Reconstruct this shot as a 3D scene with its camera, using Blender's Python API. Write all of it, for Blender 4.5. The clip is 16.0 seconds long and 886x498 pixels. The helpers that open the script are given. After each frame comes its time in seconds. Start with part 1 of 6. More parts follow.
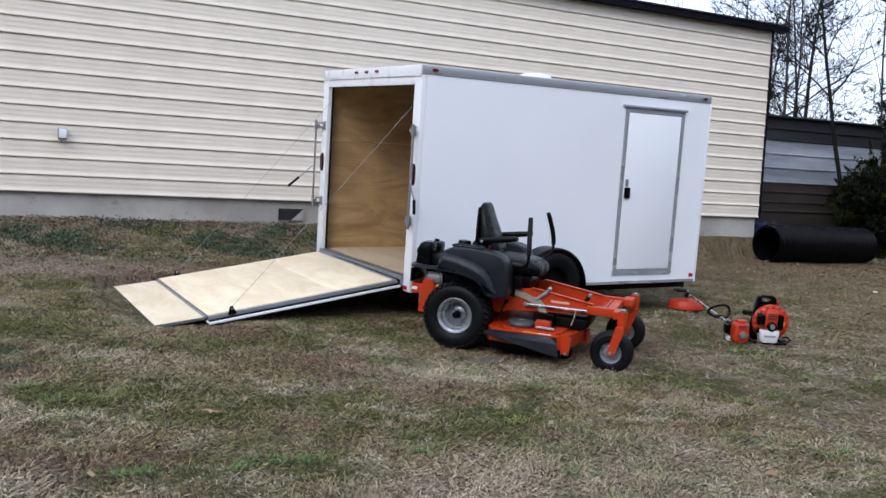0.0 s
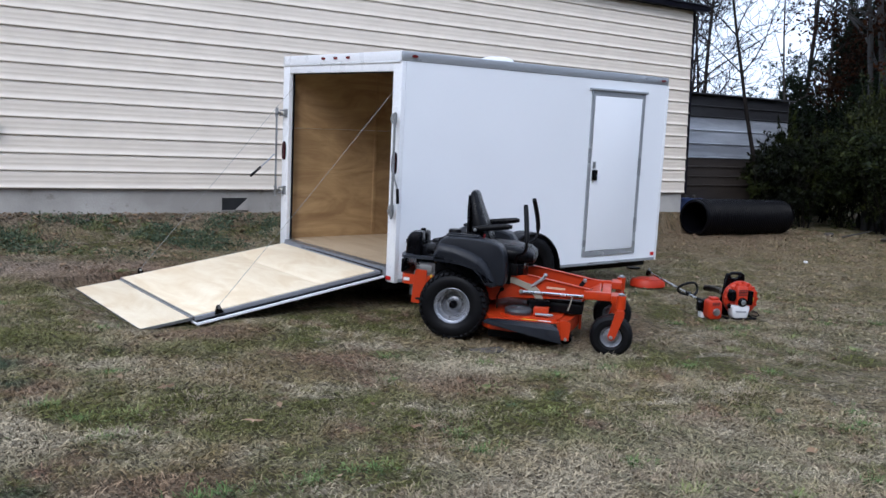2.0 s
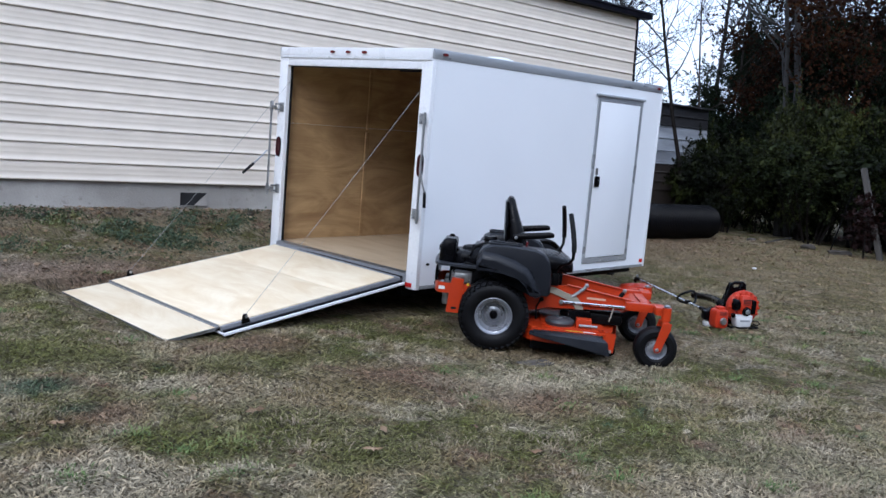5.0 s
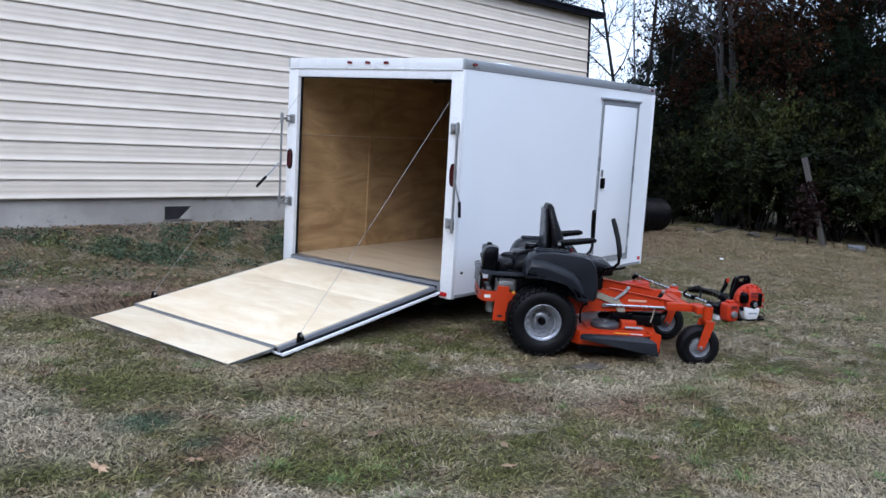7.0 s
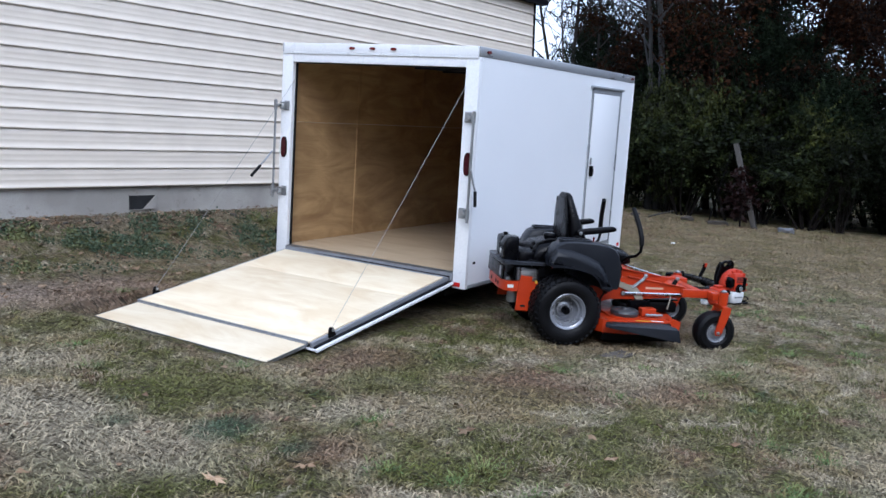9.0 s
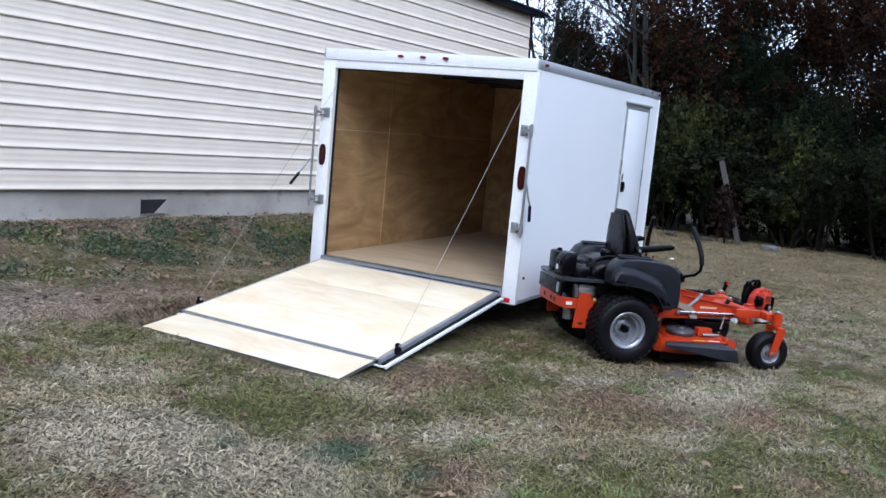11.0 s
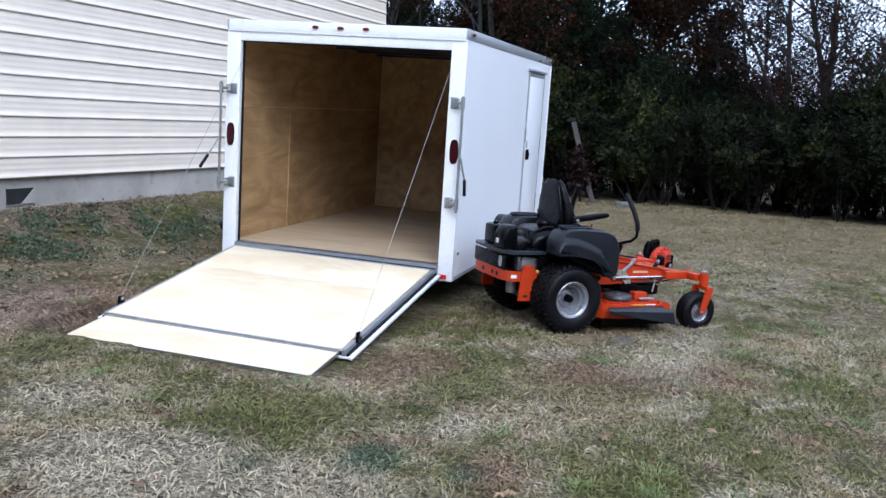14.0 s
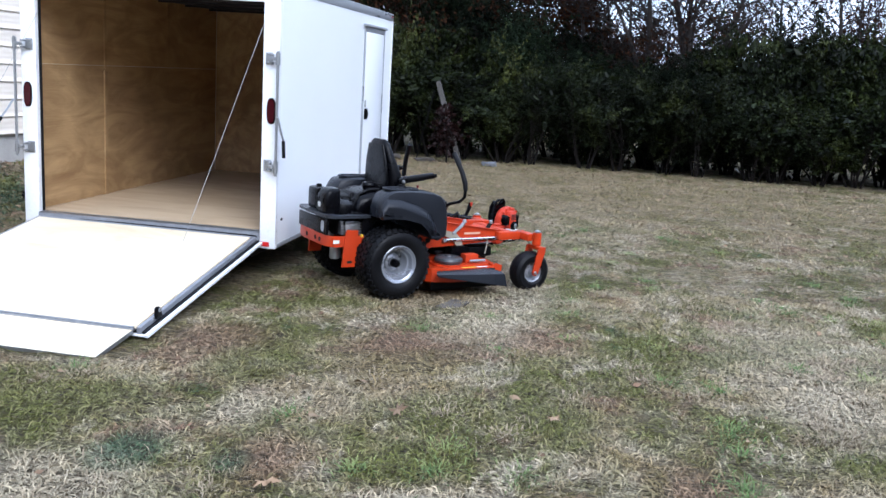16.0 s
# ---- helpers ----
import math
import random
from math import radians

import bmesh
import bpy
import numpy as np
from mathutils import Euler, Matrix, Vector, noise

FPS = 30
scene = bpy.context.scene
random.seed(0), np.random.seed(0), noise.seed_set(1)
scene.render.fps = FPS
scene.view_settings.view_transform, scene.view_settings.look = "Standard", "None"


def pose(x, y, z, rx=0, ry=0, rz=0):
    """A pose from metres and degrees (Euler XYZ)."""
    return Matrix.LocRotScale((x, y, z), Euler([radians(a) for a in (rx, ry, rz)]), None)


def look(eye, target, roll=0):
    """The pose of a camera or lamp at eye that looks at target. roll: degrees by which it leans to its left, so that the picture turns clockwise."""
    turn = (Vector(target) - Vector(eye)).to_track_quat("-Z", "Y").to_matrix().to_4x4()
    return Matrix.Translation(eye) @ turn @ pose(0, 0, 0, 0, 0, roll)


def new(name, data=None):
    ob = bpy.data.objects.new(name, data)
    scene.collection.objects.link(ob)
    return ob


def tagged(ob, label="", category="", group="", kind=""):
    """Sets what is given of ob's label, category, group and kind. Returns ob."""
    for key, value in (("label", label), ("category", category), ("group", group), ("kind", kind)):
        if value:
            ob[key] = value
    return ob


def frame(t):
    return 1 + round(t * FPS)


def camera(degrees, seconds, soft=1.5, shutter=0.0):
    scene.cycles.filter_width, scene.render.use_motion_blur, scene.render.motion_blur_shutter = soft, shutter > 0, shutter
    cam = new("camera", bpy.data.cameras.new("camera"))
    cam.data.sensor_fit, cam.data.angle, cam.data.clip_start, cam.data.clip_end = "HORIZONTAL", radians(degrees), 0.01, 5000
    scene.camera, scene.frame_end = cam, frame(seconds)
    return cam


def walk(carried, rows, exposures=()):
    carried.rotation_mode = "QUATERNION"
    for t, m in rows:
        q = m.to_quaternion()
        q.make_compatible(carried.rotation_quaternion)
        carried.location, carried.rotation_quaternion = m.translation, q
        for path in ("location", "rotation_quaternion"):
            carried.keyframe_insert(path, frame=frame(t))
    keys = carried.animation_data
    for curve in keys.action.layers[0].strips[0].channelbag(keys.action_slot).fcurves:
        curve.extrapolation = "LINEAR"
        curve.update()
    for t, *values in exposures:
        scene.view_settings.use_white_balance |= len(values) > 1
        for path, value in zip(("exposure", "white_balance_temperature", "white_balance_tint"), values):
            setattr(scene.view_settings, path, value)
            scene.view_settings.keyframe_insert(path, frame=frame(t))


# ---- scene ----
cam = camera(52.1, 16.0, 1.5)
PATH = [
    (0, (-0.174, -0.359, 1.147), (0.834, 1.362, 0.991), 2.66),
    (0.5, (-0.416, -0.293, 1.177), (0.649, 1.385, 0.958), 0.78),
    (1, (-0.579, -0.190, 1.177), (0.497, 1.482, 0.958), 1.89),
    (1.5, (-0.694, 0.010, 1.190), (0.445, 1.638, 0.966), -0.44),
    (2, (-0.804, 0.165, 1.210), (0.399, 1.751, 1.013), 1.39),
    (2.5, (-1.097, 0.270, 1.214), (0.228, 1.757, 1.034), -0.65),
    (3, (-1.285, 0.456, 1.216), (0.053, 1.934, 1.057), 1.06),
    (3.5, (-1.372, 0.668, 1.220), (-0.025, 2.138, 1.071), 0.56),
    (4, (-1.461, 0.851, 1.228), (-0.121, 2.327, 1.069), 2.21),
    (4.2, (-1.481, 0.934, 1.230), (-0.126, 2.394, 1.054), 2.38),
    (6.5, (-2.092, 1.805, 1.286), (-0.591, 3.113, 1.100), 2.95),
    (7, (-2.330, 2.013, 1.312), (-0.786, 3.269, 1.111), 1.45),
    (7.5, (-2.458, 2.215, 1.318), (-0.903, 3.455, 1.110), 2.00),
    (8, (-2.531, 2.466, 1.301), (-0.950, 3.672, 1.088), 0.73),
    (8.5, (-2.631, 2.670, 1.324), (-1.021, 3.839, 1.120), 2.72),
    (9, (-2.837, 2.861, 1.332), (-1.164, 3.932, 1.101), 1.52),
    (9.5, (-2.967, 3.054, 1.343), (-1.285, 4.111, 1.114), 3.08),
    (9.7, (-2.987, 3.128, 1.332), (-1.303, 4.184, 1.109), 2.92),
    (11.8, (-3.211, 4.038, 1.333), (-1.430, 4.919, 1.100), 1.50),
    (12, (-3.195, 4.125, 1.337), (-1.418, 5.007, 1.086), 0.27),
    (12.5, (-3.126, 4.332, 1.339), (-1.353, 5.215, 1.065), 0.79),
    (13, (-3.144, 4.444, 1.359), (-1.318, 5.207, 1.070), 0.51),
    (13.5, (-3.255, 4.586, 1.365), (-1.389, 5.246, 1.080), -0.32),
    (14, (-3.321, 4.616, 1.384), (-1.436, 5.228, 1.111), 1.24),
    (14.5, (-3.347, 4.602, 1.385), (-1.439, 5.140, 1.123), 1.01),
    (15, (-3.239, 4.482, 1.377), (-1.313, 4.968, 1.137), 0.23),
    (15.5, (-3.088, 4.270, 1.354), (-1.167, 4.754, 1.082), 0.73),
    (16, (-2.883, 4.209, 1.356), (-0.950, 4.582, 1.006), 0.81),
]
walk(cam, [(t, look(eye, target, roll)) for t, eye, target, roll in PATH], [(0.0, 0.70, 5880, 11), (1.0, 0.70, 5880, 11), (2.5, 0.70, 5620, 11), (9.0, 0.82, 5480, 11), (9.6, 0.88, 5480, 11), (12.5, 0.96, 5450, 11), (13.2, 0.97, 5450, 11), (14.5, 1.20, 5430, 11), (16.0, 1.42, 5480, 11)])

# ---- world and light: a bright, thinly overcast late-autumn sky ----
world = bpy.data.worlds.new("overcast_sky")
scene.world = world
world.use_nodes = True
wn, wl = world.node_tree.nodes, world.node_tree.links
sky = wn.new("ShaderNodeTexSky")
sky.sky_type, sky.sun_disc = "NISHITA", False
SUN_ELEVATION, SUN_AZIMUTH = radians(38), radians(235)
sky.sun_elevation, sky.sun_rotation = SUN_ELEVATION, SUN_AZIMUTH
sky.air_density, sky.dust_density, sky.ozone_density = 1.0, 3.0, 1.5
cloud = wn.new("ShaderNodeMix")
cloud.data_type = "RGBA"
cloud.inputs[0].default_value = 0.72
cloud.inputs[7].default_value = (8.6, 9.2, 10.4, 1)
wl.new(sky.outputs[0], cloud.inputs[6])
wl.new(cloud.outputs[2], wn["Background"].inputs[0])
wn["Background"].inputs[1].default_value = 0.115

sun_data = bpy.data.lights.new("sun", "SUN")
sun_data.energy, sun_data.angle, sun_data.color = 0.8, radians(25), (1.0, 0.96, 0.9)
sun = new("sun", sun_data)
sun.matrix_world = pose(0, 0, 30) @ Vector((math.sin(SUN_AZIMUTH) * math.cos(SUN_ELEVATION), math.cos(SUN_AZIMUTH) * math.cos(SUN_ELEVATION), math.sin(SUN_ELEVATION))).to_track_quat("Z", "Y").to_matrix().to_4x4()


# ---- materials ----
def nodes_of(name):
    m = bpy.data.materials.new(name)
    m.use_nodes = True
    return m, m.node_tree.nodes, m.node_tree.links, m.node_tree.nodes["Principled BSDF"]


def mixed(n, l, fac, a, b, kind="MIX"):
    """A colour mix node; a and b are colours or sockets, fac a number or a socket."""
    m = n.new("ShaderNodeMix")
    m.data_type, m.blend_type = "RGBA", kind
    for socket, value in ((m.inputs[0], fac), (m.inputs[6], a), (m.inputs[7], b)):
        if isinstance(value, bpy.types.NodeSocket):
            l.new(value, socket)
        elif isinstance(value, tuple):
            socket.default_value = (*value, 1)
        else:
            socket.default_value = value
    return m.outputs[2]


def noisy(n, l, coords, scale, detail=5.0, rough=0.55, low=0.35, high=0.65, stretch=None, distort=0.0):
    """A noise texture, stretched to between low and high: a socket from 0 to 1."""
    if stretch:
        mp = n.new("ShaderNodeMapping")
        mp.inputs["Scale"].default_value = stretch
        l.new(coords, mp.inputs["Vector"])
        coords = mp.outputs[0]
    t = n.new("ShaderNodeTexNoise")
    t.inputs["Scale"].default_value, t.inputs["Detail"].default_value = scale, detail
    t.inputs["Roughness"].default_value, t.inputs["Distortion"].default_value = rough, distort
    l.new(coords, t.inputs["Vector"])
    r = n.new("ShaderNodeMapRange")
    r.inputs[1].default_value, r.inputs[2].default_value = low, high
    l.new(t.outputs["Fac"], r.inputs[0])
    return r.outputs[0]


def place(n, world_space=False):
    return n.new("ShaderNodeNewGeometry").outputs["Position"] if world_space else n.new("ShaderNodeTexCoord").outputs["Object"]


def surface(name, base, wear=None, amount=0.5, scale=4.0, rough=0.5, metal=0.0, bump=0.0, fine=60.0, gloss=0.5, coat=0.0, stretch=None, shift=0.0, world_space=False, dirt=None, uneven=1.0):
    """A surface: base colour broken up by wear in patches and by a finer grain, uneven gloss, fine relief."""
    m, n, l, b = nodes_of(name)
    c = place(n, world_space)
    wear = wear or tuple(v * 0.8 for v in base)
    patch = noisy(n, l, c, scale, stretch=stretch)
    scaled = n.new("ShaderNodeMath")
    scaled.operation = "MULTIPLY"
    scaled.inputs[1].default_value = amount
    l.new(patch, scaled.inputs[0])
    colour = mixed(n, l, scaled.outputs[0], base, wear)
    grain = noisy(n, l, c, fine, 3.0, stretch=stretch)
    half = n.new("ShaderNodeMath")
    half.operation = "MULTIPLY"
    half.inputs[1].default_value = 0.16
    l.new(grain, half.inputs[0])
    colour = mixed(n, l, half.outputs[0], colour, tuple(v * 0.6 for v in base))
    if dirt:
        spots = noisy(n, l, c, scale * 2.7, 8.0, 0.7, 0.58, 0.72)
        colour = mixed(n, l, spots, colour, dirt)
    if shift:
        r = n.new("ShaderNodeObjectInfo").outputs["Random"]
        hsv = n.new("ShaderNodeHueSaturation")
        mr = n.new("ShaderNodeMapRange")
        mr.inputs[3].default_value, mr.inputs[4].default_value = 1 - shift, 1 + shift
        l.new(r, mr.inputs[0])
        l.new(mr.outputs[0], hsv.inputs["Value"])
        l.new(colour, hsv.inputs["Color"])
        colour = hsv.outputs[0]
    l.new(colour, b.inputs["Base Color"])
    rr = n.new("ShaderNodeMapRange")
    rr.inputs[3].default_value, rr.inputs[4].default_value = max(0.02, rough - 0.08 * uneven), min(1.0, rough + 0.1 * uneven)
    l.new(patch, rr.inputs[0])
    l.new(rr.outputs[0], b.inputs["Roughness"])
    b.inputs["Metallic"].default_value = metal
    b.inputs["Specular IOR Level"].default_value = gloss
    b.inputs["Coat Weight"].default_value = coat
    b.inputs["Coat Roughness"].default_value = 0.08
    if bump:
        bp = n.new("ShaderNodeBump")
        bp.inputs["Strength"].default_value, bp.inputs["Distance"].default_value = 1.0, bump
        l.new(grain, bp.inputs["Height"])
        l.new(bp.outputs[0], b.inputs["Normal"])
    return m


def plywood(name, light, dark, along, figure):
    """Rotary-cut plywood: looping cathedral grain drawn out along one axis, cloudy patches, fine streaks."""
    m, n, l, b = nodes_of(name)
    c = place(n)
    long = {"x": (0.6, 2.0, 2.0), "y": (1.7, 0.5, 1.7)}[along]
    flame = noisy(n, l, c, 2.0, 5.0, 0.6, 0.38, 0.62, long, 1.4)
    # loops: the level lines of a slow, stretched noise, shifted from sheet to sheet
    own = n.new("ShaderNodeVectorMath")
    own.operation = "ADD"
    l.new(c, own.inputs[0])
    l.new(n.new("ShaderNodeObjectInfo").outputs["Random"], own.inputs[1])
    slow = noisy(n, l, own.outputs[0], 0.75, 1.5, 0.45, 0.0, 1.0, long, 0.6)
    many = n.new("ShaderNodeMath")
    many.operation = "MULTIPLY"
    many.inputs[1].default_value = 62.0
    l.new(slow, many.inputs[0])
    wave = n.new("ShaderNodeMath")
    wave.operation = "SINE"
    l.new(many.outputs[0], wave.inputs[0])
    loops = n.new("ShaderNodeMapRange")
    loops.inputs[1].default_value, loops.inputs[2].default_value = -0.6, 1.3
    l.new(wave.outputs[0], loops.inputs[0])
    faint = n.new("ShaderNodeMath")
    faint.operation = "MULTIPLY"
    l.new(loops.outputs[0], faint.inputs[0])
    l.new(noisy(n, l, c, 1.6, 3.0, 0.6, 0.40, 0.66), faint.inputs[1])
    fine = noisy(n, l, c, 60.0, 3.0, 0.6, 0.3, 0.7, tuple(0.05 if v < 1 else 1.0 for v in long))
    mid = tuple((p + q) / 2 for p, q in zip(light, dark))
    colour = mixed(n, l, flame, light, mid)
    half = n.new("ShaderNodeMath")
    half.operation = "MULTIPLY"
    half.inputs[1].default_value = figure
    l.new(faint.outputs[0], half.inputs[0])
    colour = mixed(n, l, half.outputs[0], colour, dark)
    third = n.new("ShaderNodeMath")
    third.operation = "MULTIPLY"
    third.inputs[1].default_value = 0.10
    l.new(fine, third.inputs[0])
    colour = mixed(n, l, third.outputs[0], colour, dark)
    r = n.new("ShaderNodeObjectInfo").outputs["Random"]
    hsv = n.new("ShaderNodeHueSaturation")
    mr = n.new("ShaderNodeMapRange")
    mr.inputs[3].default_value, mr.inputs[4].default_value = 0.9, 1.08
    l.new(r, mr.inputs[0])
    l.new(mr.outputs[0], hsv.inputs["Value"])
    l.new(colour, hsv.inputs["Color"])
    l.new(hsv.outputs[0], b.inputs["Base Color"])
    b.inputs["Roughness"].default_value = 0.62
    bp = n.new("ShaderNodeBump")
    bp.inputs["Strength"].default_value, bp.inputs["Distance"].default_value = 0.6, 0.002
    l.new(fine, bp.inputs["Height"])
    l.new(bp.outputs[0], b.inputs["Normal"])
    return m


def lawn_colours(n, l, blades):
    """The winter lawn: straw, faded green, bare red-brown soil and pale dead patches, by place."""
    c = place(n, True)
    flat = n.new("ShaderNodeMapping")
    flat.inputs["Scale"].default_value = (1, 1, 0)
    l.new(c, flat.inputs["Vector"])
    c = flat.outputs[0]
    thatch, litter = (0.45, 0.35, 0.275), (0.42, 0.325, 0.245)
    straw, pale, soil = (0.285, 0.212, 0.104), (0.475, 0.405, 0.282), (0.235, 0.142, 0.090)
    green, weed = (0.118, 0.122, 0.026), (0.052, 0.098, 0.052)
    colour = mixed(n, l, noisy(n, l, c, 3.2, 8.0, 0.72, 0.40, 0.66), straw, pale)
    colour = mixed(n, l, noisy(n, l, c, 1.15, 8.0, 0.68, 0.42, 0.57), colour, green)
    colour = mixed(n, l, noisy(n, l, c, 1.7, 8.0, 0.72, 0.53, 0.62, (1, 1.5, 0), 0.8), colour, pale)
    colour = mixed(n, l, noisy(n, l, c, 1.9, 8.0, 0.72, 0.54, 0.64, distort=0.5), colour, soil)
    colour = mixed(n, l, noisy(n, l, c, 2.3, 6.0, 0.6, 0.62, 0.72, (1, 1, 0)), colour, weed if blades else green)
    # bare, trodden stretches beside the ramp and the mower, bleached and greener ones on the open lawn
    bare = ((2.4, 5.35, 0.45, 0.5, 0.9), (2.8, 4.7, 0.45, 0.35, 0.75), (0.36, 5.55, 0.28, 0.2, 0.8), (0.45, 3.8, 0.55, 0.25, 0.8), (2.0, 9.3, 1.1, 0.7, 0.85), (1.95, 6.5, 0.45, 0.4, 0.7), (4.7, 5.6, 1.3, 0.6, 0.6), (12.0, 9.6, 3.2, 1.2, 0.6), (14.2, 10.8, 2.6, 1.0, 0.9))
    bleached = ((-0.25, 6.5, 0.5, 0.9, 0.85), (0.02, 4.7, 0.3, 0.4, 0.95), (-0.05, 3.65, 0.45, 0.3, 0.95), (2.95, 5.1, 0.55, 0.4, 0.7), (0.3, 7.8, 0.35, 0.4, 0.8), (-0.35, 7.0, 0.5, 0.4, 0.85), (0.93, 5.88, 0.28, 0.18, 0.8), (1.9, 3.1, 0.7, 0.35, 0.6), (3.0, 2.9, 1.3, 0.8, 0.45), (3.8, 4.9, 1.0, 0.35, 0.6), (8.5, 4.6, 2.5, 1.0, 0.25))
    grassy = ((0.7, 6.7, 0.5, 0.45, 0.85), (1.32, 4.5, 0.45, 0.35, 0.85), (1.15, 5.05, 0.3, 0.3, 0.8), (1.6, 6.1, 0.5, 0.3, 0.7), (-0.5, 5.75, 0.22, 0.2, 0.85), (1.0, 8.4, 0.6, 0.35, 0.5))
    spots = [(1.8, 5.4, 0.65, 0.4, 0.7, straw)] + [(*p, soil) for p in bare] + [(*p, pale) for p in bleached] + [(*p, green) for p in grassy]
    spots += [(0.27, 6.1, 0.24, 0.18, 0.85, weed), (0.29, 5.68, 0.15, 0.1, 0.75, weed), (0.0, 3.98, 0.12, 0.1, 0.75, weed), (-0.04, 6.55, 0.13, 0.12, 0.6, weed)]
    spots += [(0.2, 9.65, 2.4, 0.75, 0.9, thatch), (3.0, 11.8, 7.0, 0.55, 0.85, litter), (13.5, 5.0, 6.0, 7.0, 0.6, straw)]
    for x, y, rx, ry, most, tone in spots:
        away = n.new("ShaderNodeMapping")
        away.vector_type = "POINT"
        away.inputs["Location"].default_value, away.inputs["Scale"].default_value = (-x / rx, -y / ry, 0), (1 / rx, 1 / ry, 0)
        l.new(c, away.inputs["Vector"])
        far = n.new("ShaderNodeVectorMath")
        far.operation = "LENGTH"
        l.new(away.outputs[0], far.inputs[0])
        ragged = n.new("ShaderNodeMath")
        ragged.operation = "ADD"
        l.new(far.outputs["Value"], ragged.inputs[0])
        l.new(noisy(n, l, c, 2.4, 8.0, 0.7, 0.2, 0.8), ragged.inputs[1])
        fade = n.new("ShaderNodeMapRange")
        fade.inputs[1].default_value, fade.inputs[2].default_value, fade.inputs[3].default_value, fade.inputs[4].default_value = 0.95, 1.65, most, 0.0
        l.new(ragged.outputs[0], fade.inputs[0])
        colour = mixed(n, l, fade.outputs[0], colour, tone)
    return c, colour


def strands(n, l, c, turn, scale, low, high):
    """Fine noise drawn out along one direction of the ground, like fallen grass."""
    mp = n.new("ShaderNodeMapping")
    mp.inputs["Rotation"].default_value, mp.inputs["Scale"].default_value = (0, 0, radians(turn)), (1, 0.16, 1)
    l.new(c, mp.inputs["Vector"])
    return noisy(n, l, mp.outputs[0], scale, 3.0, 0.6, low, high, distort=1.2)


def lawn_ground():
    m, n, l, b = nodes_of("winter_lawn_soil")
    c, colour = lawn_colours(n, l, False)
    speck = noisy(n, l, c, 30.0, 8.0, 0.75, 0.42, 0.68)
    colour = mixed(n, l, speck, colour, (0.080, 0.060, 0.042))
    for turn, scale in ((20, 80.0), (75, 65.0), (130, 90.0)):
        colour = mixed(n, l, strands(n, l, c, turn, scale, 0.60, 0.74), colour, (0.40, 0.335, 0.225))
    gaps = strands(n, l, c, 160, 55.0, 0.50, 0.62)
    colour = mixed(n, l, gaps, colour, (0.062, 0.050, 0.032))
    l.new(colour, b.inputs["Base Color"])
    b.inputs["Roughness"].default_value, b.inputs["Specular IOR Level"].default_value = 0.95, 0.15
    bp = n.new("ShaderNodeBump")
    bp.inputs["Strength"].default_value, bp.inputs["Distance"].default_value = 1.0, 0.03
    l.new(speck, bp.inputs["Height"])
    l.new(bp.outputs[0], b.inputs["Normal"])
    return m


def lawn_blades(name, low, high, pale):
    m, n, l, b = nodes_of(name)
    c, colour = lawn_colours(n, l, True)
    r = n.new("ShaderNodeNewGeometry").outputs["Random Per Island"]
    tone = n.new("ShaderNodeValToRGB")
    tone.color_ramp.elements[0].color, tone.color_ramp.elements[1].color = (low, low, low, 1), (high, high * 0.98, high * 0.94, 1)
    e = tone.color_ramp.elements.new(0.6)
    e.color = (0.80, 0.80, 0.78, 1)
    l.new(r, tone.inputs[0])
    colour = mixed(n, l, 1.0, colour, tone.outputs[0], "MULTIPLY")
    dead = n.new("ShaderNodeMapRange")
    dead.inputs[1].default_value, dead.inputs[2].default_value, dead.inputs[4].default_value = 0.78, 0.86, pale
    l.new(r, dead.inputs[0])
    colour = mixed(n, l, dead.outputs[0], colour, (0.42, 0.345, 0.235))
    l.new(colour, b.inputs["Base Color"])
    b.inputs["Roughness"].default_value, b.inputs["Specular IOR Level"].default_value = 0.75, 0.25
    return m


def foliage(name, dark, light, tip=None, rough=0.5, gloss=0.4):
    """Leaves that differ one from the next, in larger patches mixed towards the tip colour."""
    m, n, l, b = nodes_of(name)
    r = n.new("ShaderNodeNewGeometry").outputs["Random Per Island"]
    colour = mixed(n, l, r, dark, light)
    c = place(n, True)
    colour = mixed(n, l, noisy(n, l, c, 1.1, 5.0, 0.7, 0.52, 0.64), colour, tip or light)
    own = n.new("ShaderNodeMapRange")
    own.inputs[3].default_value, own.inputs[4].default_value = 0.4, 1.65
    l.new(n.new("ShaderNodeObjectInfo").outputs["Random"], own.inputs[0])
    hsv = n.new("ShaderNodeHueSaturation")
    l.new(own.outputs[0], hsv.inputs["Value"])
    l.new(colour, hsv.inputs["Color"])
    l.new(hsv.outputs[0], b.inputs["Base Color"])
    b.inputs["Roughness"].default_value, b.inputs["Specular IOR Level"].default_value = rough, gloss
    return m


def glowing_glass(name, colour):
    m, n, l, b = nodes_of(name)
    b.inputs["Base Color"].default_value = (*colour, 1)
    b.inputs["Roughness"].default_value, b.inputs["Coat Weight"].default_value = 0.25, 0.1
    b.inputs["Specular IOR Level"].default_value = 0.3
    return m


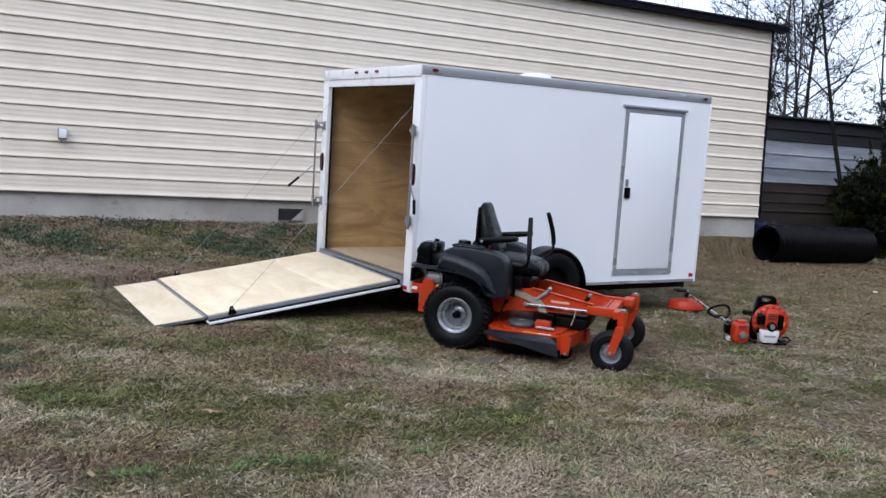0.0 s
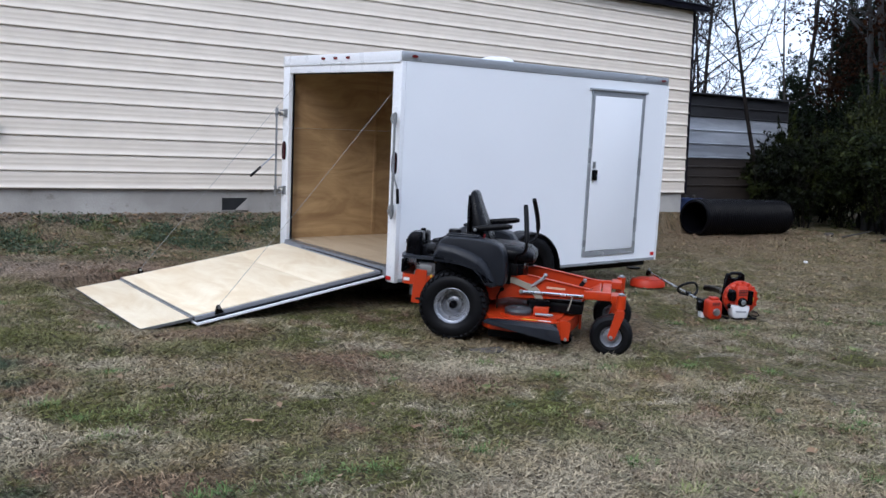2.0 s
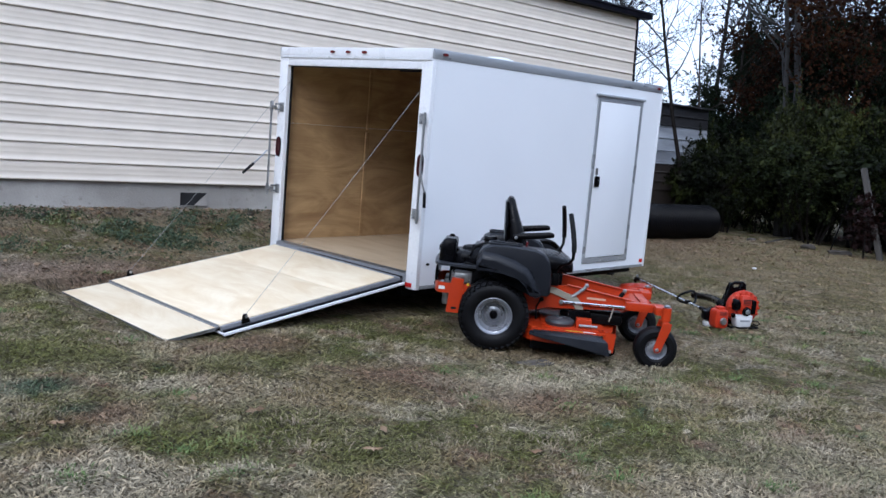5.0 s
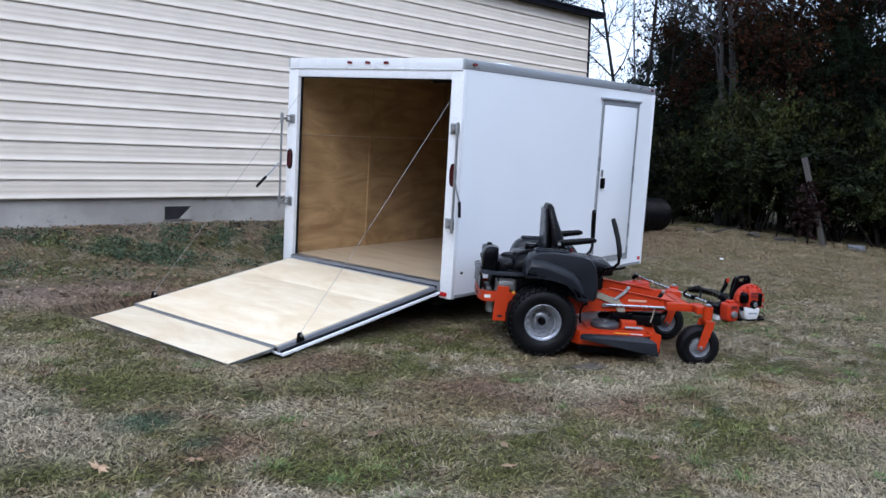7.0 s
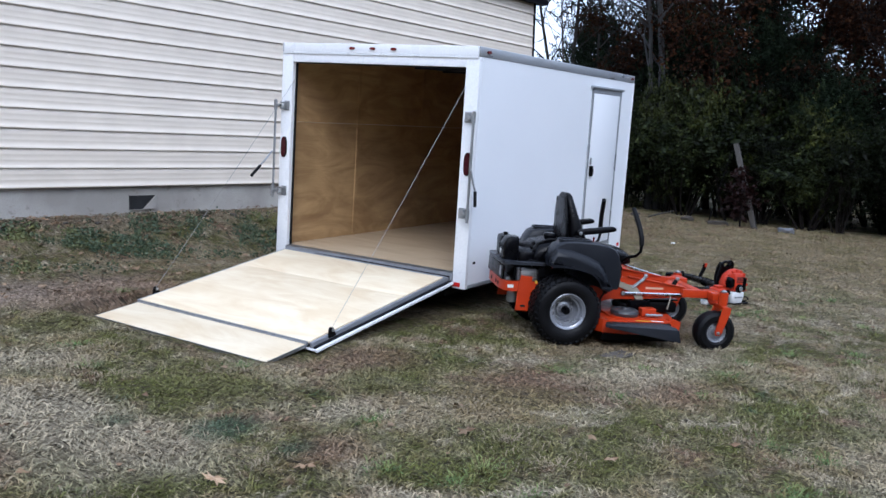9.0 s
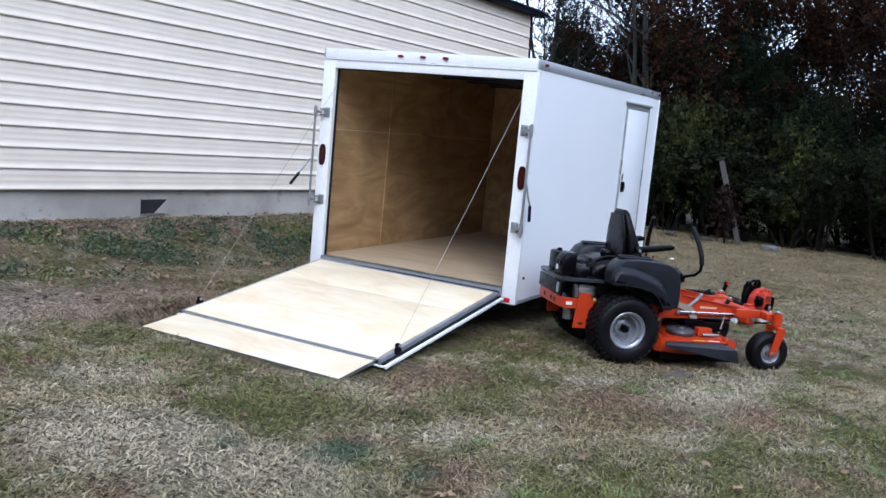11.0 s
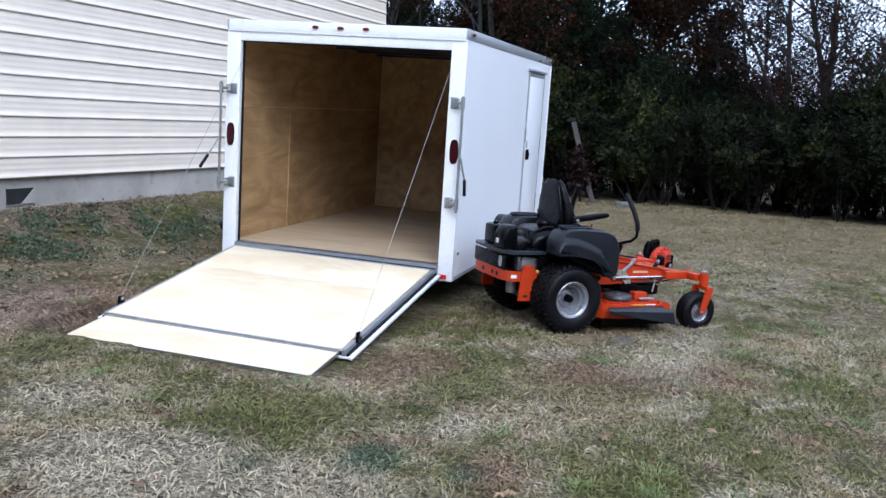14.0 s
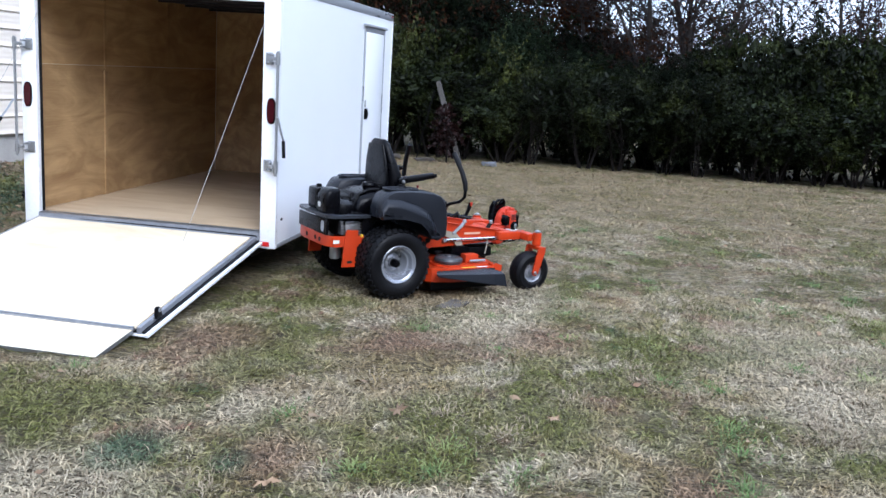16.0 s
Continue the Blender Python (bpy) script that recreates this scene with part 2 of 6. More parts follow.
M_SOIL, M_BLADE, M_BLADE_FAR = lawn_ground(), lawn_blades("winter_grass_blades", 0.42, 1.22, 0.16), lawn_blades("thin_winter_grass", 0.5, 1.22, 0.10)
M_GREENBLADE = foliage("green_grass_blades", (0.03, 0.055, 0.014), (0.10, 0.145, 0.045), (0.16, 0.17, 0.06), 0.7, 0.25)
M_PALEBLADE = foliage("dead_grass_blades", (0.16, 0.12, 0.07), (0.40, 0.33, 0.225), (0.36, 0.29, 0.19), 0.8, 0.2)
# dark leaves of the unseen band added to block low sky light
M_LIGHT_BLOCK = foliage("unseen_light_block_leaves", (0.012, 0.012, 0.008), (0.030, 0.026, 0.016), (0.035, 0.024, 0.014), 0.9, 0.05)
M_CABLE = surface("galvanised_steel_cable", (0.36, 0.355, 0.34), (0.26, 0.26, 0.25), 0.6, 30, 0.6, 0.3)
M_SIDING = surface("cream_painted_steel", (0.72, 0.64, 0.537), (0.685, 0.61, 0.513), 0.6, 0.5, 0.45, fine=3.0, world_space=True, shift=0.012)
M_CONCRETE = surface("weathered_concrete", (0.44, 0.42, 0.385), (0.28, 0.262, 0.24), 0.9, 1.3, 0.92, bump=0.0015, fine=45, gloss=0.2, world_space=True, dirt=(0.16, 0.14, 0.12))
M_BROWN = surface("dark_brown_trim", (0.004, 0.0035, 0.008), rough=0.5, gloss=0.1)
M_ROOF = surface("dark_roof_steel", (0.010, 0.010, 0.018), rough=0.5, gloss=0.2)
M_WHITE = surface("white_gloss_panel", (0.88, 0.90, 0.93), (0.86, 0.88, 0.91), 0.5, 0.5, 0.30, fine=0.4, coat=0.10, uneven=0.15)
M_WHITE_TRIM = surface("white_trim", (0.82, 0.83, 0.85), (0.74, 0.75, 0.77), 0.5, 3, 0.3, bump=0.0003)
M_ALU = surface("brushed_aluminium", (0.44, 0.46, 0.49), (0.34, 0.355, 0.38), 0.7, 3, 0.32, 0.45, 0.0003, 90, stretch=(0.15, 1, 1))
M_GALV = surface("galvanised_steel", (0.40, 0.41, 0.42), (0.28, 0.29, 0.30), 0.8, 14, 0.42, 0.85, 0.0005, 80)
M_GREYSTEEL = surface("grey_painted_steel", (0.24, 0.25, 0.27), (0.17, 0.175, 0.19), 0.6, 9, 0.45, 0.1, 0.0004, 80)
M_CHROME = surface("bright_zinc", (0.80, 0.81, 0.82), (0.6, 0.6, 0.62), 0.4, 10, 0.22, 1.0)
M_BLACKMETAL = surface("black_painted_steel", (0.002, 0.002, 0.0026), (0.0045, 0.0045, 0.005), 0.5, 9, 0.4, gloss=0.1)
M_RUBBER = surface("black_rubber", (0.0035, 0.0035, 0.0045), (0.007, 0.007, 0.0075), 0.6, 7, 0.5, bump=0.0008, fine=60, gloss=0.14)
M_SEAL = surface("black_rubber_seal", (0.006, 0.006, 0.008), rough=0.6, gloss=0.2)
M_PLY_RAMP = plywood("ramp_plywood", (0.82, 0.71, 0.52), (0.60, 0.43, 0.235), "y", 0.36)
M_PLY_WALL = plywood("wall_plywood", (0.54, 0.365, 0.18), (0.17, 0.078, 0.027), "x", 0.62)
M_PLY_FLOOR = plywood("floor_plywood", (0.52, 0.40, 0.26), (0.36, 0.255, 0.15), "y", 0.22)
M_RED = glowing_glass("red_lamp_plastic", (0.035, 0.001, 0.004))
M_REFLECTOR = glowing_glass("red_reflector", (0.48, 0.02, 0.02))
M_AMBER = glowing_glass("dark_red_marker", (0.12, 0.01, 0.012))
M_CHASSIS = surface("chassis_black", (0.006, 0.006, 0.006), (0.014, 0.012, 0.010), 0.5, 6, 0.7, gloss=0.15)
M_PIPE = surface("black_corrugated_plastic", (0.0012, 0.0012, 0.002), (0.0028, 0.0028, 0.0042), 0.6, 3, 0.38, bump=0.0006, gloss=0.10)
M_ORANGE = surface("orange_enamel", (0.46, 0.039, 0.006), (0.37, 0.031, 0.006), 0.5, 8, 0.36, bump=0.0003, gloss=0.35, coat=0.08)
M_ORANGE_PLASTIC = surface("orange_plastic", (0.45, 0.033, 0.010), (0.38, 0.027, 0.009), 0.5, 8, 0.42, gloss=0.3)
M_CHARCOAL = surface("charcoal_plastic", (0.0105, 0.0120, 0.0165), (0.0145, 0.0165, 0.0215), 0.6, 5, 0.32, bump=0.0004, fine=220, gloss=0.24)
M_BLACKPLASTIC = surface("black_plastic", (0.0016, 0.0016, 0.0024), (0.0032, 0.0032, 0.0045), 0.5, 7, 0.24, bump=0.0003, fine=140, gloss=0.12)
M_VINYL = surface("black_vinyl", (0.0018, 0.0018, 0.0026), (0.0035, 0.0035, 0.0045), 0.5, 9, 0.28, bump=0.0005, fine=120, gloss=0.13)
M_GREYRIM = surface("grey_rim_paint", (0.30, 0.31, 0.34), (0.22, 0.23, 0.25), 0.5, 9, 0.30, 0.45)
M_GUARD = surface("dark_grey_moulding", (0.026, 0.029, 0.036), (0.034, 0.037, 0.045), 0.6, 5, 0.34, bump=0.0004, fine=220, gloss=0.3)
M_PULLEY = surface("dark_grey_plastic", (0.045, 0.047, 0.052), (0.028, 0.029, 0.032), 0.6, 9, 0.35)
M_ENGINE = surface("engine_alloy", (0.30, 0.30, 0.31), (0.16, 0.16, 0.165), 0.7, 14, 0.45, 0.7, 0.001)
M_BEIGE = surface("tan_casting", (0.34, 0.31, 0.25), (0.26, 0.23, 0.18), 0.6, 12, 0.5, 0.2)
M_DECAL_WHITE = surface("white_decal", (0.75, 0.75, 0.74), rough=0.4)
M_DECAL_PEACH = surface("pale_orange_decal", (0.70, 0.40, 0.28), rough=0.4)
M_DECAL_YELLOW = surface("yellow_decal", (0.75, 0.42, 0.03), rough=0.4)
M_DECAL_GREY = surface("grey_decal", (0.30, 0.31, 0.33), rough=0.4)
M_TANK = surface("translucent_white_plastic", (0.70, 0.71, 0.72), (0.6, 0.61, 0.62), 0.5, 9, 0.4)
M_BARK = surface("grey_brown_bark", (0.040, 0.034, 0.031), (0.018, 0.015, 0.0135), 0.9, 6, 0.92, bump=0.01, fine=30, gloss=0.15, world_space=True, stretch=(1, 1, 0.25))
M_BARK_PALE = surface("pale_grey_bark", (0.045, 0.044, 0.043), (0.020, 0.019, 0.018), 0.9, 4, 0.92, bump=0.008, fine=30, gloss=0.15, world_space=True, stretch=(1, 1, 0.25))
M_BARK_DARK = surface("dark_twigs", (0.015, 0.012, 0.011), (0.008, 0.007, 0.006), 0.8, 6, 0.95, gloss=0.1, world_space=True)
M_WEATHERED = surface("weathered_wood", (0.075, 0.069, 0.062), (0.030, 0.027, 0.024), 0.9, 5, 0.9, bump=0.003, fine=40, stretch=(1, 1, 0.2))
# evergreens: near-black tones paint the hedge's deep shade, tip tones its lit clumps
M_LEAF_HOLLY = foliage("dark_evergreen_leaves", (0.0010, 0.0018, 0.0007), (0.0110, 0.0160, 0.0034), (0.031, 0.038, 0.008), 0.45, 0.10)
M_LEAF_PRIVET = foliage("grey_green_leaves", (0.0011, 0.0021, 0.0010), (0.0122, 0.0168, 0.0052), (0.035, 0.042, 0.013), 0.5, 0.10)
M_LEAF_YELLOW = foliage("yellow_green_leaves", (0.003, 0.005, 0.0015), (0.034, 0.042, 0.010), (0.062, 0.068, 0.016), 0.5, 0.14)
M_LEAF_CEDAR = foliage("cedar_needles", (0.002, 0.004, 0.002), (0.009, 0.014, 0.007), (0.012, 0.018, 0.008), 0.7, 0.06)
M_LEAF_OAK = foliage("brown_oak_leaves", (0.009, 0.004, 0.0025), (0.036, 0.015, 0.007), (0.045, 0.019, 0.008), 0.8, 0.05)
M_LEAF_RED = foliage("dull_red_leaves", (0.009, 0.003, 0.0025), (0.040, 0.011, 0.009), (0.034, 0.010, 0.008), 0.6, 0.15)
M_LEAF_DEAD = foliage("dead_leaves", (0.10, 0.055, 0.03), (0.30, 0.21, 0.13), (0.24, 0.15, 0.085), 0.8, 0.2)
M_LEAF_WEED = foliage("low_weeds", (0.034, 0.062, 0.034), (0.115, 0.145, 0.078), (0.22, 0.21, 0.06), 0.6, 0.3)
M_OLDTIN_DARK = surface("stained_dark_tin", (0.040, 0.040, 0.044), (0.018, 0.017, 0.019), 0.9, 1.2, 0.6, 0.3, 0.002, 20, stretch=(0.4, 1, 3), world_space=True)
M_OLDTIN_SILVER = surface("weathered_silver_tin", (0.46, 0.49, 0.54), (0.20, 0.21, 0.235), 0.9, 1.2, 0.5, 0.15, 0.002, 20, stretch=(0.4, 1, 3), world_space=True)
M_OLDTIN_BROWN = surface("rust_brown_tin", (0.045, 0.035, 0.029), (0.022, 0.017, 0.015), 0.9, 1.2, 0.65, 0.2, 0.002, 20, stretch=(0.4, 1, 3), world_space=True)
M_BLUE = surface("faded_blue_plastic", (0.03, 0.055, 0.16), (0.03, 0.045, 0.10), 0.6, 6, 0.5)
M_TARP = surface("crumpled_grey_sheet", (0.17, 0.175, 0.19), (0.09, 0.095, 0.105), 0.8, 9, 0.6, bump=0.004, fine=18)
M_STONE = surface("grey_brown_stone", (0.105, 0.092, 0.078), (0.055, 0.048, 0.042), 0.9, 6, 0.9, bump=0.006, fine=24, gloss=0.2, world_space=True)
# blue-black ceiling colour paints the shadow band behind the rear header
M_CEILING = surface("shade_dark_ceiling", (0.020, 0.022, 0.035), rough=0.6)
# near-black that paints the shade inside holes, slots and openings
M_HOLE_SHADE = surface("painted_hole_shade", (0.010, 0.010, 0.011), rough=0.9)


# ---- mesh helpers ----
class Shape:
    """Gathers primitives into one mesh."""

    def __init__(self):
        self.v, self.f = [], []

    def add(self, verts, faces, m=None):
        k = len(self.v)
        self.v += [tuple(m @ Vector(p)) for p in verts] if m else [tuple(p) for p in verts]
        self.f += [tuple(i + k for i in face) for face in faces]
        return self

    def box(self, a, b, m=None, bevel=0.0):
        """A box between two corners; with bevel, its edges are chamfered."""
        (x0, y0, z0), (x1, y1, z1) = a, b
        if bevel <= 0:
            p = [(x, y, z) for x in (x0, x1) for y in (y0, y1) for z in (z0, z1)]
            return self.add(p, [(0, 1, 3, 2), (4, 6, 7, 5), (0, 4, 5, 1), (2, 3, 7, 6), (0, 2, 6, 4), (1, 5, 7, 3)], m)
        bm = bmesh.new()
        bmesh.ops.create_cube(bm, size=1.0)
        bmesh.ops.scale(bm, vec=(x1 - x0, y1 - y0, z1 - z0), verts=bm.verts)
        bmesh.ops.bevel(bm, geom=bm.edges[:], offset=bevel, segments=2, affect="EDGES", profile=0.6)
        bmesh.ops.translate(bm, vec=((x0 + x1) / 2, (y0 + y1) / 2, (z0 + z1) / 2), verts=bm.verts)
        bm.verts.index_update()
        self.add([p.co.copy() for p in bm.verts], [[p.index for p in face.verts] for face in bm.faces], m)
        bm.free()
        return self

    def lathe(self, profile, n=24, m=None, axis="z", close=False):
        """Turns (radius, height) points round an axis."""
        turn = {"z": lambda r, h, a: (r * math.cos(a), r * math.sin(a), h), "y": lambda r, h, a: (r * math.cos(a), h, r * math.sin(a)), "x": lambda r, h, a: (h, r * math.cos(a), r * math.sin(a))}[axis]
        verts = [turn(max(r, 1e-4), h, 2 * math.pi * i / n) for r, h in profile for i in range(n)]
        rows = len(profile)
        faces = [(j * n + i, j * n + (i + 1) % n, ((j + 1) % rows) * n + (i + 1) % n, ((j + 1) % rows) * n + i) for j in range(rows if close else rows - 1) for i in range(n)]
        return self.add(verts, faces, m)

    def tube(self, path, r, n=8, m=None, cap=True):
        """A round bar along a path; r is one radius or one for each point."""
        path = [Vector(p) for p in path]
        rs = r if isinstance(r, (list, tuple)) else [r] * len(path)
        verts, side = [], None
        for i, p in enumerate(path):
            d = (path[min(i + 1, len(path) - 1)] - path[max(i - 1, 0)]).normalized()
            if side is None:
                side = d.orthogonal().normalized()
            side = (side - d * side.dot(d)).normalized()
            up = d.cross(side)
            verts += [p + (side * math.cos(2 * math.pi * k / n) + up * math.sin(2 * math.pi * k / n)) * rs[i] for k in range(n)]
        faces = [(j * n + i, j * n + (i + 1) % n, (j + 1) * n + (i + 1) % n, (j + 1) * n + i) for j in range(len(path) - 1) for i in range(n)]
        if cap:
            faces += [tuple(range(n))[::-1], tuple(range((len(path) - 1) * n, len(path) * n))]
        return self.add(verts, faces, m)

    def prism(self, outline, y0, y1, m=None, axis="y"):
        """A flat outline given thickness along an axis (outline in the other two, in order)."""
        put = {"y": lambda p, h: (p[0], h, p[1]), "x": lambda p, h: (h, p[0], p[1]), "z": lambda p, h: (p[0], p[1], h)}[axis]
        n = len(outline)
        verts = [put(p, y0) for p in outline] + [put(p, y1) for p in outline]
        faces = [tuple(range(n)), tuple(range(2 * n - 1, n - 1, -1))] + [(i, i + n, (i + 1) % n + n, (i + 1) % n) for i in range(n)]
        return self.add(verts, faces, m)

    def loft(self, rings, m=None, cap=True):
        """Joins rings of equally many points."""
        n = len(rings[0])
        verts = [p for ring in rings for p in ring]
        faces = [(j * n + i, j * n + (i + 1) % n, (j + 1) * n + (i + 1) % n, (j + 1) * n + i) for j in range(len(rings) - 1) for i in range(n)]
        if cap:
            faces += [tuple(range(n))[::-1], tuple(range((len(rings) - 1) * n, len(rings) * n))]
        return self.add(verts, faces, m)

    def mesh(self, name, material, smooth=True, angle=35):
        me = bpy.data.meshes.new(name)
        me.from_pydata(self.v, [], self.f)
        bm = bmesh.new()
        bm.from_mesh(me)
        bmesh.ops.recalc_face_normals(bm, faces=bm.faces)
        bm.to_mesh(me)
        bm.free()
        if smooth:
            me.polygons.foreach_set("use_smooth", [True] * len(me.polygons))
            me.set_sharp_from_angle(angle=radians(angle))
        me.materials.append(material)
        return me


def part(name, shape, material, parent, label="", at=None, smooth=True):
    """Links a shape as one mesh object under a thing or a part."""
    ob = new(name, shape.mesh(name, material, smooth))
    ob.parent = parent
    if at is not None:
        ob.matrix_basis = at
    return tagged(ob, label)


def thing(name, label, category, at, group="", kind=""):
    ob = new(name)
    ob.empty_display_size = 0.1
    ob.matrix_basis = at
    return tagged(ob, label, category, group, kind)


def single(name, shape, material, label, category, at=None, group="", kind="", smooth=True):
    ob = new(name, shape.mesh(name, material, smooth))
    if at is not None:
        ob.matrix_basis = at
    return tagged(ob, label, category, group, kind)


def quick_mesh(name, verts, faces, material, smooth=False):
    """A mesh from arrays: verts (n, 3), faces (m, k), all with k corners."""
    me = bpy.data.meshes.new(name)
    me.vertices.add(len(verts))
    me.vertices.foreach_set("co", np.asarray(verts, np.float32).ravel())
    k = faces.shape[1]
    me.loops.add(faces.size)
    me.loops.foreach_set("vertex_index", faces.astype(np.int32).ravel())
    me.polygons.add(len(faces))
    me.polygons.foreach_set("loop_start", np.arange(0, faces.size, k, dtype=np.int32))
    if smooth:
        me.polygons.foreach_set("use_smooth", np.ones(len(faces), bool))
    me.update(calc_edges=True)
    me.materials.append(material)
    return me


def superellipse(cx, cz, a, b, e=2.6, n=28):
    out = []
    for i in range(n):
        t = 2 * math.pi * i / n
        c, s = math.cos(t), math.sin(t)
        out.append((cx + a * math.copysign(abs(c) ** (2 / e), c), cz + b * math.copysign(abs(s) ** (2 / e), s)))
    return out


# ---- the ground ----
WALL_Y, WALL_SLOPE, CORNER_X = 12.132, -0.0599, 13.46
RISE = 0.049  # the lawn climbs towards the building
TILT = Matrix.Rotation(math.atan(RISE), 4, "X")  # things standing square on the sloping lawn


def wall_y(x):
    """Where the building's face stands, for a place along it."""
    return WALL_Y + WALL_SLOPE * x


rng = np.random.default_rng(7)


def smooth_noise(x, y, scale, seed):
    a = np.sin(x * scale * 1.3 + seed) * np.cos(y * scale * 1.7 - seed * 0.7)
    return (a + 0.6 * np.sin((x * 0.8 + y) * scale * 2.1 + seed * 2.3) + 0.4 * np.cos((x - 0.6 * y) * scale * 3.7 + seed)) / 2


def height(x, y):
    """The lawn: falls away to the right, climbs to the building and rises in a low bank to its footing."""
    x, y = np.asarray(x, float), np.asarray(y, float)
    base = -0.085 - 0.0185 * np.clip(x - 1, -6, 26) - 0.045 * np.exp(-((x - 4) ** 2 + (y - 6) ** 2) / 9) + RISE * (np.clip(y, -12, 30) - 6.5)
    foot = 0.43 - 0.009 * np.clip(x, 0, 14)
    wall = wall_y(x)
    start = wall - 1.63 + 1.1 * np.clip((x - 7) / 3, 0, 1) + 0.41 * np.clip((x - 12.2) / 0.6, 0, 1)
    s = np.clip((y - start) / (wall - 0.08 - start), 0, 1)
    s = s * s * (3 - 2 * s) * np.where(x > CORNER_X, np.clip(1 - (x - CORNER_X) / 1.2, 0, 1), 1)
    bumps = 0.018 * smooth_noise(x, y, 1.1, 2.0) + 0.012 * smooth_noise(x, y, 3.1, 5.0)
    z = base + (foot - base) * s + bumps
    under = (x > 1.35) & (x < 2.1) & (y > 6.7) & (y < 9.0)
    return np.where(under, np.minimum(z, -0.175 + RISE * (y - 6.5)), z)


def H(x, y):
    return float(height(x, y))


def build_ground():
    near_x, near_y = np.arange(-4, 21.01, 0.12), np.arange(-1, 13.01, 0.12)
    xs = np.concatenate([[-900, -300, -120, -60, -30, -15, -8], near_x, [23, 26, 32, 45, 70, 130, 300, 900]])
    ys = np.concatenate([[-900, -300, -120, -60, -30, -15, -7, -3], near_y, [15, 18, 22, 28, 40, 70, 130, 300, 900]])
    gx, gy = np.meshgrid(xs, ys)
    gz = height(gx, gy) + rng.normal(0, 0.006, gx.shape) * ((gx > -4) & (gx < 21) & (gy > -1) & (gy < 13))
    nx, ny = len(xs), len(ys)
    i = (np.arange(ny - 1)[:, None] * nx + np.arange(nx - 1)[None, :]).ravel()
    ob = new("ground", quick_mesh("ground", np.stack([gx, gy, gz], -1).reshape(-1, 3), np.stack([i, i + 1, i + 1 + nx, i + nx], 1), M_SOIL, True))
    return tagged(ob, "winter lawn of straw, faded green and bare soil", "ground", kind="structure")


build_ground()


def scatter_blades(name, label, count, stretch, size, width, material, category="grass"):
    """Matted winter grass: thin bent blades lying this way and that in tufts over one stretch of lawn."""
    x0, x1, y0, y1 = stretch
    x, y = rng.uniform(x0, x1, count), rng.uniform(y0, y1, count)
    clump = smooth_noise(x, y, 3.1, 1.0) + smooth_noise(x, y, 9.0, 3.0) + 0.7 * smooth_noise(x, y, 21.0, 6.0)
    keep = (clump + rng.normal(0, 0.7, count) > -0.75) & (y < wall_y(x) - 0.33) & (x < 18.5) & ~((x > 1.2) & (x < 7.3) & (y > 6.86) & (y < 8.9))
    # worn thin beside the ramp, under the mower and along the bank
    bare = 0.6 * np.exp(-((x - 2.5) / 0.8) ** 2 - ((y - 5.6) / 0.4) ** 2) + 0.5 * np.exp(-((x - 1.1) / 0.8) ** 2 - ((y - 3.65) / 0.3) ** 2) + 0.7 * np.exp(-((x - 4.6) / 1.0) ** 2 - ((y - 5.6) / 0.5) ** 2) + 0.9 * np.exp(-((x - 0.3) / 2.2) ** 2 - ((y - 9.65) / 0.5) ** 2) + 0.6 * np.clip((y - wall_y(x) + 1.4) * 1.5, 0, 1)
    keep &= rng.uniform(0, 1, count) > bare
    x, y = x[keep], y[keep]
    n = len(x)
    h = size * rng.uniform(0.35, 1.3, n) ** 1.3
    w = width * rng.uniform(0.6, 1.3, n)
    b = 2.2 * smooth_noise(x, y, 5.0, 8.0) + rng.normal(0, 1.3, n)
    up = np.abs(rng.normal(0.0, 0.32, n)) + 0.08
    z = height(x, y) + rng.uniform(-0.004, 0.006, n)
    way = np.stack([np.cos(b), np.sin(b), 0 * b], 1)
    side = np.stack([-np.sin(b), np.cos(b), rng.normal(0, 0.5, n)], 1) * w[:, None]
    base = np.stack([x, y, z], 1)
    mid = base + way * (h * 0.5)[:, None] + np.stack([0 * h, 0 * h, h * up * 0.8], 1)
    bend = b + rng.normal(0, 0.2, n)
    tip = mid + np.stack([np.cos(bend), np.sin(bend), up * rng.uniform(-0.2, 0.8, n)], 1) * (h * 0.5)[:, None]
    verts = np.stack([base, mid - side, mid + side, tip], 1).reshape(-1, 3)
    k = np.arange(n)[:, None] * 4
    ob = new(name, quick_mesh(name, verts, np.concatenate([k + [0, 1, 2], k + [1, 3, 2]]), material))
    return tagged(ob, label, category, kind="stuff")


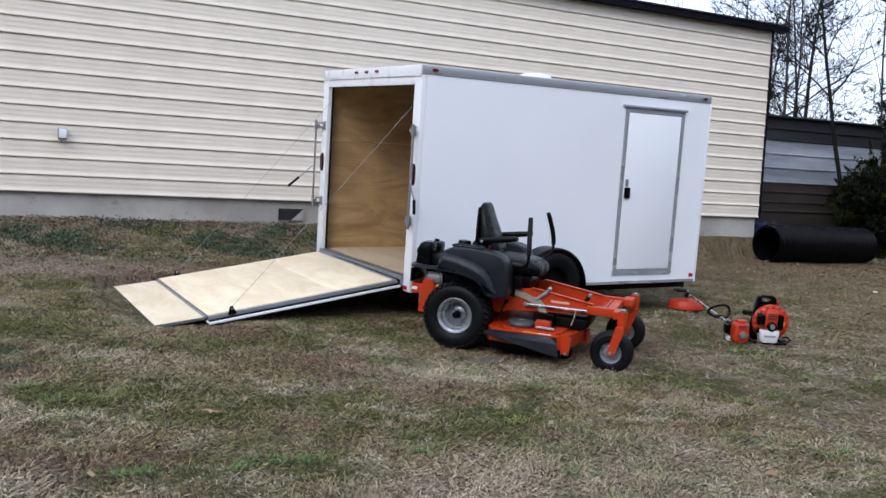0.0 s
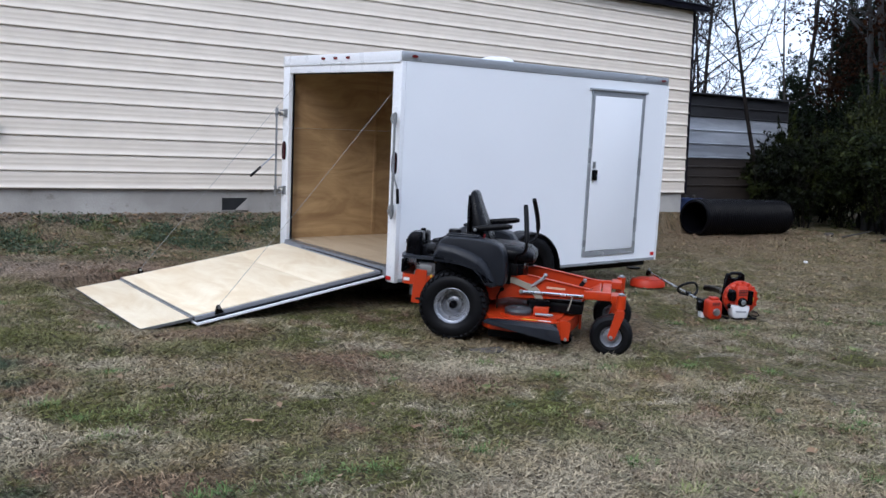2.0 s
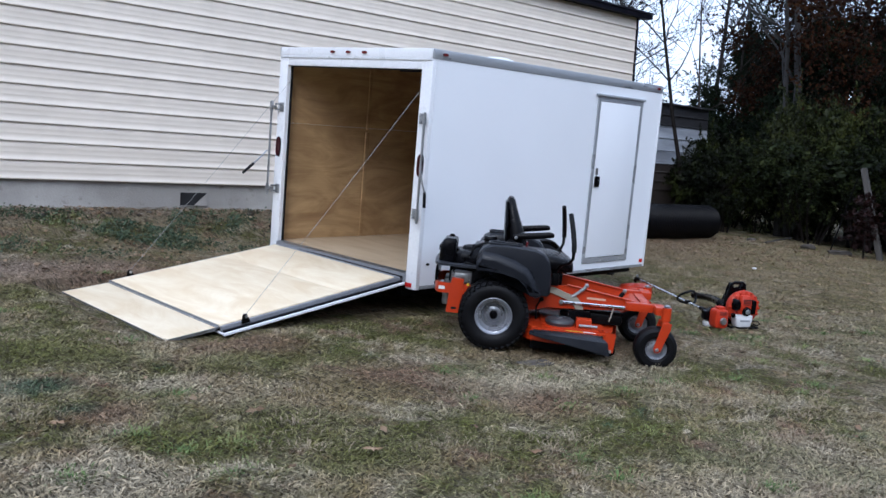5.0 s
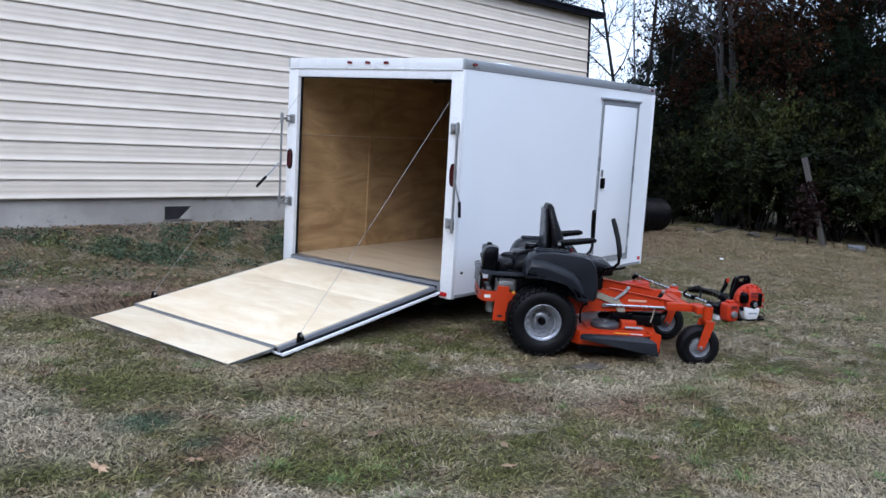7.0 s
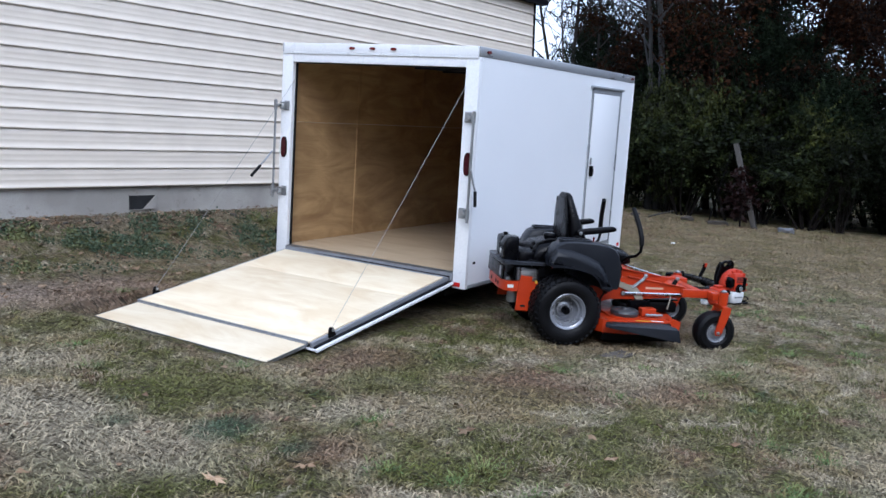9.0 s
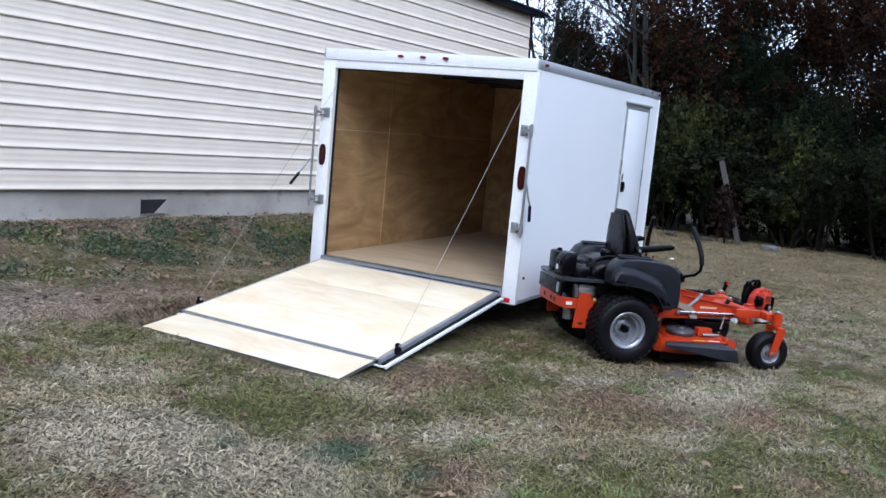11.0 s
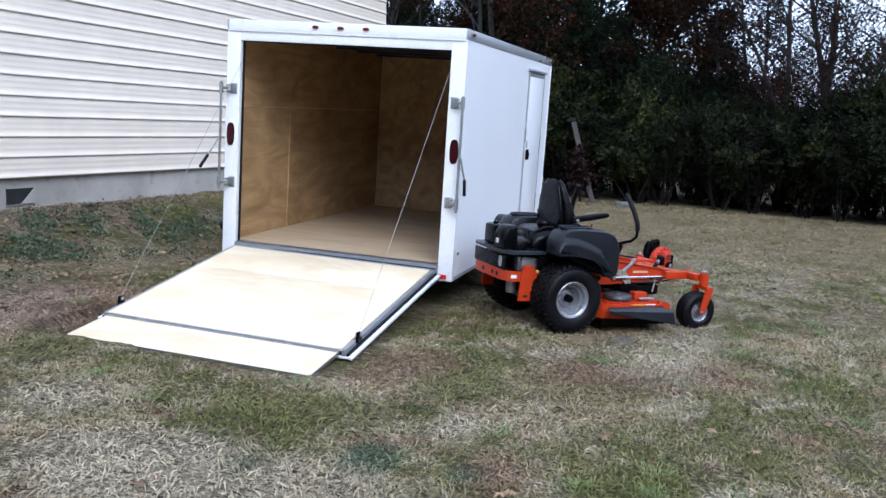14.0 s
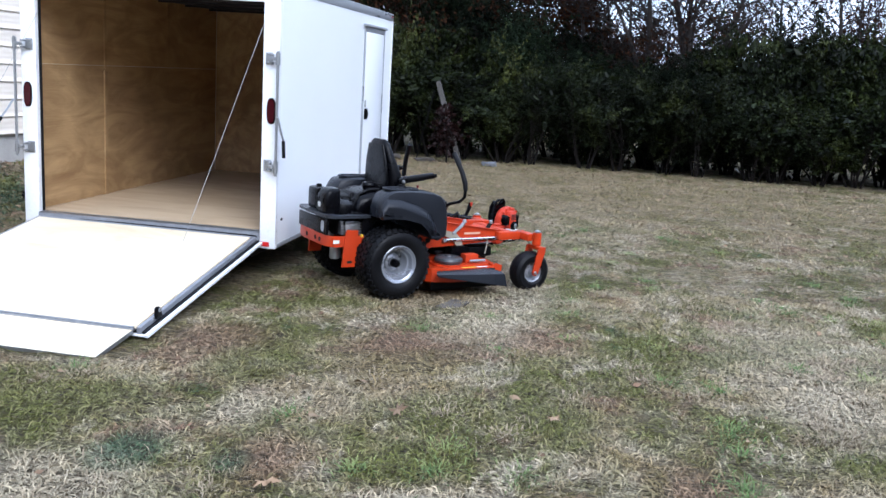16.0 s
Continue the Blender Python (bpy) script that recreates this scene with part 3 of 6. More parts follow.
def scatter_tufts(name, label, count, each, wide, material):
    """Small tufts of grass, each spreading from its middle."""
    cx, cy = rng.uniform(-1.2, 8, count), rng.uniform(2.2, 9.6, count)
    keep = ~((cx > 1.3) & (cx < 7.5) & (cy > 5.6) & (cy < 9.0))
    cx, cy = cx[keep].repeat(each), cy[keep].repeat(each)
    n = len(cx)
    a, far = rng.uniform(0, 2 * np.pi, n), np.abs(rng.normal(0, wide, n))
    x, y = cx + np.cos(a) * far * 1.3, cy + np.sin(a) * far
    base = np.stack([x, y, height(x, y) - 0.004], 1)
    h = rng.uniform(0.02, 0.055, n)
    b = a + rng.normal(0, 0.9, n)
    side = np.stack([-np.sin(b), np.cos(b), 0 * b], 1) * rng.uniform(0.0015, 0.003, n)[:, None]
    mid = base + np.stack([np.cos(b) * h * 0.35, np.sin(b) * h * 0.35, h * 0.6], 1)
    tip = base + np.stack([np.cos(b) * h * 1.0, np.sin(b) * h * 1.0, h * rng.uniform(0.4, 0.9, n)], 1)
    k = np.arange(n)[:, None] * 4
    ob = new(name, quick_mesh(name, np.stack([base, mid - side, mid + side, tip], 1).reshape(-1, 3), np.concatenate([k + [0, 1, 2], k + [1, 3, 2]]), material))
    return tagged(ob, label, "grass", kind="stuff")
scatter_blades("lawn_grass", "matted straw-coloured winter grass with faded green", 330000, (-1.3, 4.8, 2.0, 9.6), 0.040, 0.0023, M_BLADE)
scatter_blades("lawn_grass", "matted winter grass round the trailer and mower", 105000, (-2.5, 9.5, 1.0, 12.0), 0.050, 0.0028, M_BLADE_FAR)
scatter_blades("lawn_grass", "short dry winter grass across the far lawn", 60000, (6.0, 18.5, -4.0, 12.0), 0.06, 0.0048, M_BLADE_FAR)
scatter_tufts("green_tufts", "scattered tufts of grass still green", 120, 110, 0.075, M_GREENBLADE)
scatter_tufts("pale_tufts", "bleached tufts of dead grass", 150, 170, 0.13, M_PALEBLADE)


# ---- the metal building ----
def build_building():
    x0, depth, corner = -9.0, 9.0, 13.487
    base, pitch = 0.743, 0.2149
    eave = base + 16 * pitch + 0.01
    ob = thing("metal_building", "cream ribbed-steel building on a low concrete footing", "building", pose(0, WALL_Y, 0, 0, 0.29, -3.43), kind="structure")
    part("wall", Shape().box((x0, 0.03, base), (corner - 0.01, 0.15, eave)).box((x0, depth - 0.15, base), (corner - 0.01, depth, eave)).box((corner - 0.15, 0.152, base), (corner - 0.01, depth - 0.152, eave)).box((x0, 0.152, base), (x0 + 0.15, depth - 0.152, eave)), M_SIDING, ob)
    part("foundation", Shape().box((x0, 0.05, -0.6), (corner - 0.03, depth, base - 0.004)), M_CONCRETE, ob, "weathered grey concrete footing")
    # one course of steel: a rounded ridge along its foot, two low stiffening ribs above it
    outline = [(0.0, 0.002), (0.002, -0.008), (0.008, -0.015), (0.016, -0.016), (0.032, -0.006), (0.044, 0.003), (0.085, 0.0042), (0.094, 0.0026), (0.102, 0.0028), (0.111, 0.0046), (0.145, 0.005), (0.154, 0.0034), (0.162, 0.0036), (0.171, 0.0054), (pitch - 0.006, 0.006), (pitch - 0.002, 0.010)]
    course = Shape()
    xs = [x0, corner - 0.43, corner - 0.426, corner]
    verts = [(x, d + (0.003 if i in (1, 2) else 0), z) for i, x in enumerate(xs) for z, d in outline]
    k = len(outline)
    course.add(verts, [(i * k + j, (i + 1) * k + j, (i + 1) * k + j + 1, i * k + j + 1) for i in range(len(xs) - 1) for j in range(k - 1)])
    me = course.mesh("siding_panel", M_SIDING, True, 50)
    z, count = base, 0
    while z < eave - 0.05:
        c = new("siding_panel", me)
        c.parent = ob
        c.matrix_basis = pose(0, 0.004 + 0.0007 * (count % 3), z)
        z, count = z + pitch, count + 1
    part("corner_trim", Shape().box((corner + 0.001, -0.026, base - 0.01), (corner + 0.028, 0.10, eave)), M_BROWN, ob, "dark brown corner trim")
    part("fascia", Shape().box((x0 - 0.1, -0.16, eave - 0.02), (corner + 0.28, -0.135, eave + 0.075), bevel=0.004), M_BROWN, ob, "dark fascia board along the eave")
    part("soffit", Shape().box((x0 - 0.1, -0.133, eave - 0.012), (corner + 0.28, 0.028, eave + 0.006)), M_BROWN, ob)
    ridge = eave + 0.5
    part("roof", Shape().prism([(-0.19, eave + 0.076), (depth / 2, ridge), (depth + 0.19, eave + 0.076), (depth + 0.19, eave + 0.10), (depth / 2, ridge + 0.03), (-0.19, eave + 0.10)], x0 - 0.1, corner + 0.29, axis="x"), M_ROOF, ob, "dark low-pitched metal roof")
    vent = part("crawl_vent", Shape().box((4.29, 0.034, 0.465), (4.65, 0.07, 0.632)), M_HOLE_SHADE, ob, "black crawl-space vent with a slanted cover")
    part("flap", Shape().prism([(4.47, 0.466), (4.652, 0.466), (4.652, 0.630)], 0.020, 0.032), M_CONCRETE, vent)
    part("vent_frame", Shape().box((4.28, 0.030, 0.6325), (4.66, 0.05, 0.640)).box((4.28, 0.030, 0.458), (4.66, 0.05, 0.4645)), M_CONCRETE, vent)
    return ob


build_building()
box = thing("outlet_box", "small grey weatherproof outlet box on the siding", "outlet box", pose(1.438, wall_y(1.438) - 0.022, 1.485, 0, 0, -3.43))
part("housing", Shape().box((-0.055, -0.07, -0.08), (0.055, 0.0, 0.07), bevel=0.012), M_GALV, box)
part("cover", Shape().box((-0.045, -0.082, -0.055), (0.045, -0.0705, 0.06), bevel=0.004), M_WHITE_TRIM, box)
part("conduit", Shape().lathe([(0.018, -0.115), (0.018, -0.079)], 12, pose(0, -0.035, 0)), M_GALV, box)


# ---- the enclosed trailer ----
TL, TW, TB, TT = 3.585, 1.068, 0.285, 2.312
FLOOR = 0.405


def build_trailer():
    t = thing("cargo_trailer", "white enclosed cargo trailer with its rear ramp lowered", "trailer", pose(3.69, 7.894, -0.13, 2.77, -0.5, 1.0))
    ax, az, ar = 1.50, 0.30, 0.40
    for s in (-1, 1):
        y = s * TW
        outer, inner = (y - 0.028, y) if s > 0 else (y, y + 0.028)
        part("side_wall", Shape().box((0.034, outer, TB + 0.03), (TL, inner, TT - 0.075)), M_WHITE, t, "glossy white sheet-metal side")
        part("top_rail", Shape().box((-0.012, y - 0.012 if s > 0 else y - 0.006, TT - 0.078), (TL + 0.01, y + 0.006 if s > 0 else y + 0.012, TT + 0.004), bevel=0.006), M_ALU, t, "brushed aluminium top rail")
        part("bottom_rail", Shape().box((0.036, y - (0.03 if s > 0 else 0.004), TB), (TL, y + (0.004 if s > 0 else 0.03), TB + 0.028), bevel=0.004), M_ALU, t)
        part("front_corner", Shape().box((TL - 0.002, y - 0.045 if s > 0 else y - 0.004, TB), (TL + 0.03, y + 0.004 if s > 0 else y + 0.045, TT - 0.079), bevel=0.004), M_WHITE_TRIM, t)
        # fender outside the wall, with its wheel
        n, d = 22, 0.19
        shell = [[(ax + r * math.cos(a), y + s * e, az + r * math.sin(a)) for r, e in ((ar - 0.018, -0.02), (ar - 0.018, d - 0.012), (ar - 0.035, d), (ar - 0.012, d + 0.004), (ar, d - 0.012), (ar, -0.02))] for a in [math.pi * (i / n) for i in range(n + 1)]]
        part("fender", Shape().loft(shell), M_BLACKPLASTIC, t, "rounded black fender over the wheel")
        w = part("wheel", Shape().lathe([(0.05, 0.03), (0.15, 0.02), (0.175, 0.07), (0.19, 0.075), (0.19, -0.075), (0.05, -0.06)], 28, pose(0, 0, 0, 0, 0, 0 if s > 0 else 180), "y"), M_BLACKMETAL, t, "trailer wheel", pose(ax, y + s * 0.10, 0.335))
        part("tyre", Shape().lathe([(0.187, -0.078), (0.235, -0.092), (0.30, -0.09), (0.328, -0.07), (0.335, 0.0), (0.328, 0.07), (0.30, 0.09), (0.235, 0.092), (0.187, 0.078)], 40, axis="y"), M_RUBBER, w)
        # rear corner post with its lamp, reflector and locking bar
        p0, p1 = (y - 0.128, y) if s > 0 else (y, y + 0.128)
        post = part("corner_post", Shape().box((-0.012, p0, TB - 0.005), (0.033, p1, TT - 0.079), bevel=0.005), M_WHITE_TRIM, t, "white steel rear corner post")
        ly = s * 1.014
        part("lamp_grommet", Shape().prism(superellipse(ly, 1.345, 0.036, 0.098, 2.8), -0.019, -0.0125, axis="x"), M_SEAL, post)
        part("tail_lamp", Shape().prism(superellipse(ly, 1.345, 0.029, 0.090, 2.8), -0.030, -0.0195, axis="x"), M_RED, post, "oval dark red tail lamp")
        part("reflector", Shape().box((-0.019, ly - s * 0.03 - 0.036, TB + 0.012), (-0.0125, ly - s * 0.03 + 0.036, TB + 0.048), bevel=0.002), M_REFLECTOR, post, "red reflector")
        by = y + s * 0.012
        bar = part("lock_bar", Shape().tube([(-0.075, by, 0.86), (-0.075, by, 1.79)], 0.011, 10), M_GALV, t, "galvanised cam-lock bar")
        for z in (0.93, 1.735):
            part("bracket", Shape().box((-0.022, y - s * 0.075 - 0.03, z - 0.045), (-0.0125, y - s * 0.075 + 0.03, z + 0.045), bevel=0.003).box((-0.070, y - s * 0.045 - 0.012, z - 0.034), (-0.0225, y - s * 0.045 + 0.012, z - 0.018), bevel=0.003).box((-0.070, y - s * 0.045 - 0.012, z + 0.018), (-0.0225, y - s * 0.045 + 0.012, z + 0.034), bevel=0.003).box((-0.088, y - s * 0.022 - 0.018, z - 0.013), (-0.050, y - s * 0.022 + 0.018, z + 0.013), bevel=0.004).tube([(-0.075, by, z - 0.045), (-0.075, by, z + 0.045)], 0.017, 10).lathe([(0.0, -0.008), (0.008, -0.007), (0.009, 0.0)], 8, pose(-0.0225, y - s * 0.085, z + 0.03), "x").lathe([(0.0, -0.008), (0.008, -0.007), (0.009, 0.0)], 8, pose(-0.0225, y - s * 0.085, z - 0.03), "x"), M_GALV, bar)
        if s > 0:
            hp = [(-0.075, by, 1.30), (-0.10, by + 0.01, 1.295), (-0.16, by + 0.012, 1.235), (-0.245, by + 0.012, 1.165)]
            gp = [(-0.245, by + 0.012, 1.165), (-0.36, by + 0.012, 1.07)]
        else:
            hp = [(-0.075, by, 1.31), (-0.088, by - 0.015, 1.30), (-0.075, by - 0.035, 1.20), (-0.055, by - 0.05, 1.13)]
            gp = [(-0.055, by - 0.05, 1.13), (-0.05, by - 0.055, 1.00)]
        handle = part("lock_handle", Shape().tube(hp, 0.008, 8), M_GALV, bar)
        part("grip", Shape().tube(gp, 0.0135, 10), M_RUBBER, handle, "black rubber grip")
    # roof, front, header
    part("roof", Shape().box((0.0, -TW + 0.013, TT - 0.03), (TL, TW - 0.013, TT - 0.008)), M_WHITE_TRIM, t)
    part("front_wall", Shape().box((TL + 0.001, -TW + 0.05, TB), (TL + 0.025, TW - 0.05, TT - 0.009)).box((TL + 0.001, -TW + 0.013, TT - 0.0785), (TL + 0.02, -TW + 0.0495, TT - 0.009)).box((TL + 0.001, TW - 0.0495, TT - 0.0785), (TL + 0.02, TW - 0.013, TT - 0.009)), M_WHITE, t)
    header = part("header", Shape().box((-0.011, -TW + 0.129, 2.145), (0.032, TW - 0.129, TT - 0.082), bevel=0.004), M_WHITE_TRIM, t, "white header above the rear opening")
    part("gutter", Shape().box((-0.024, -TW + 0.012, TT - 0.092), (-0.0115, TW - 0.012, TT - 0.080), bevel=0.003), M_WHITE_TRIM, header)
    rail = part("rear_top_rail", Shape().box((-0.018, -TW + 0.014, TT - 0.078), (0.03, TW - 0.014, TT + 0.006), bevel=0.006), M_WHITE_TRIM, t, "white rail with three small marker lamps")
    for y in (-0.225, 0.0, 0.225):
        part("marker_lamp", Shape().prism(superellipse(y + 0.02, TT - 0.035, 0.027, 0.013, 2.2, 16), -0.034, -0.0185, axis="x"), M_AMBER, rail, "small dark red marker lamp")
    for s in (-1, 1):
        for x in (0.11, TL - 0.09):
            part("marker_lamp", Shape().prism(superellipse(x, TT - 0.036, 0.030, 0.013, 2.2, 16), s * (TW + 0.0125), s * (TW + 0.024)), M_AMBER, t, "small side marker lamp")
        part("side_reflector", Shape().box((TL - 0.075, s * (TW + 0.001) - 0.003, TB + 0.052), (TL - 0.015, s * (TW + 0.001) + 0.003, TB + 0.092)), M_REFLECTOR, t)
    part("lock_hole", Shape().prism(superellipse(0.115, 0.50, 0.020, 0.011, 2.2, 14), -TW - 0.005, -TW - 0.0005), M_HOLE_SHADE, t)
    part("latch", Shape().box((0.0, TW + 0.001, 0.50), (0.035, TW + 0.03, 0.565), bevel=0.004).box((-0.02, TW + 0.006, 0.522), (-0.0005, TW + 0.022, 0.543)), M_BLACKMETAL, t, "small black latch")
    seal = Shape().box((0.0335, -TW + 0.118, FLOOR), (0.05, -TW + 0.14, 2.15)).box((0.0335, TW - 0.14, FLOOR), (0.05, TW - 0.118, 2.15)).box((0.0335, -TW + 0.141, 2.135), (0.05, TW - 0.141, 2.16))
    part("door_seal", seal, M_SEAL, t, "black rubber door seal")
    part("sill", Shape().box((-0.03, -TW + 0.129, FLOOR - 0.085), (0.033, TW - 0.129, FLOOR - 0.002), bevel=0.006), M_GREYSTEEL, t, "grey steel sill")
    part("sill_plate", Shape().box((-0.028, -TW + 0.135, FLOOR - 0.0015), (0.06, TW - 0.135, FLOOR + 0.006), bevel=0.002), M_GALV, t)
    # interior: floor boards, plywood sheets, ceiling
    for i in range(3):
        part("floor_board", Shape().box((0.061 + i * 1.22, -TW + 0.05, FLOOR - 0.02), (min(0.059 + (i + 1) * 1.22, TL - 0.002), TW - 0.05, FLOOR)), M_PLY_FLOOR, t)
    for s in (-1, 1):
        a, b = (TW - 0.048, TW - 0.036) if s > 0 else (-TW + 0.036, -TW + 0.048)
        for x0, x1 in ((0.051, 1.137), (1.143, 2.357), (2.363, TL - 0.02)):
            for z0, z1 in ((FLOOR + 0.001, FLOOR + 1.1785), (FLOOR + 1.1815, TT - 0.0605)):
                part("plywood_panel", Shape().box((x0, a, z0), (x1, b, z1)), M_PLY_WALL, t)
        part("stud_strip", Shape().box((1.1375, b - 0.012 if s > 0 else a, FLOOR + 0.001), (1.1425, b if s > 0 else a + 0.012, TT - 0.081)), M_PLY_WALL, t)
        q0, q1 = (a - 0.012, a - 0.001) if s > 0 else (b + 0.001, b + 0.012)
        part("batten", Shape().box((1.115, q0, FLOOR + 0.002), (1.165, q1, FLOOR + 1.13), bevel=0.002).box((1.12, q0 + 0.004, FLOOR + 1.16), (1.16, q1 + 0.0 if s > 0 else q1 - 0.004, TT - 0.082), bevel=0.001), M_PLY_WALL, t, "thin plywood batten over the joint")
    for y0, y1 in ((-TW + 0.05, -0.002), (0.002, TW - 0.05)):
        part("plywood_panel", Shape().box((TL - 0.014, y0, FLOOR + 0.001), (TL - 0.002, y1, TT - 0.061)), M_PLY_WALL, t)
    part("ceiling_liner", Shape().box((0.051, -TW + 0.0285, TT - 0.06), (TL + 0.0005, TW - 0.0285, TT - 0.05)), M_CEILING, t, "ceiling lining, its blue-black colour painting the shadow behind the header")
    for i in range(6):
        part("roof_bow", Shape().box((0.35 + i * 0.6, -TW + 0.05, TT - 0.08), (0.375 + i * 0.6, TW - 0.05, TT - 0.061)), M_CEILING, t)
    # side door
    y = -TW
    d = part("side_door", Shape().box((2.432, y - 0.014, 0.445), (3.170, y - 0.0005, 2.065), bevel=0.004), M_WHITE, t, "white side door in an aluminium frame")
    part("door_frame", Shape().box((2.387, y - 0.012, 0.385), (2.427, y - 0.0005, 2.115)).box((3.175, y - 0.012, 0.385), (3.220, y - 0.0005, 2.115)).box((2.428, y - 0.012, 0.385), (3.174, y - 0.0005, 0.44)).box((2.428, y - 0.012, 2.07), (3.174, y - 0.0005, 2.115)), M_ALU, d, "grey aluminium door frame")
    part("drip_cap", Shape().box((2.345, y - 0.032, 2.116), (3.240, y - 0.0005, 2.140), bevel=0.004), M_ALU, d)
    part("door_seal", Shape().box((2.4275, y - 0.010, 0.4405), (2.4315, y - 0.0005, 2.0695)).box((3.1705, y - 0.010, 0.4405), (3.1745, y - 0.0005, 2.0695)).box((2.4315, y - 0.010, 2.0655), (3.1705, y - 0.0005, 2.0695)), M_SEAL, d)
    h = part("door_handle", Shape().box((2.445, y - 0.04, 1.19), (2.51, y - 0.0145, 1.30), bevel=0.008), M_BLACKPLASTIC, d, "black flush door latch")
    part("paddle", Shape().box((2.455, y - 0.048, 1.215), (2.498, y - 0.0405, 1.27), bevel=0.003), M_BLACKMETAL, h)
    part("lock_plate", Shape().box((2.45, y - 0.022, 1.315), (2.49, y - 0.0145, 1.385), bevel=0.003), M_GALV, d)
    # roof vent
    v = part("roof_vent", Shape().box((1.80, -0.20, TT - 0.0075), (2.20, 0.20, TT + 0.04), bevel=0.01), M_WHITE_TRIM, t, "white plastic roof vent", None)
    part("dome", Shape().lathe([(0.0, 0.135), (0.10, 0.13), (0.17, 0.11), (0.205, 0.07), (0.21, 0.041)], 20, pose(2.0, 0, TT)), M_TANK, v)
    # chassis
    for s in (-1, 1):
        part("chassis_rail", Shape().box((0.04, s * 0.82 - 0.03, TB - 0.10), (TL + 0.1, s * 0.82 + 0.03, FLOOR - 0.022)), M_CHASSIS, t)
    for i in range(6):
        part("cross_member", Shape().box((0.15 + i * 0.6, -0.789, TB - 0.04), (0.21 + i * 0.6, 0.789, TB + 0.04)), M_CHASSIS, t)
    part("axle", Shape().tube([(ax, -1.12, 0.335), (ax, 1.12, 0.335)], 0.035, 10), M_CHASSIS, t)
    part("tongue", Shape().tube([(TL + 0.02, -0.8, TB - 0.04), (TL + 1.1, 0, TB - 0.04), (TL + 0.02, 0.8, TB - 0.04)], 0.04, 6), M_CHASSIS, t)
    part("jack", Shape().tube([(TL + 0.95, 0, 0.005), (TL + 0.95, 0, 0.7)], 0.03, 10).lathe([(0.0, 0.0), (0.09, 0.0), (0.09, 0.02), (0.0, 0.02)], 14, pose(TL + 0.95, 0, -0.05)), M_CHASSIS, t)
    # the ramp door: hinged at the sill, lying out on the lawn with its flap
    drop = math.degrees(math.atan2(0.268, 1.745))
    r = part("ramp_door", Shape().box((-1.775, -0.962, -0.062), (-0.02, 0.962, -0.05), bevel=0.003), M_WHITE_TRIM, t, "lowered ramp door: pale plywood on a white-edged steel frame", pose(-0.03, 0.0, FLOOR - 0.018, 0, -drop, -1.3))
    part("ramp_frame", Shape().box((-1.765, -0.936, -0.0495), (-0.02, -0.908, -0.006), bevel=0.003).box((-1.765, 0.908, -0.0495), (-0.02, 0.936, -0.006), bevel=0.003).box((-0.06, -0.9045, -0.0495), (-0.02, 0.9045, -0.004)), M_GREYSTEEL, r, "grey steel ramp frame")
    for s in (-1, 1):
        part("white_edge", Shape().box((-1.775, s * 0.974 - 0.011, -0.066), (-0.015, s * 0.974 + 0.011, -0.046), bevel=0.003), M_WHITE_TRIM, r, "white outer edge strip")
        part("seal", Shape().box((-1.76, s * 0.948 - 0.008, -0.0495), (-0.02, s * 0.948 + 0.008, -0.034)), M_SEAL, r, "black rubber edge seal")
    part("plywood_sheet", Shape().box((-1.758, -0.9035, -0.018), (-0.63, 0.9035, 0.0), bevel=0.0015).box((-0.628, -0.9035, -0.018), (-0.0605, 0.9035, 0.0), bevel=0.0015), M_PLY_RAMP, r, "pale plywood deck")
    part("core", Shape().box((-1.755, -0.9035, -0.0495), (-0.0605, 0.9035, -0.0185)), M_CHASSIS, r)
    part("ramp_hinge", Shape().tube([(-0.005, -0.93, -0.012), (-0.005, 0.93, -0.012)], 0.012, 8), M_BLACKMETAL, r)
    flap = part("ramp_flap", Shape().box((-0.425, -0.895, -0.02), (-0.028, 0.895, -0.001), bevel=0.0015), M_PLY_RAMP, r, "hinged plywood transition flap", pose(-1.762, 0.0, -0.014, 0, 1.6, 0))
    part("flap_hinge", Shape().box((-0.027, -0.895, -0.016), (0.002, 0.895, 0.002)).tube([(0.0, -0.89, 0.004), (0.0, 0.89, 0.004)], 0.007, 8), M_GALV, flap, "long steel piano hinge")
    part("flap_edge", Shape().box((-0.428, -0.899, -0.024), (-0.4255, 0.899, -0.0005)).box((-0.425, -0.899, -0.024), (-0.03, -0.8955, -0.0005)).box((-0.425, 0.8955, -0.024), (-0.03, 0.899, -0.0005)), M_GALV, flap)
    for s in (-1, 1):
        b = part("cable_bracket", Shape().prism([(-1.60, -0.021), (-1.53, -0.021), (-1.555, 0.045), (-1.575, 0.045)], s * 0.942 - 0.012, s * 0.942 + 0.012), M_BLACKMETAL, r, "black cable anchor")
        part("bolt", Shape().lathe([(0.0, -0.02), (0.012, -0.02), (0.012, 0.02), (0.0, 0.02)], 8, pose(-1.565, s * 0.942, 0.028), "y"), M_GALV, b)
        a = r.matrix_basis @ Vector((-1.565, s * 0.942, 0.036))
        e = Vector((0.02, s * 0.93, 1.99))
        part("ramp_cable", Shape().tube([a, a.lerp(e, 0.5) + Vector((0, 0, -0.012)), e], 0.0018, 6), M_CABLE, t, "thin steel ramp cable")
    return t


build_trailer()
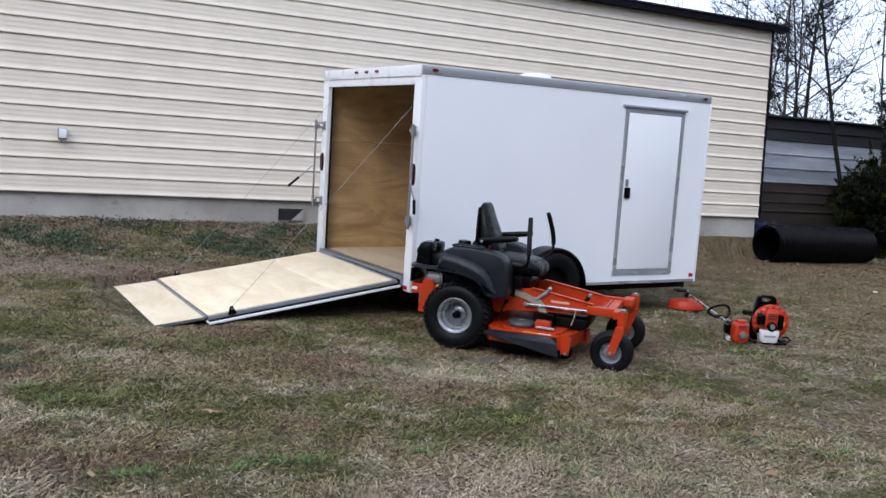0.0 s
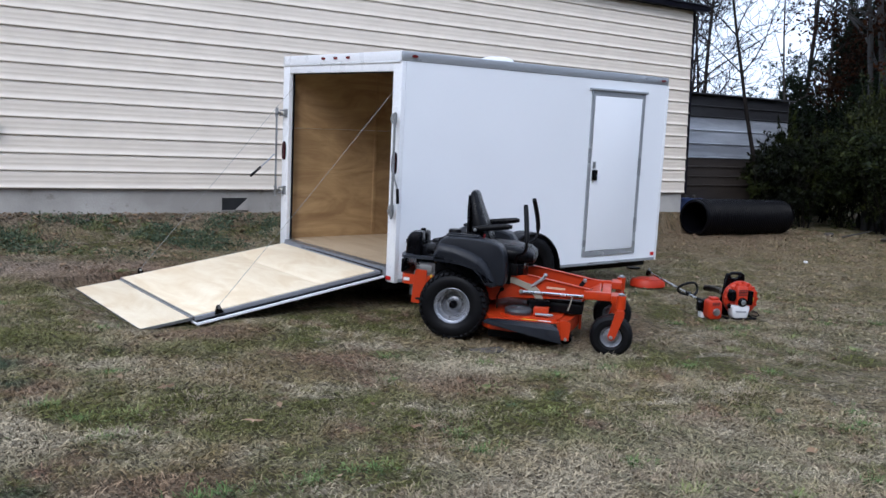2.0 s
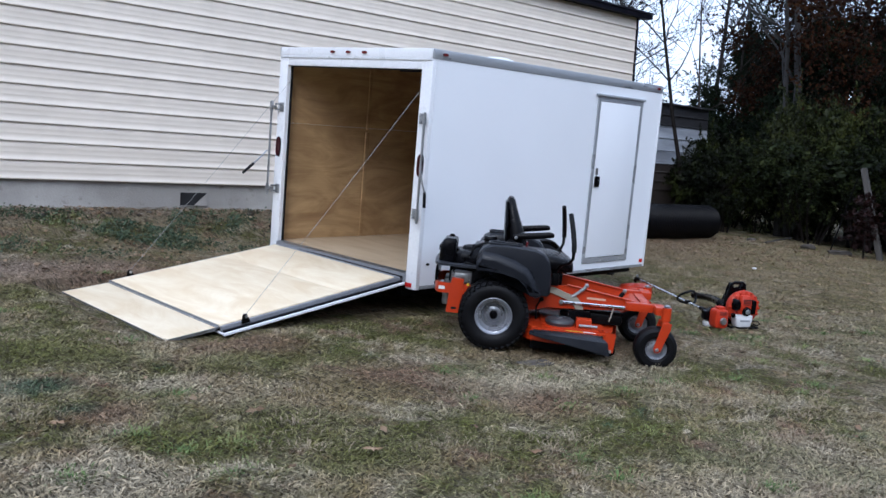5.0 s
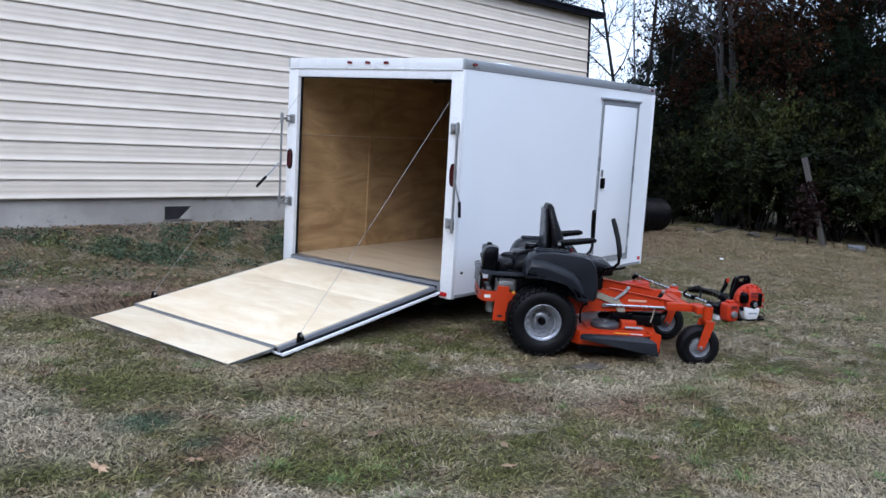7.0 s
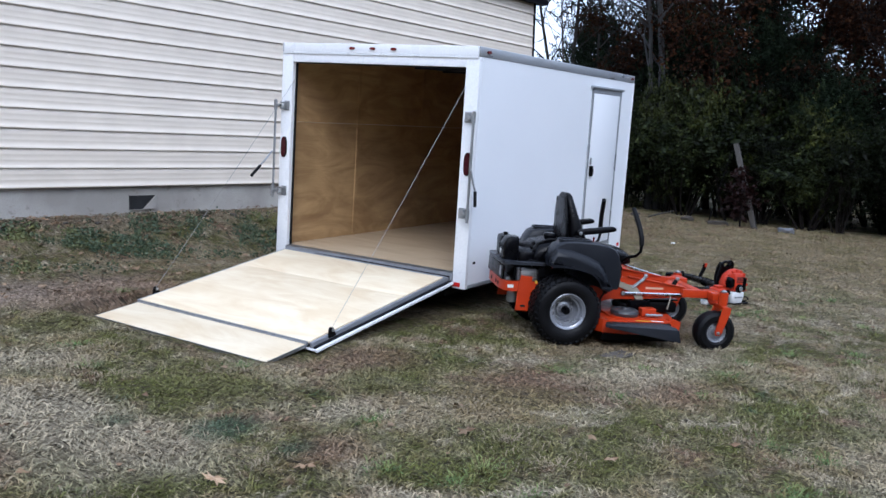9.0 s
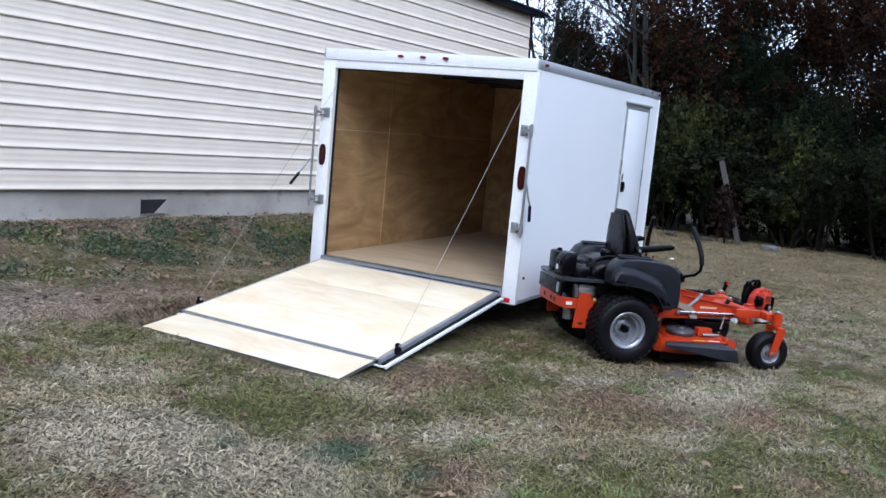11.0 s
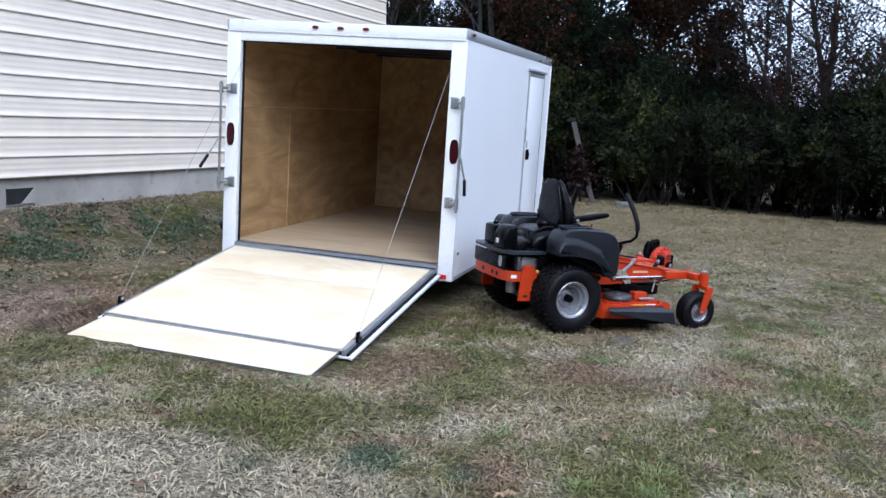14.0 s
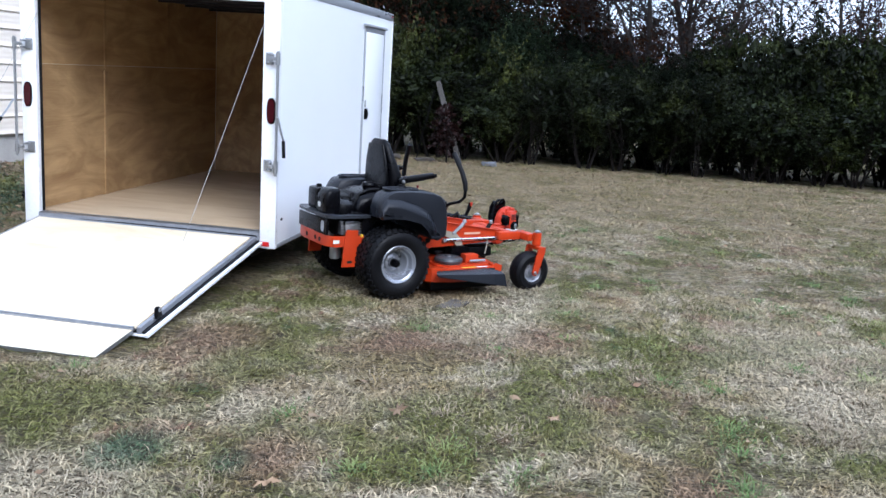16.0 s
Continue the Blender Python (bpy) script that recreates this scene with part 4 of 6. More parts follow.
# ---- beyond the trailer: drain pipe, old shed, odds and ends ----
def build_pipe():
    a, b, r = Vector((13.22, 10.88, 0)), Vector((16.1, 10.92, 0)), 0.335
    a.z, b.z = H(a.x, a.y) + r, H(b.x, b.y) + r + 0.01
    length = (b - a).length
    profile = [(r - 0.045, 0.0), (r - 0.01, 0.0)]
    n = 44
    for i in range(n):
        z = 0.06 + (length - 0.12) * i / n
        s = (length - 0.12) / n
        profile += [(r, z), (r + 0.018, z + s * 0.18), (r + 0.018, z + s * 0.58), (r, z + s * 0.78)]
    profile += [(r - 0.01, length), (r - 0.045, length)]
    d = (b - a).normalized()
    m = Matrix.Translation(a) @ d.to_track_quat("Z", "Y").to_matrix().to_4x4()
    return single("drain_pipe", Shape().lathe(profile, 40, close=True), M_PIPE, "large black corrugated plastic drain pipe lying on the ground", "pipe", m)


build_pipe()


def build_shed():
    x0, x1, top = 0.0, 4.4, 2.46
    s = thing("old_tin_shed", "old shed clad in stained dark and silver tin sheets", "shed", pose(14.9, 13.15, 0.33, 0, 0, -3.4))
    bands = [(-0.5, 0.42, M_OLDTIN_BROWN), (0.42, 0.62, M_OLDTIN_BROWN), (0.62, 0.84, M_OLDTIN_BROWN), (0.84, 1.05, M_OLDTIN_BROWN), (1.05, 1.36, M_OLDTIN_SILVER), (1.36, 1.66, M_OLDTIN_SILVER), (1.66, 1.96, M_OLDTIN_SILVER), (1.96, 2.20, M_OLDTIN_DARK), (2.20, top, M_OLDTIN_DARK)]
    for z0, z1, m in bands:
        part("tin_sheet", Shape().prism([(0.0, z0), (-0.03, z0 + 0.004), (-0.034, z0 + 0.02), (-0.008, z0 + 0.035), (-0.004, z1 - 0.002), (0.0, z1)], x0, x1, axis="x"), m, s)
    part("wall", Shape().box((x0, 0.002, -0.5), (x1, 0.12, top)).box((x0, 0.121, -0.5), (x0 + 0.12, 4.0, top)).box((x1 - 0.12, 0.121, -0.5), (x1, 4.0, top)), M_OLDTIN_DARK, s)
    part("roof", Shape().prism([(-0.12, top + 0.002), (4.1, top + 0.35), (4.1, top + 0.38), (-0.12, top + 0.032)], x0 - 0.1, x1 + 0.1, axis="x"), M_OLDTIN_DARK, s)
    return s


build_shed()
far_shed = thing("white_outbuilding", "pale outbuilding half hidden behind the trees", "shed", pose(23.5, 14.8, 0.41, 0, 0, -12))
part("wall", Shape().box((-0.9, 0.0, -0.6), (1.0, 3.0, 2.42)), M_OLDTIN_SILVER, far_shed)
part("roof", Shape().prism([(-0.2, 2.43), (1.5, 2.52), (3.2, 2.43), (3.2, 2.46), (1.5, 2.55), (-0.2, 2.46)], -1.0, 1.1, axis="x"), M_OLDTIN_SILVER, far_shed)

crate = thing("plastic_crate", "faded blue plastic crate against the footing", "crate", pose(13.95, 11.55, H(13.95, 11.55) - 0.01, 0, 0, 8))
part("body", Shape().box((-0.2, -0.15, 0.02), (0.2, -0.135, 0.40)).box((-0.2, 0.135, 0.02), (0.2, 0.15, 0.40)).box((-0.2, -0.1345, 0.02), (-0.185, 0.1345, 0.40)).box((0.185, -0.1345, 0.02), (0.2, 0.1345, 0.40)).box((-0.2, -0.15, 0.0), (0.2, 0.15, 0.0195)), M_BLUE, crate)
part("rim", Shape().box((-0.215, -0.165, 0.4005), (0.215, -0.13, 0.425), bevel=0.004).box((-0.215, 0.13, 0.4005), (0.215, 0.165, 0.425), bevel=0.004), M_BLUE, crate)
for x, lean, tall in ((15.0, 9, 0.62), (15.5, -14, 0.66)):
    single("wooden_stake", Shape().box((-0.03, -0.02, -0.1), (0.03, 0.02, tall), bevel=0.004), M_WEATHERED, "grey weathered wooden stake leaning beside the shed", "stake", pose(x, 12.6, H(x, 12.6), 6, lean, 0), "stakes by the shed")


# ---- trees, shrubs and the hedge ----
def limb_paths(rnd, start, way, length, radius, depth, droop=0.0, spread=0.6, out=None):
    """Branches, each a bent tapering path, forking into thinner ones."""
    if out is None:
        out = []
    steps = 5 if depth > 2 else 4 if depth > 0 else 2
    p, d, path, rad = Vector(start), Vector(way).normalized(), [Vector(start)], [radius]
    for i in range(steps):
        d = (d + Vector((rnd.gauss(0, 0.11), rnd.gauss(0, 0.11), rnd.gauss(0.03 - droop, 0.08)))).normalized()
        p = p + d * (length / steps)
        path.append(p.copy())
        rad.append(radius * (1 - 0.62 * (i + 1) / steps))
    out.append((path, rad, depth))
    if depth > 0:
        for k in range(rnd.choice((3, 4, 5)) if depth > 1 else rnd.choice((3, 4))):
            f = rnd.uniform(0.3, 1.0) if k else 1.0
            i = min(int(f * steps), steps - 1)
            q = path[i].lerp(path[i + 1], f * steps - i if f < 1 else 1.0)
            side = Vector((rnd.gauss(0, 1), rnd.gauss(0, 1), rnd.gauss(0.15, 0.5))).normalized()
            w = ((path[i + 1] - path[i]).normalized() * (1 - spread * 0.5) + side * spread).normalized()
            limb_paths(rnd, q, w, length * rnd.uniform(0.45, 0.72), rad[i] * rnd.uniform(0.42, 0.68), depth - 1, droop, spread, out)
    return out


def leaf_mesh(name, centres, size, material, squash=0.55):
    """One small bent quad for each leaf, each turned its own way."""
    n = len(centres)
    a = rng.normal(0, 1, (n, 3))
    a /= np.linalg.norm(a, axis=1)[:, None]
    b = np.cross(a, rng.normal(0, 1, (n, 3)))
    b /= np.linalg.norm(b, axis=1)[:, None]
    s = size * rng.uniform(0.6, 1.35, (n, 1))
    nrm = np.cross(a, b) * s * 0.25
    verts = np.stack([centres - a * s, centres + b * s * squash + nrm, centres + a * s, centres - b * s * squash + nrm], 1).reshape(-1, 3)
    k = np.arange(n)[:, None] * 4
    return quick_mesh(name, verts, np.concatenate([k + [0, 1, 2], k + [0, 2, 3]]), material)


def bare_tree(seed, at, tall, radius, label, leaves=None, lean=(0, 0), depth=4, spread=0.55, first=0.4, leafy=0, leafsize=0.06, group="bare trees", finest=0.0055, bark=None):
    rnd = random.Random(seed)
    t = thing("bare_tree" if not leaves else "leafy_tree", label, "tree", pose(at[0], at[1], H(at[0], at[1]) - 0.05), group)
    trunk, rad, p, d = [Vector((0, 0, 0))], [radius * 1.25], Vector((0, 0, 0)), Vector((lean[0], lean[1], 1)).normalized()
    n = 9
    for i in range(n):
        d = (d + Vector((rnd.gauss(0, 0.035), rnd.gauss(0, 0.035), 0.02))).normalized()
        p = p + d * tall / n
        trunk.append(p.copy())
        rad.append(radius * (1 - 0.75 * (i + 1) / n))
    part("trunk", Shape().tube(trunk, rad, 9), bark or M_BARK, t)
    out = []
    for i in range(int(first * n), n + 1):
        for k in range(2 if i > 3 else 1):
            a = rnd.uniform(0, 2 * math.pi)
            way = Vector((math.cos(a), math.sin(a), rnd.uniform(0.25, 1.1)))
            limb_paths(rnd, trunk[i], way, tall * rnd.uniform(0.16, 0.34) * (1.15 - 0.5 * i / n), rad[i] * 0.55, depth - 1, 0.0, spread, out)
    thick, thin, ends = Shape(), Shape(), []
    for path, r, dep in out:
        r = [max(v, finest) for v in r]
        if dep >= depth - 2:
            thick.tube(path, r, 5, cap=False)
        else:
            thin.tube(path, r, 3, cap=False)
        if dep <= 1:
            ends += path
    tagged(part("branching", thick, bark or M_BARK, t), kind="stuff")
    tagged(part("twig_spray", thin, M_BARK_DARK, t), kind="stuff")
    if leaves and leafy:
        e = np.array([tuple(v) for v in ends])
        c = e[rng.integers(0, len(e), leafy)] + rng.normal(0, 0.16, (leafy, 3))
        crown = new("crown", leaf_mesh("crown", c, leafsize, leaves))
        crown.parent = t
    return t


def spray_leaves(blobs, sprays, each, size, material, squash, reach, droop, inner):
    """Leaves gathered in sprays that stand out from rounded masses, over broad inner leaves added to block light and
    darken the core.
    """
    share = np.array([b[3] * b[4] for b in blobs])
    pick = rng.choice(len(blobs), sprays, p=share / share.sum())
    b = np.array(blobs)[pick]
    d = rng.normal(0, 1, (sprays, 3)) + np.array([0, 0, 0.15])
    d /= np.linalg.norm(d, axis=1)[:, None]
    root = b[:, :3] + d * b[:, [3, 3, 4]] * rng.uniform(0.62, 1.0, (sprays, 1))
    way = d + rng.normal(0, 0.4, (sprays, 3)) + np.array([0, 0, -droop])
    way /= np.linalg.norm(way, axis=1)[:, None]
    length = reach * rng.uniform(0.3, 1.4, sprays)
    t = rng.uniform(0, 1, (sprays, each)) ** 0.8
    width = (0.26 * reach * (1.1 - t))[..., None]
    p = root[:, None, :] + way[:, None, :] * (t * length[:, None])[..., None] + rng.normal(0, 1, (sprays, each, 3)) * width * 0.5
    p = p.reshape(-1, 3)
    b = np.array(blobs)[rng.choice(len(blobs), inner, p=share / share.sum())]
    d = rng.normal(0, 1, (inner, 3))
    d /= np.linalg.norm(d, axis=1)[:, None]
    q = b[:, :3] + d * b[:, [3, 3, 4]] * rng.uniform(0.25, 0.7, (inner, 1))
    sizes = np.concatenate([np.full(len(p), size), np.full(inner, 0.11)])
    p = np.concatenate([p, q])
    keep = p[:, 2] > 0.03
    return leaf_mesh("crown", p[keep], sizes[keep][:, None], material, squash)


def shrub_kind(seed, tall, wide, sprays, each, size, material, squash=0.55, reach=0.42, droop=0.15, inner=560):
    rnd = random.Random(seed)
    blobs = [(0, 0, tall * 0.52, wide * 0.26, tall * 0.30)]
    blobs.append((0, 0, tall * 0.2, wide * 0.13, tall * 0.2))
    for i in range(13):
        a, f = rnd.uniform(0, 2 * math.pi), rnd.uniform(0.42, 0.95)
        r = wide * 0.46 * (1 - 0.5 * max(f - 0.45, 0) / 0.5) * rnd.uniform(0.55, 1.2) * (0.75 if f < 0.38 else 1.0)
        blobs.append((math.cos(a) * r, math.sin(a) * r, tall * f, wide * rnd.uniform(0.08, 0.19), tall * rnd.uniform(0.04, 0.11)))
    return spray_leaves(blobs, sprays, each, size, material, squash, reach, droop, inner)


def shrub(mesh, stems, label, at, scale, turn, group, lift=0.0):
    t = thing("evergreen_shrub", label, "shrub", pose(at[0], at[1], H(at[0], at[1]) - 0.03, 0, 0, turn), group)
    t.scale = scale
    c = new("crown", mesh[int(turn) % len(mesh)])
    c.parent = t
    c.matrix_basis = pose(0, 0, lift / scale[2]) @ Matrix.Diagonal((1, 1, 1 - 0.3 * lift, 1))
    s = new("trunk", stems)
    s.parent = t
    return t


def stem_mesh(seed, tall):
    rnd = random.Random(seed)
    s = Shape()
    for i in range(7):
        a = rnd.uniform(0, 6.28)
        out = limb_paths(rnd, (0.12 * math.cos(a), 0.12 * math.sin(a), -0.05), (0.35 * math.cos(a), 0.35 * math.sin(a), 1), tall * 0.8, 0.03, 1)
        for path, r, dep in out:
            s.tube(path, r, 4, cap=False)
    return s.mesh("trunk", M_BARK_DARK)


STEMS = stem_mesh(5, 2.0)
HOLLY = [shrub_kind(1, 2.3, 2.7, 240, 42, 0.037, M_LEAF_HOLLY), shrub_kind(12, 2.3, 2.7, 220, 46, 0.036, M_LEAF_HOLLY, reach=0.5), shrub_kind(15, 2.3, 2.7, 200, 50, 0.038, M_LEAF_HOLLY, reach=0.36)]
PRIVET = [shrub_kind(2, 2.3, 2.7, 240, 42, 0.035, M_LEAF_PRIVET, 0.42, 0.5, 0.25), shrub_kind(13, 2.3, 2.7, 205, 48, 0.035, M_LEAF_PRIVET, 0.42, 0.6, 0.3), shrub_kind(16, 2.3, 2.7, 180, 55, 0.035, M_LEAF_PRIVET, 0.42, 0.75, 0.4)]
YELLOW = [shrub_kind(3, 2.3, 2.3, 190, 40, 0.037, M_LEAF_YELLOW, 0.5, 0.55, 0.1, 260), shrub_kind(17, 2.3, 2.3, 160, 40, 0.037, M_LEAF_YELLOW, 0.5, 0.75, 0.1, 220)]
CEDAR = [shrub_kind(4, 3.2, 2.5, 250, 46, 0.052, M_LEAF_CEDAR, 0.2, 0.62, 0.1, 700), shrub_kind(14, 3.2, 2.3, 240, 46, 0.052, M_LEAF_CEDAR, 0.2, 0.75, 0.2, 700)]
rh = random.Random(11)
HEDGE = "dense evergreen hedge along the lawn's edge"
KINDS = ((HOLLY, "dense dark evergreen shrub in the hedge"), (PRIVET, "grey-green privet-like shrub in the hedge"), (CEDAR, "dark feathery cedar grown into the hedge"))
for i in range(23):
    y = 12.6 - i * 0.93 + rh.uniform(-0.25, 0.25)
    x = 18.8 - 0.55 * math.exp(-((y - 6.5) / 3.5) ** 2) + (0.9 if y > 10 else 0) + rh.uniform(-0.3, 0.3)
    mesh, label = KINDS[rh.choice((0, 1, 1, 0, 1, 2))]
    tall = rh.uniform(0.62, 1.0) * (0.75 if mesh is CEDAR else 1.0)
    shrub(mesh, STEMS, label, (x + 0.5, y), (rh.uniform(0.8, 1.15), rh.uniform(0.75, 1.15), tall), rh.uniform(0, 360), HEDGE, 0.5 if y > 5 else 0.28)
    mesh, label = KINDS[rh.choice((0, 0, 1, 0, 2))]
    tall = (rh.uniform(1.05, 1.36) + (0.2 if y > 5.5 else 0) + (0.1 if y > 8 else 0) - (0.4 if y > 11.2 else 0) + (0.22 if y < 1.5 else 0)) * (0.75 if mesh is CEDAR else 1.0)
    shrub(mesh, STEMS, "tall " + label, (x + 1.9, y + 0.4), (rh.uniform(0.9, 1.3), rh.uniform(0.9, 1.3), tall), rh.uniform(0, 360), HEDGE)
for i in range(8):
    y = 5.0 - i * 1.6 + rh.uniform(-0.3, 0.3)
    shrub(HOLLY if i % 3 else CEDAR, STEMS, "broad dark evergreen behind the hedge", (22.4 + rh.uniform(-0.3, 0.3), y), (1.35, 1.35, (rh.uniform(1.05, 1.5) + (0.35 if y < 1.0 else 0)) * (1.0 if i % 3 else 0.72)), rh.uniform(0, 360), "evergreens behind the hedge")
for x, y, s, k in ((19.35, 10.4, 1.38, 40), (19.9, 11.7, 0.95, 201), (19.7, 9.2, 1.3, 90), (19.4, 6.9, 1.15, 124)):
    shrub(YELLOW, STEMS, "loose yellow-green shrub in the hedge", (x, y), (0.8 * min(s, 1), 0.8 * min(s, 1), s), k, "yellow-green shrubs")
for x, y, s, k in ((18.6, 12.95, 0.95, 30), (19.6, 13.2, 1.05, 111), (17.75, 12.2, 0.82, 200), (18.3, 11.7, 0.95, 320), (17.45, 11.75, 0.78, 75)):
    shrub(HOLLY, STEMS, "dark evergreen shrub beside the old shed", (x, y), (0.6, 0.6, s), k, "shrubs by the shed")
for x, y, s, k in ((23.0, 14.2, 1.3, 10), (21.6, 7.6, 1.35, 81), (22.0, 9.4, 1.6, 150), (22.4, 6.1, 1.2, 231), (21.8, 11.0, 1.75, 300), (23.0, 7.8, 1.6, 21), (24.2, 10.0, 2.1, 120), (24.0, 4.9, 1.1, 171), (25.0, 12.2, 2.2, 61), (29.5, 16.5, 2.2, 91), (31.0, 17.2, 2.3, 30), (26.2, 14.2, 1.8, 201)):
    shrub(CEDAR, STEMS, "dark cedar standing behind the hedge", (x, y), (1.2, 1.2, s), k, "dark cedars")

GREYTREE = "bare grey-brown tree with fine twigs against the sky"
# the first trunk takes the dark twig colour to paint its backlit silhouette
bare_tree(21, (17.15, 12.0), 8.0, 0.058, "slender leaning bare tree by the shed", lean=(0.0, 0.20), first=0.45, depth=3, bark=M_BARK_DARK)
bare_tree(22, (20.85, 13.65), 9.0, 0.040, "thin leaning bare sapling behind the shed", lean=(0.0, 0.18), first=0.35, depth=3)
bare_tree(23, (24.15, 15.75), 12.0, 0.085, GREYTREE, first=0.3, depth=3)
bare_tree(27, (23.03, 14.2), 10.0, 0.050, GREYTREE, first=0.4, depth=3)
bare_tree(28, (19.9, 11.12), 10.5, 0.075, "tall tree with a pale grey trunk in the hedge", lean=(0.0, 0.02), first=0.42, bark=M_BARK_PALE)
bare_tree(29, (20.0, 10.92), 11.0, 0.105, "tall tree with a pale grey trunk in the hedge", lean=(0.0, 0.03), first=0.42, bark=M_BARK_PALE)
bare_tree(25, (24.0, 19.5), 8.0, 0.08, GREYTREE, first=0.15, spread=0.7, finest=0.008)
bare_tree(26, (28.0, 22.0), 10.0, 0.10, GREYTREE, first=0.15, spread=0.7, finest=0.008)
for k, (x, y, tall) in enumerate(((25.0, 21.0, 7.5), (26.0, 20.6, 8.0), (30.0, 24.0, 9.0), (26.5, 23.5, 8.0))):
    bare_tree(80 + k, (x, y), tall, 0.07, "bushy bare tree behind the old shed", first=0.1, spread=0.75, finest=0.008)
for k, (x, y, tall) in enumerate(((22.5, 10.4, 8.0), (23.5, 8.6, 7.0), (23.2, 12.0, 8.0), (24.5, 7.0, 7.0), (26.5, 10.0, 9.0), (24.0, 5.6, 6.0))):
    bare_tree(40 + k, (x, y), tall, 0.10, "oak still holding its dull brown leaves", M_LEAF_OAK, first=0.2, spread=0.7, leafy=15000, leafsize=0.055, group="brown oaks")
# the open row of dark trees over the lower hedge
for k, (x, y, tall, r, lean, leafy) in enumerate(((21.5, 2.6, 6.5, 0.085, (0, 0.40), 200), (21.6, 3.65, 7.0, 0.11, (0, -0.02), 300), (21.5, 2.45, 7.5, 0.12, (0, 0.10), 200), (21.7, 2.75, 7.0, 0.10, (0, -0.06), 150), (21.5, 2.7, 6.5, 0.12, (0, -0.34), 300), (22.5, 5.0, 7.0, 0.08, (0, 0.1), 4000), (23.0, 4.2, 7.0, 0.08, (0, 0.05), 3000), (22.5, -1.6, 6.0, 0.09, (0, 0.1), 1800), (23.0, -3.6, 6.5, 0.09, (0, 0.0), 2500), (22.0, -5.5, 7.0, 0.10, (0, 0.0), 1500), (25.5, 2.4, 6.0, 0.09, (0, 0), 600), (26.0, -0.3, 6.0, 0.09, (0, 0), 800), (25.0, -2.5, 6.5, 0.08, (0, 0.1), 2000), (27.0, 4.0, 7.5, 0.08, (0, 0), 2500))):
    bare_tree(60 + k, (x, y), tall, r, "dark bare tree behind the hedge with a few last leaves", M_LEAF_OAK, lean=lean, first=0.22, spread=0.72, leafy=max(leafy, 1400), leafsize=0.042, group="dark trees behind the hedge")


def far_woods():
    """The wood beyond: small thin trees and their last brown leaves, one mass."""
    rnd = random.Random(91)
    wood, tips = Shape(), []
    for i in range(70):
        x, y = rnd.uniform(30, 44), rnd.uniform(-16, 15)
        for path, r, dep in limb_paths(rnd, (x, y, H(26, 0) - 0.1), (rnd.gauss(0, 0.1), rnd.gauss(0, 0.1), 1), rnd.uniform(1.8, 4.2), 0.08, 3, 0.0, 0.8):
            wood.tube(path, [max(v, 0.012) for v in r], 3, cap=False)
            if dep <= 1:
                tips += path
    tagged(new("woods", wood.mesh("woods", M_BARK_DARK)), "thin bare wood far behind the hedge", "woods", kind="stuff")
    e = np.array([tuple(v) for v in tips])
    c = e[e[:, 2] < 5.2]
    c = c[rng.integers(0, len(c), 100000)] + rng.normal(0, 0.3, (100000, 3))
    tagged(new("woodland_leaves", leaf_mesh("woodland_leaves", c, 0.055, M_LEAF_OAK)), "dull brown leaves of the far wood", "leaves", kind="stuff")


far_woods()


def unseen_light_block():
    """Added, unseen leafy masses on the other sides of the lawn, a thick ragged band that shuts off the low sky."""
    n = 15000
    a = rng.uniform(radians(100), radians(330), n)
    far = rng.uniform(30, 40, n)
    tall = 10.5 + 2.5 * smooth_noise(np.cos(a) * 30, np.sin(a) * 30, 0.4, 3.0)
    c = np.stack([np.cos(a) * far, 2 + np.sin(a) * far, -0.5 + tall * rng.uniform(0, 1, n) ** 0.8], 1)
    return tagged(new("woods", leaf_mesh("woods", c, 0.85, M_LIGHT_BLOCK, 0.7)), "unseen dark leafy band added round the lawn to block low sky light", "woods", kind="stuff")


unseen_light_block()

# leaning post, kerb stones, crumpled sheet and the red shrub before the hedge
post = thing("leaning_post", "weathered wooden post leaning against the hedge", "post", pose(17.3, 7.74, H(17.3, 7.74) - 0.05, 0, 0, 0))
part("post", Shape().box((-0.06, -0.05, 0.0), (0.06, 0.05, 1.95), bevel=0.01), M_WEATHERED, post, "", pose(0, 0, 0, -16.2, 3, 0))
part("brace", Shape().tube([(0.02, 1.05, 0.03), (0.04, 0.62, 1.66)], 0.014, 6), M_BLACKMETAL, post)
single("fallen_branch", Shape().tube([(0.0, 0.30, 0.02), (0.02, 0.05, 0.10), (0.05, -0.28, 0.19)], [0.022, 0.018, 0.010], 6), M_WEATHERED, "pale fallen branch at the foot of the hedge", "branch", pose(17.0, 9.75, H(17.0, 9.75)))
RED = shrub_kind(8, 1.1, 0.8, 70, 14, 0.045, M_LEAF_RED, reach=0.3, inner=20)
redbush = thing("red_shrub", "small shrub with dull red leaves", "shrub", pose(17.12, 8.02, H(17.12, 8.02)))
c = new("crown", RED)
c.parent = redbush
c.matrix_basis = pose(0, 0, 0.10)
part("trunk", Shape().tube([(0, 0, -0.03), (0.05, 0.04, 0.5), (0, 0.1, 1.1)], [0.02, 0.015, 0.006], 5).tube([(0, 0, -0.03), (-0.1, -0.04, 0.5), (-0.15, -0.1, 1.0)], [0.018, 0.012, 0.005], 5), M_BARK_DARK, redbush)


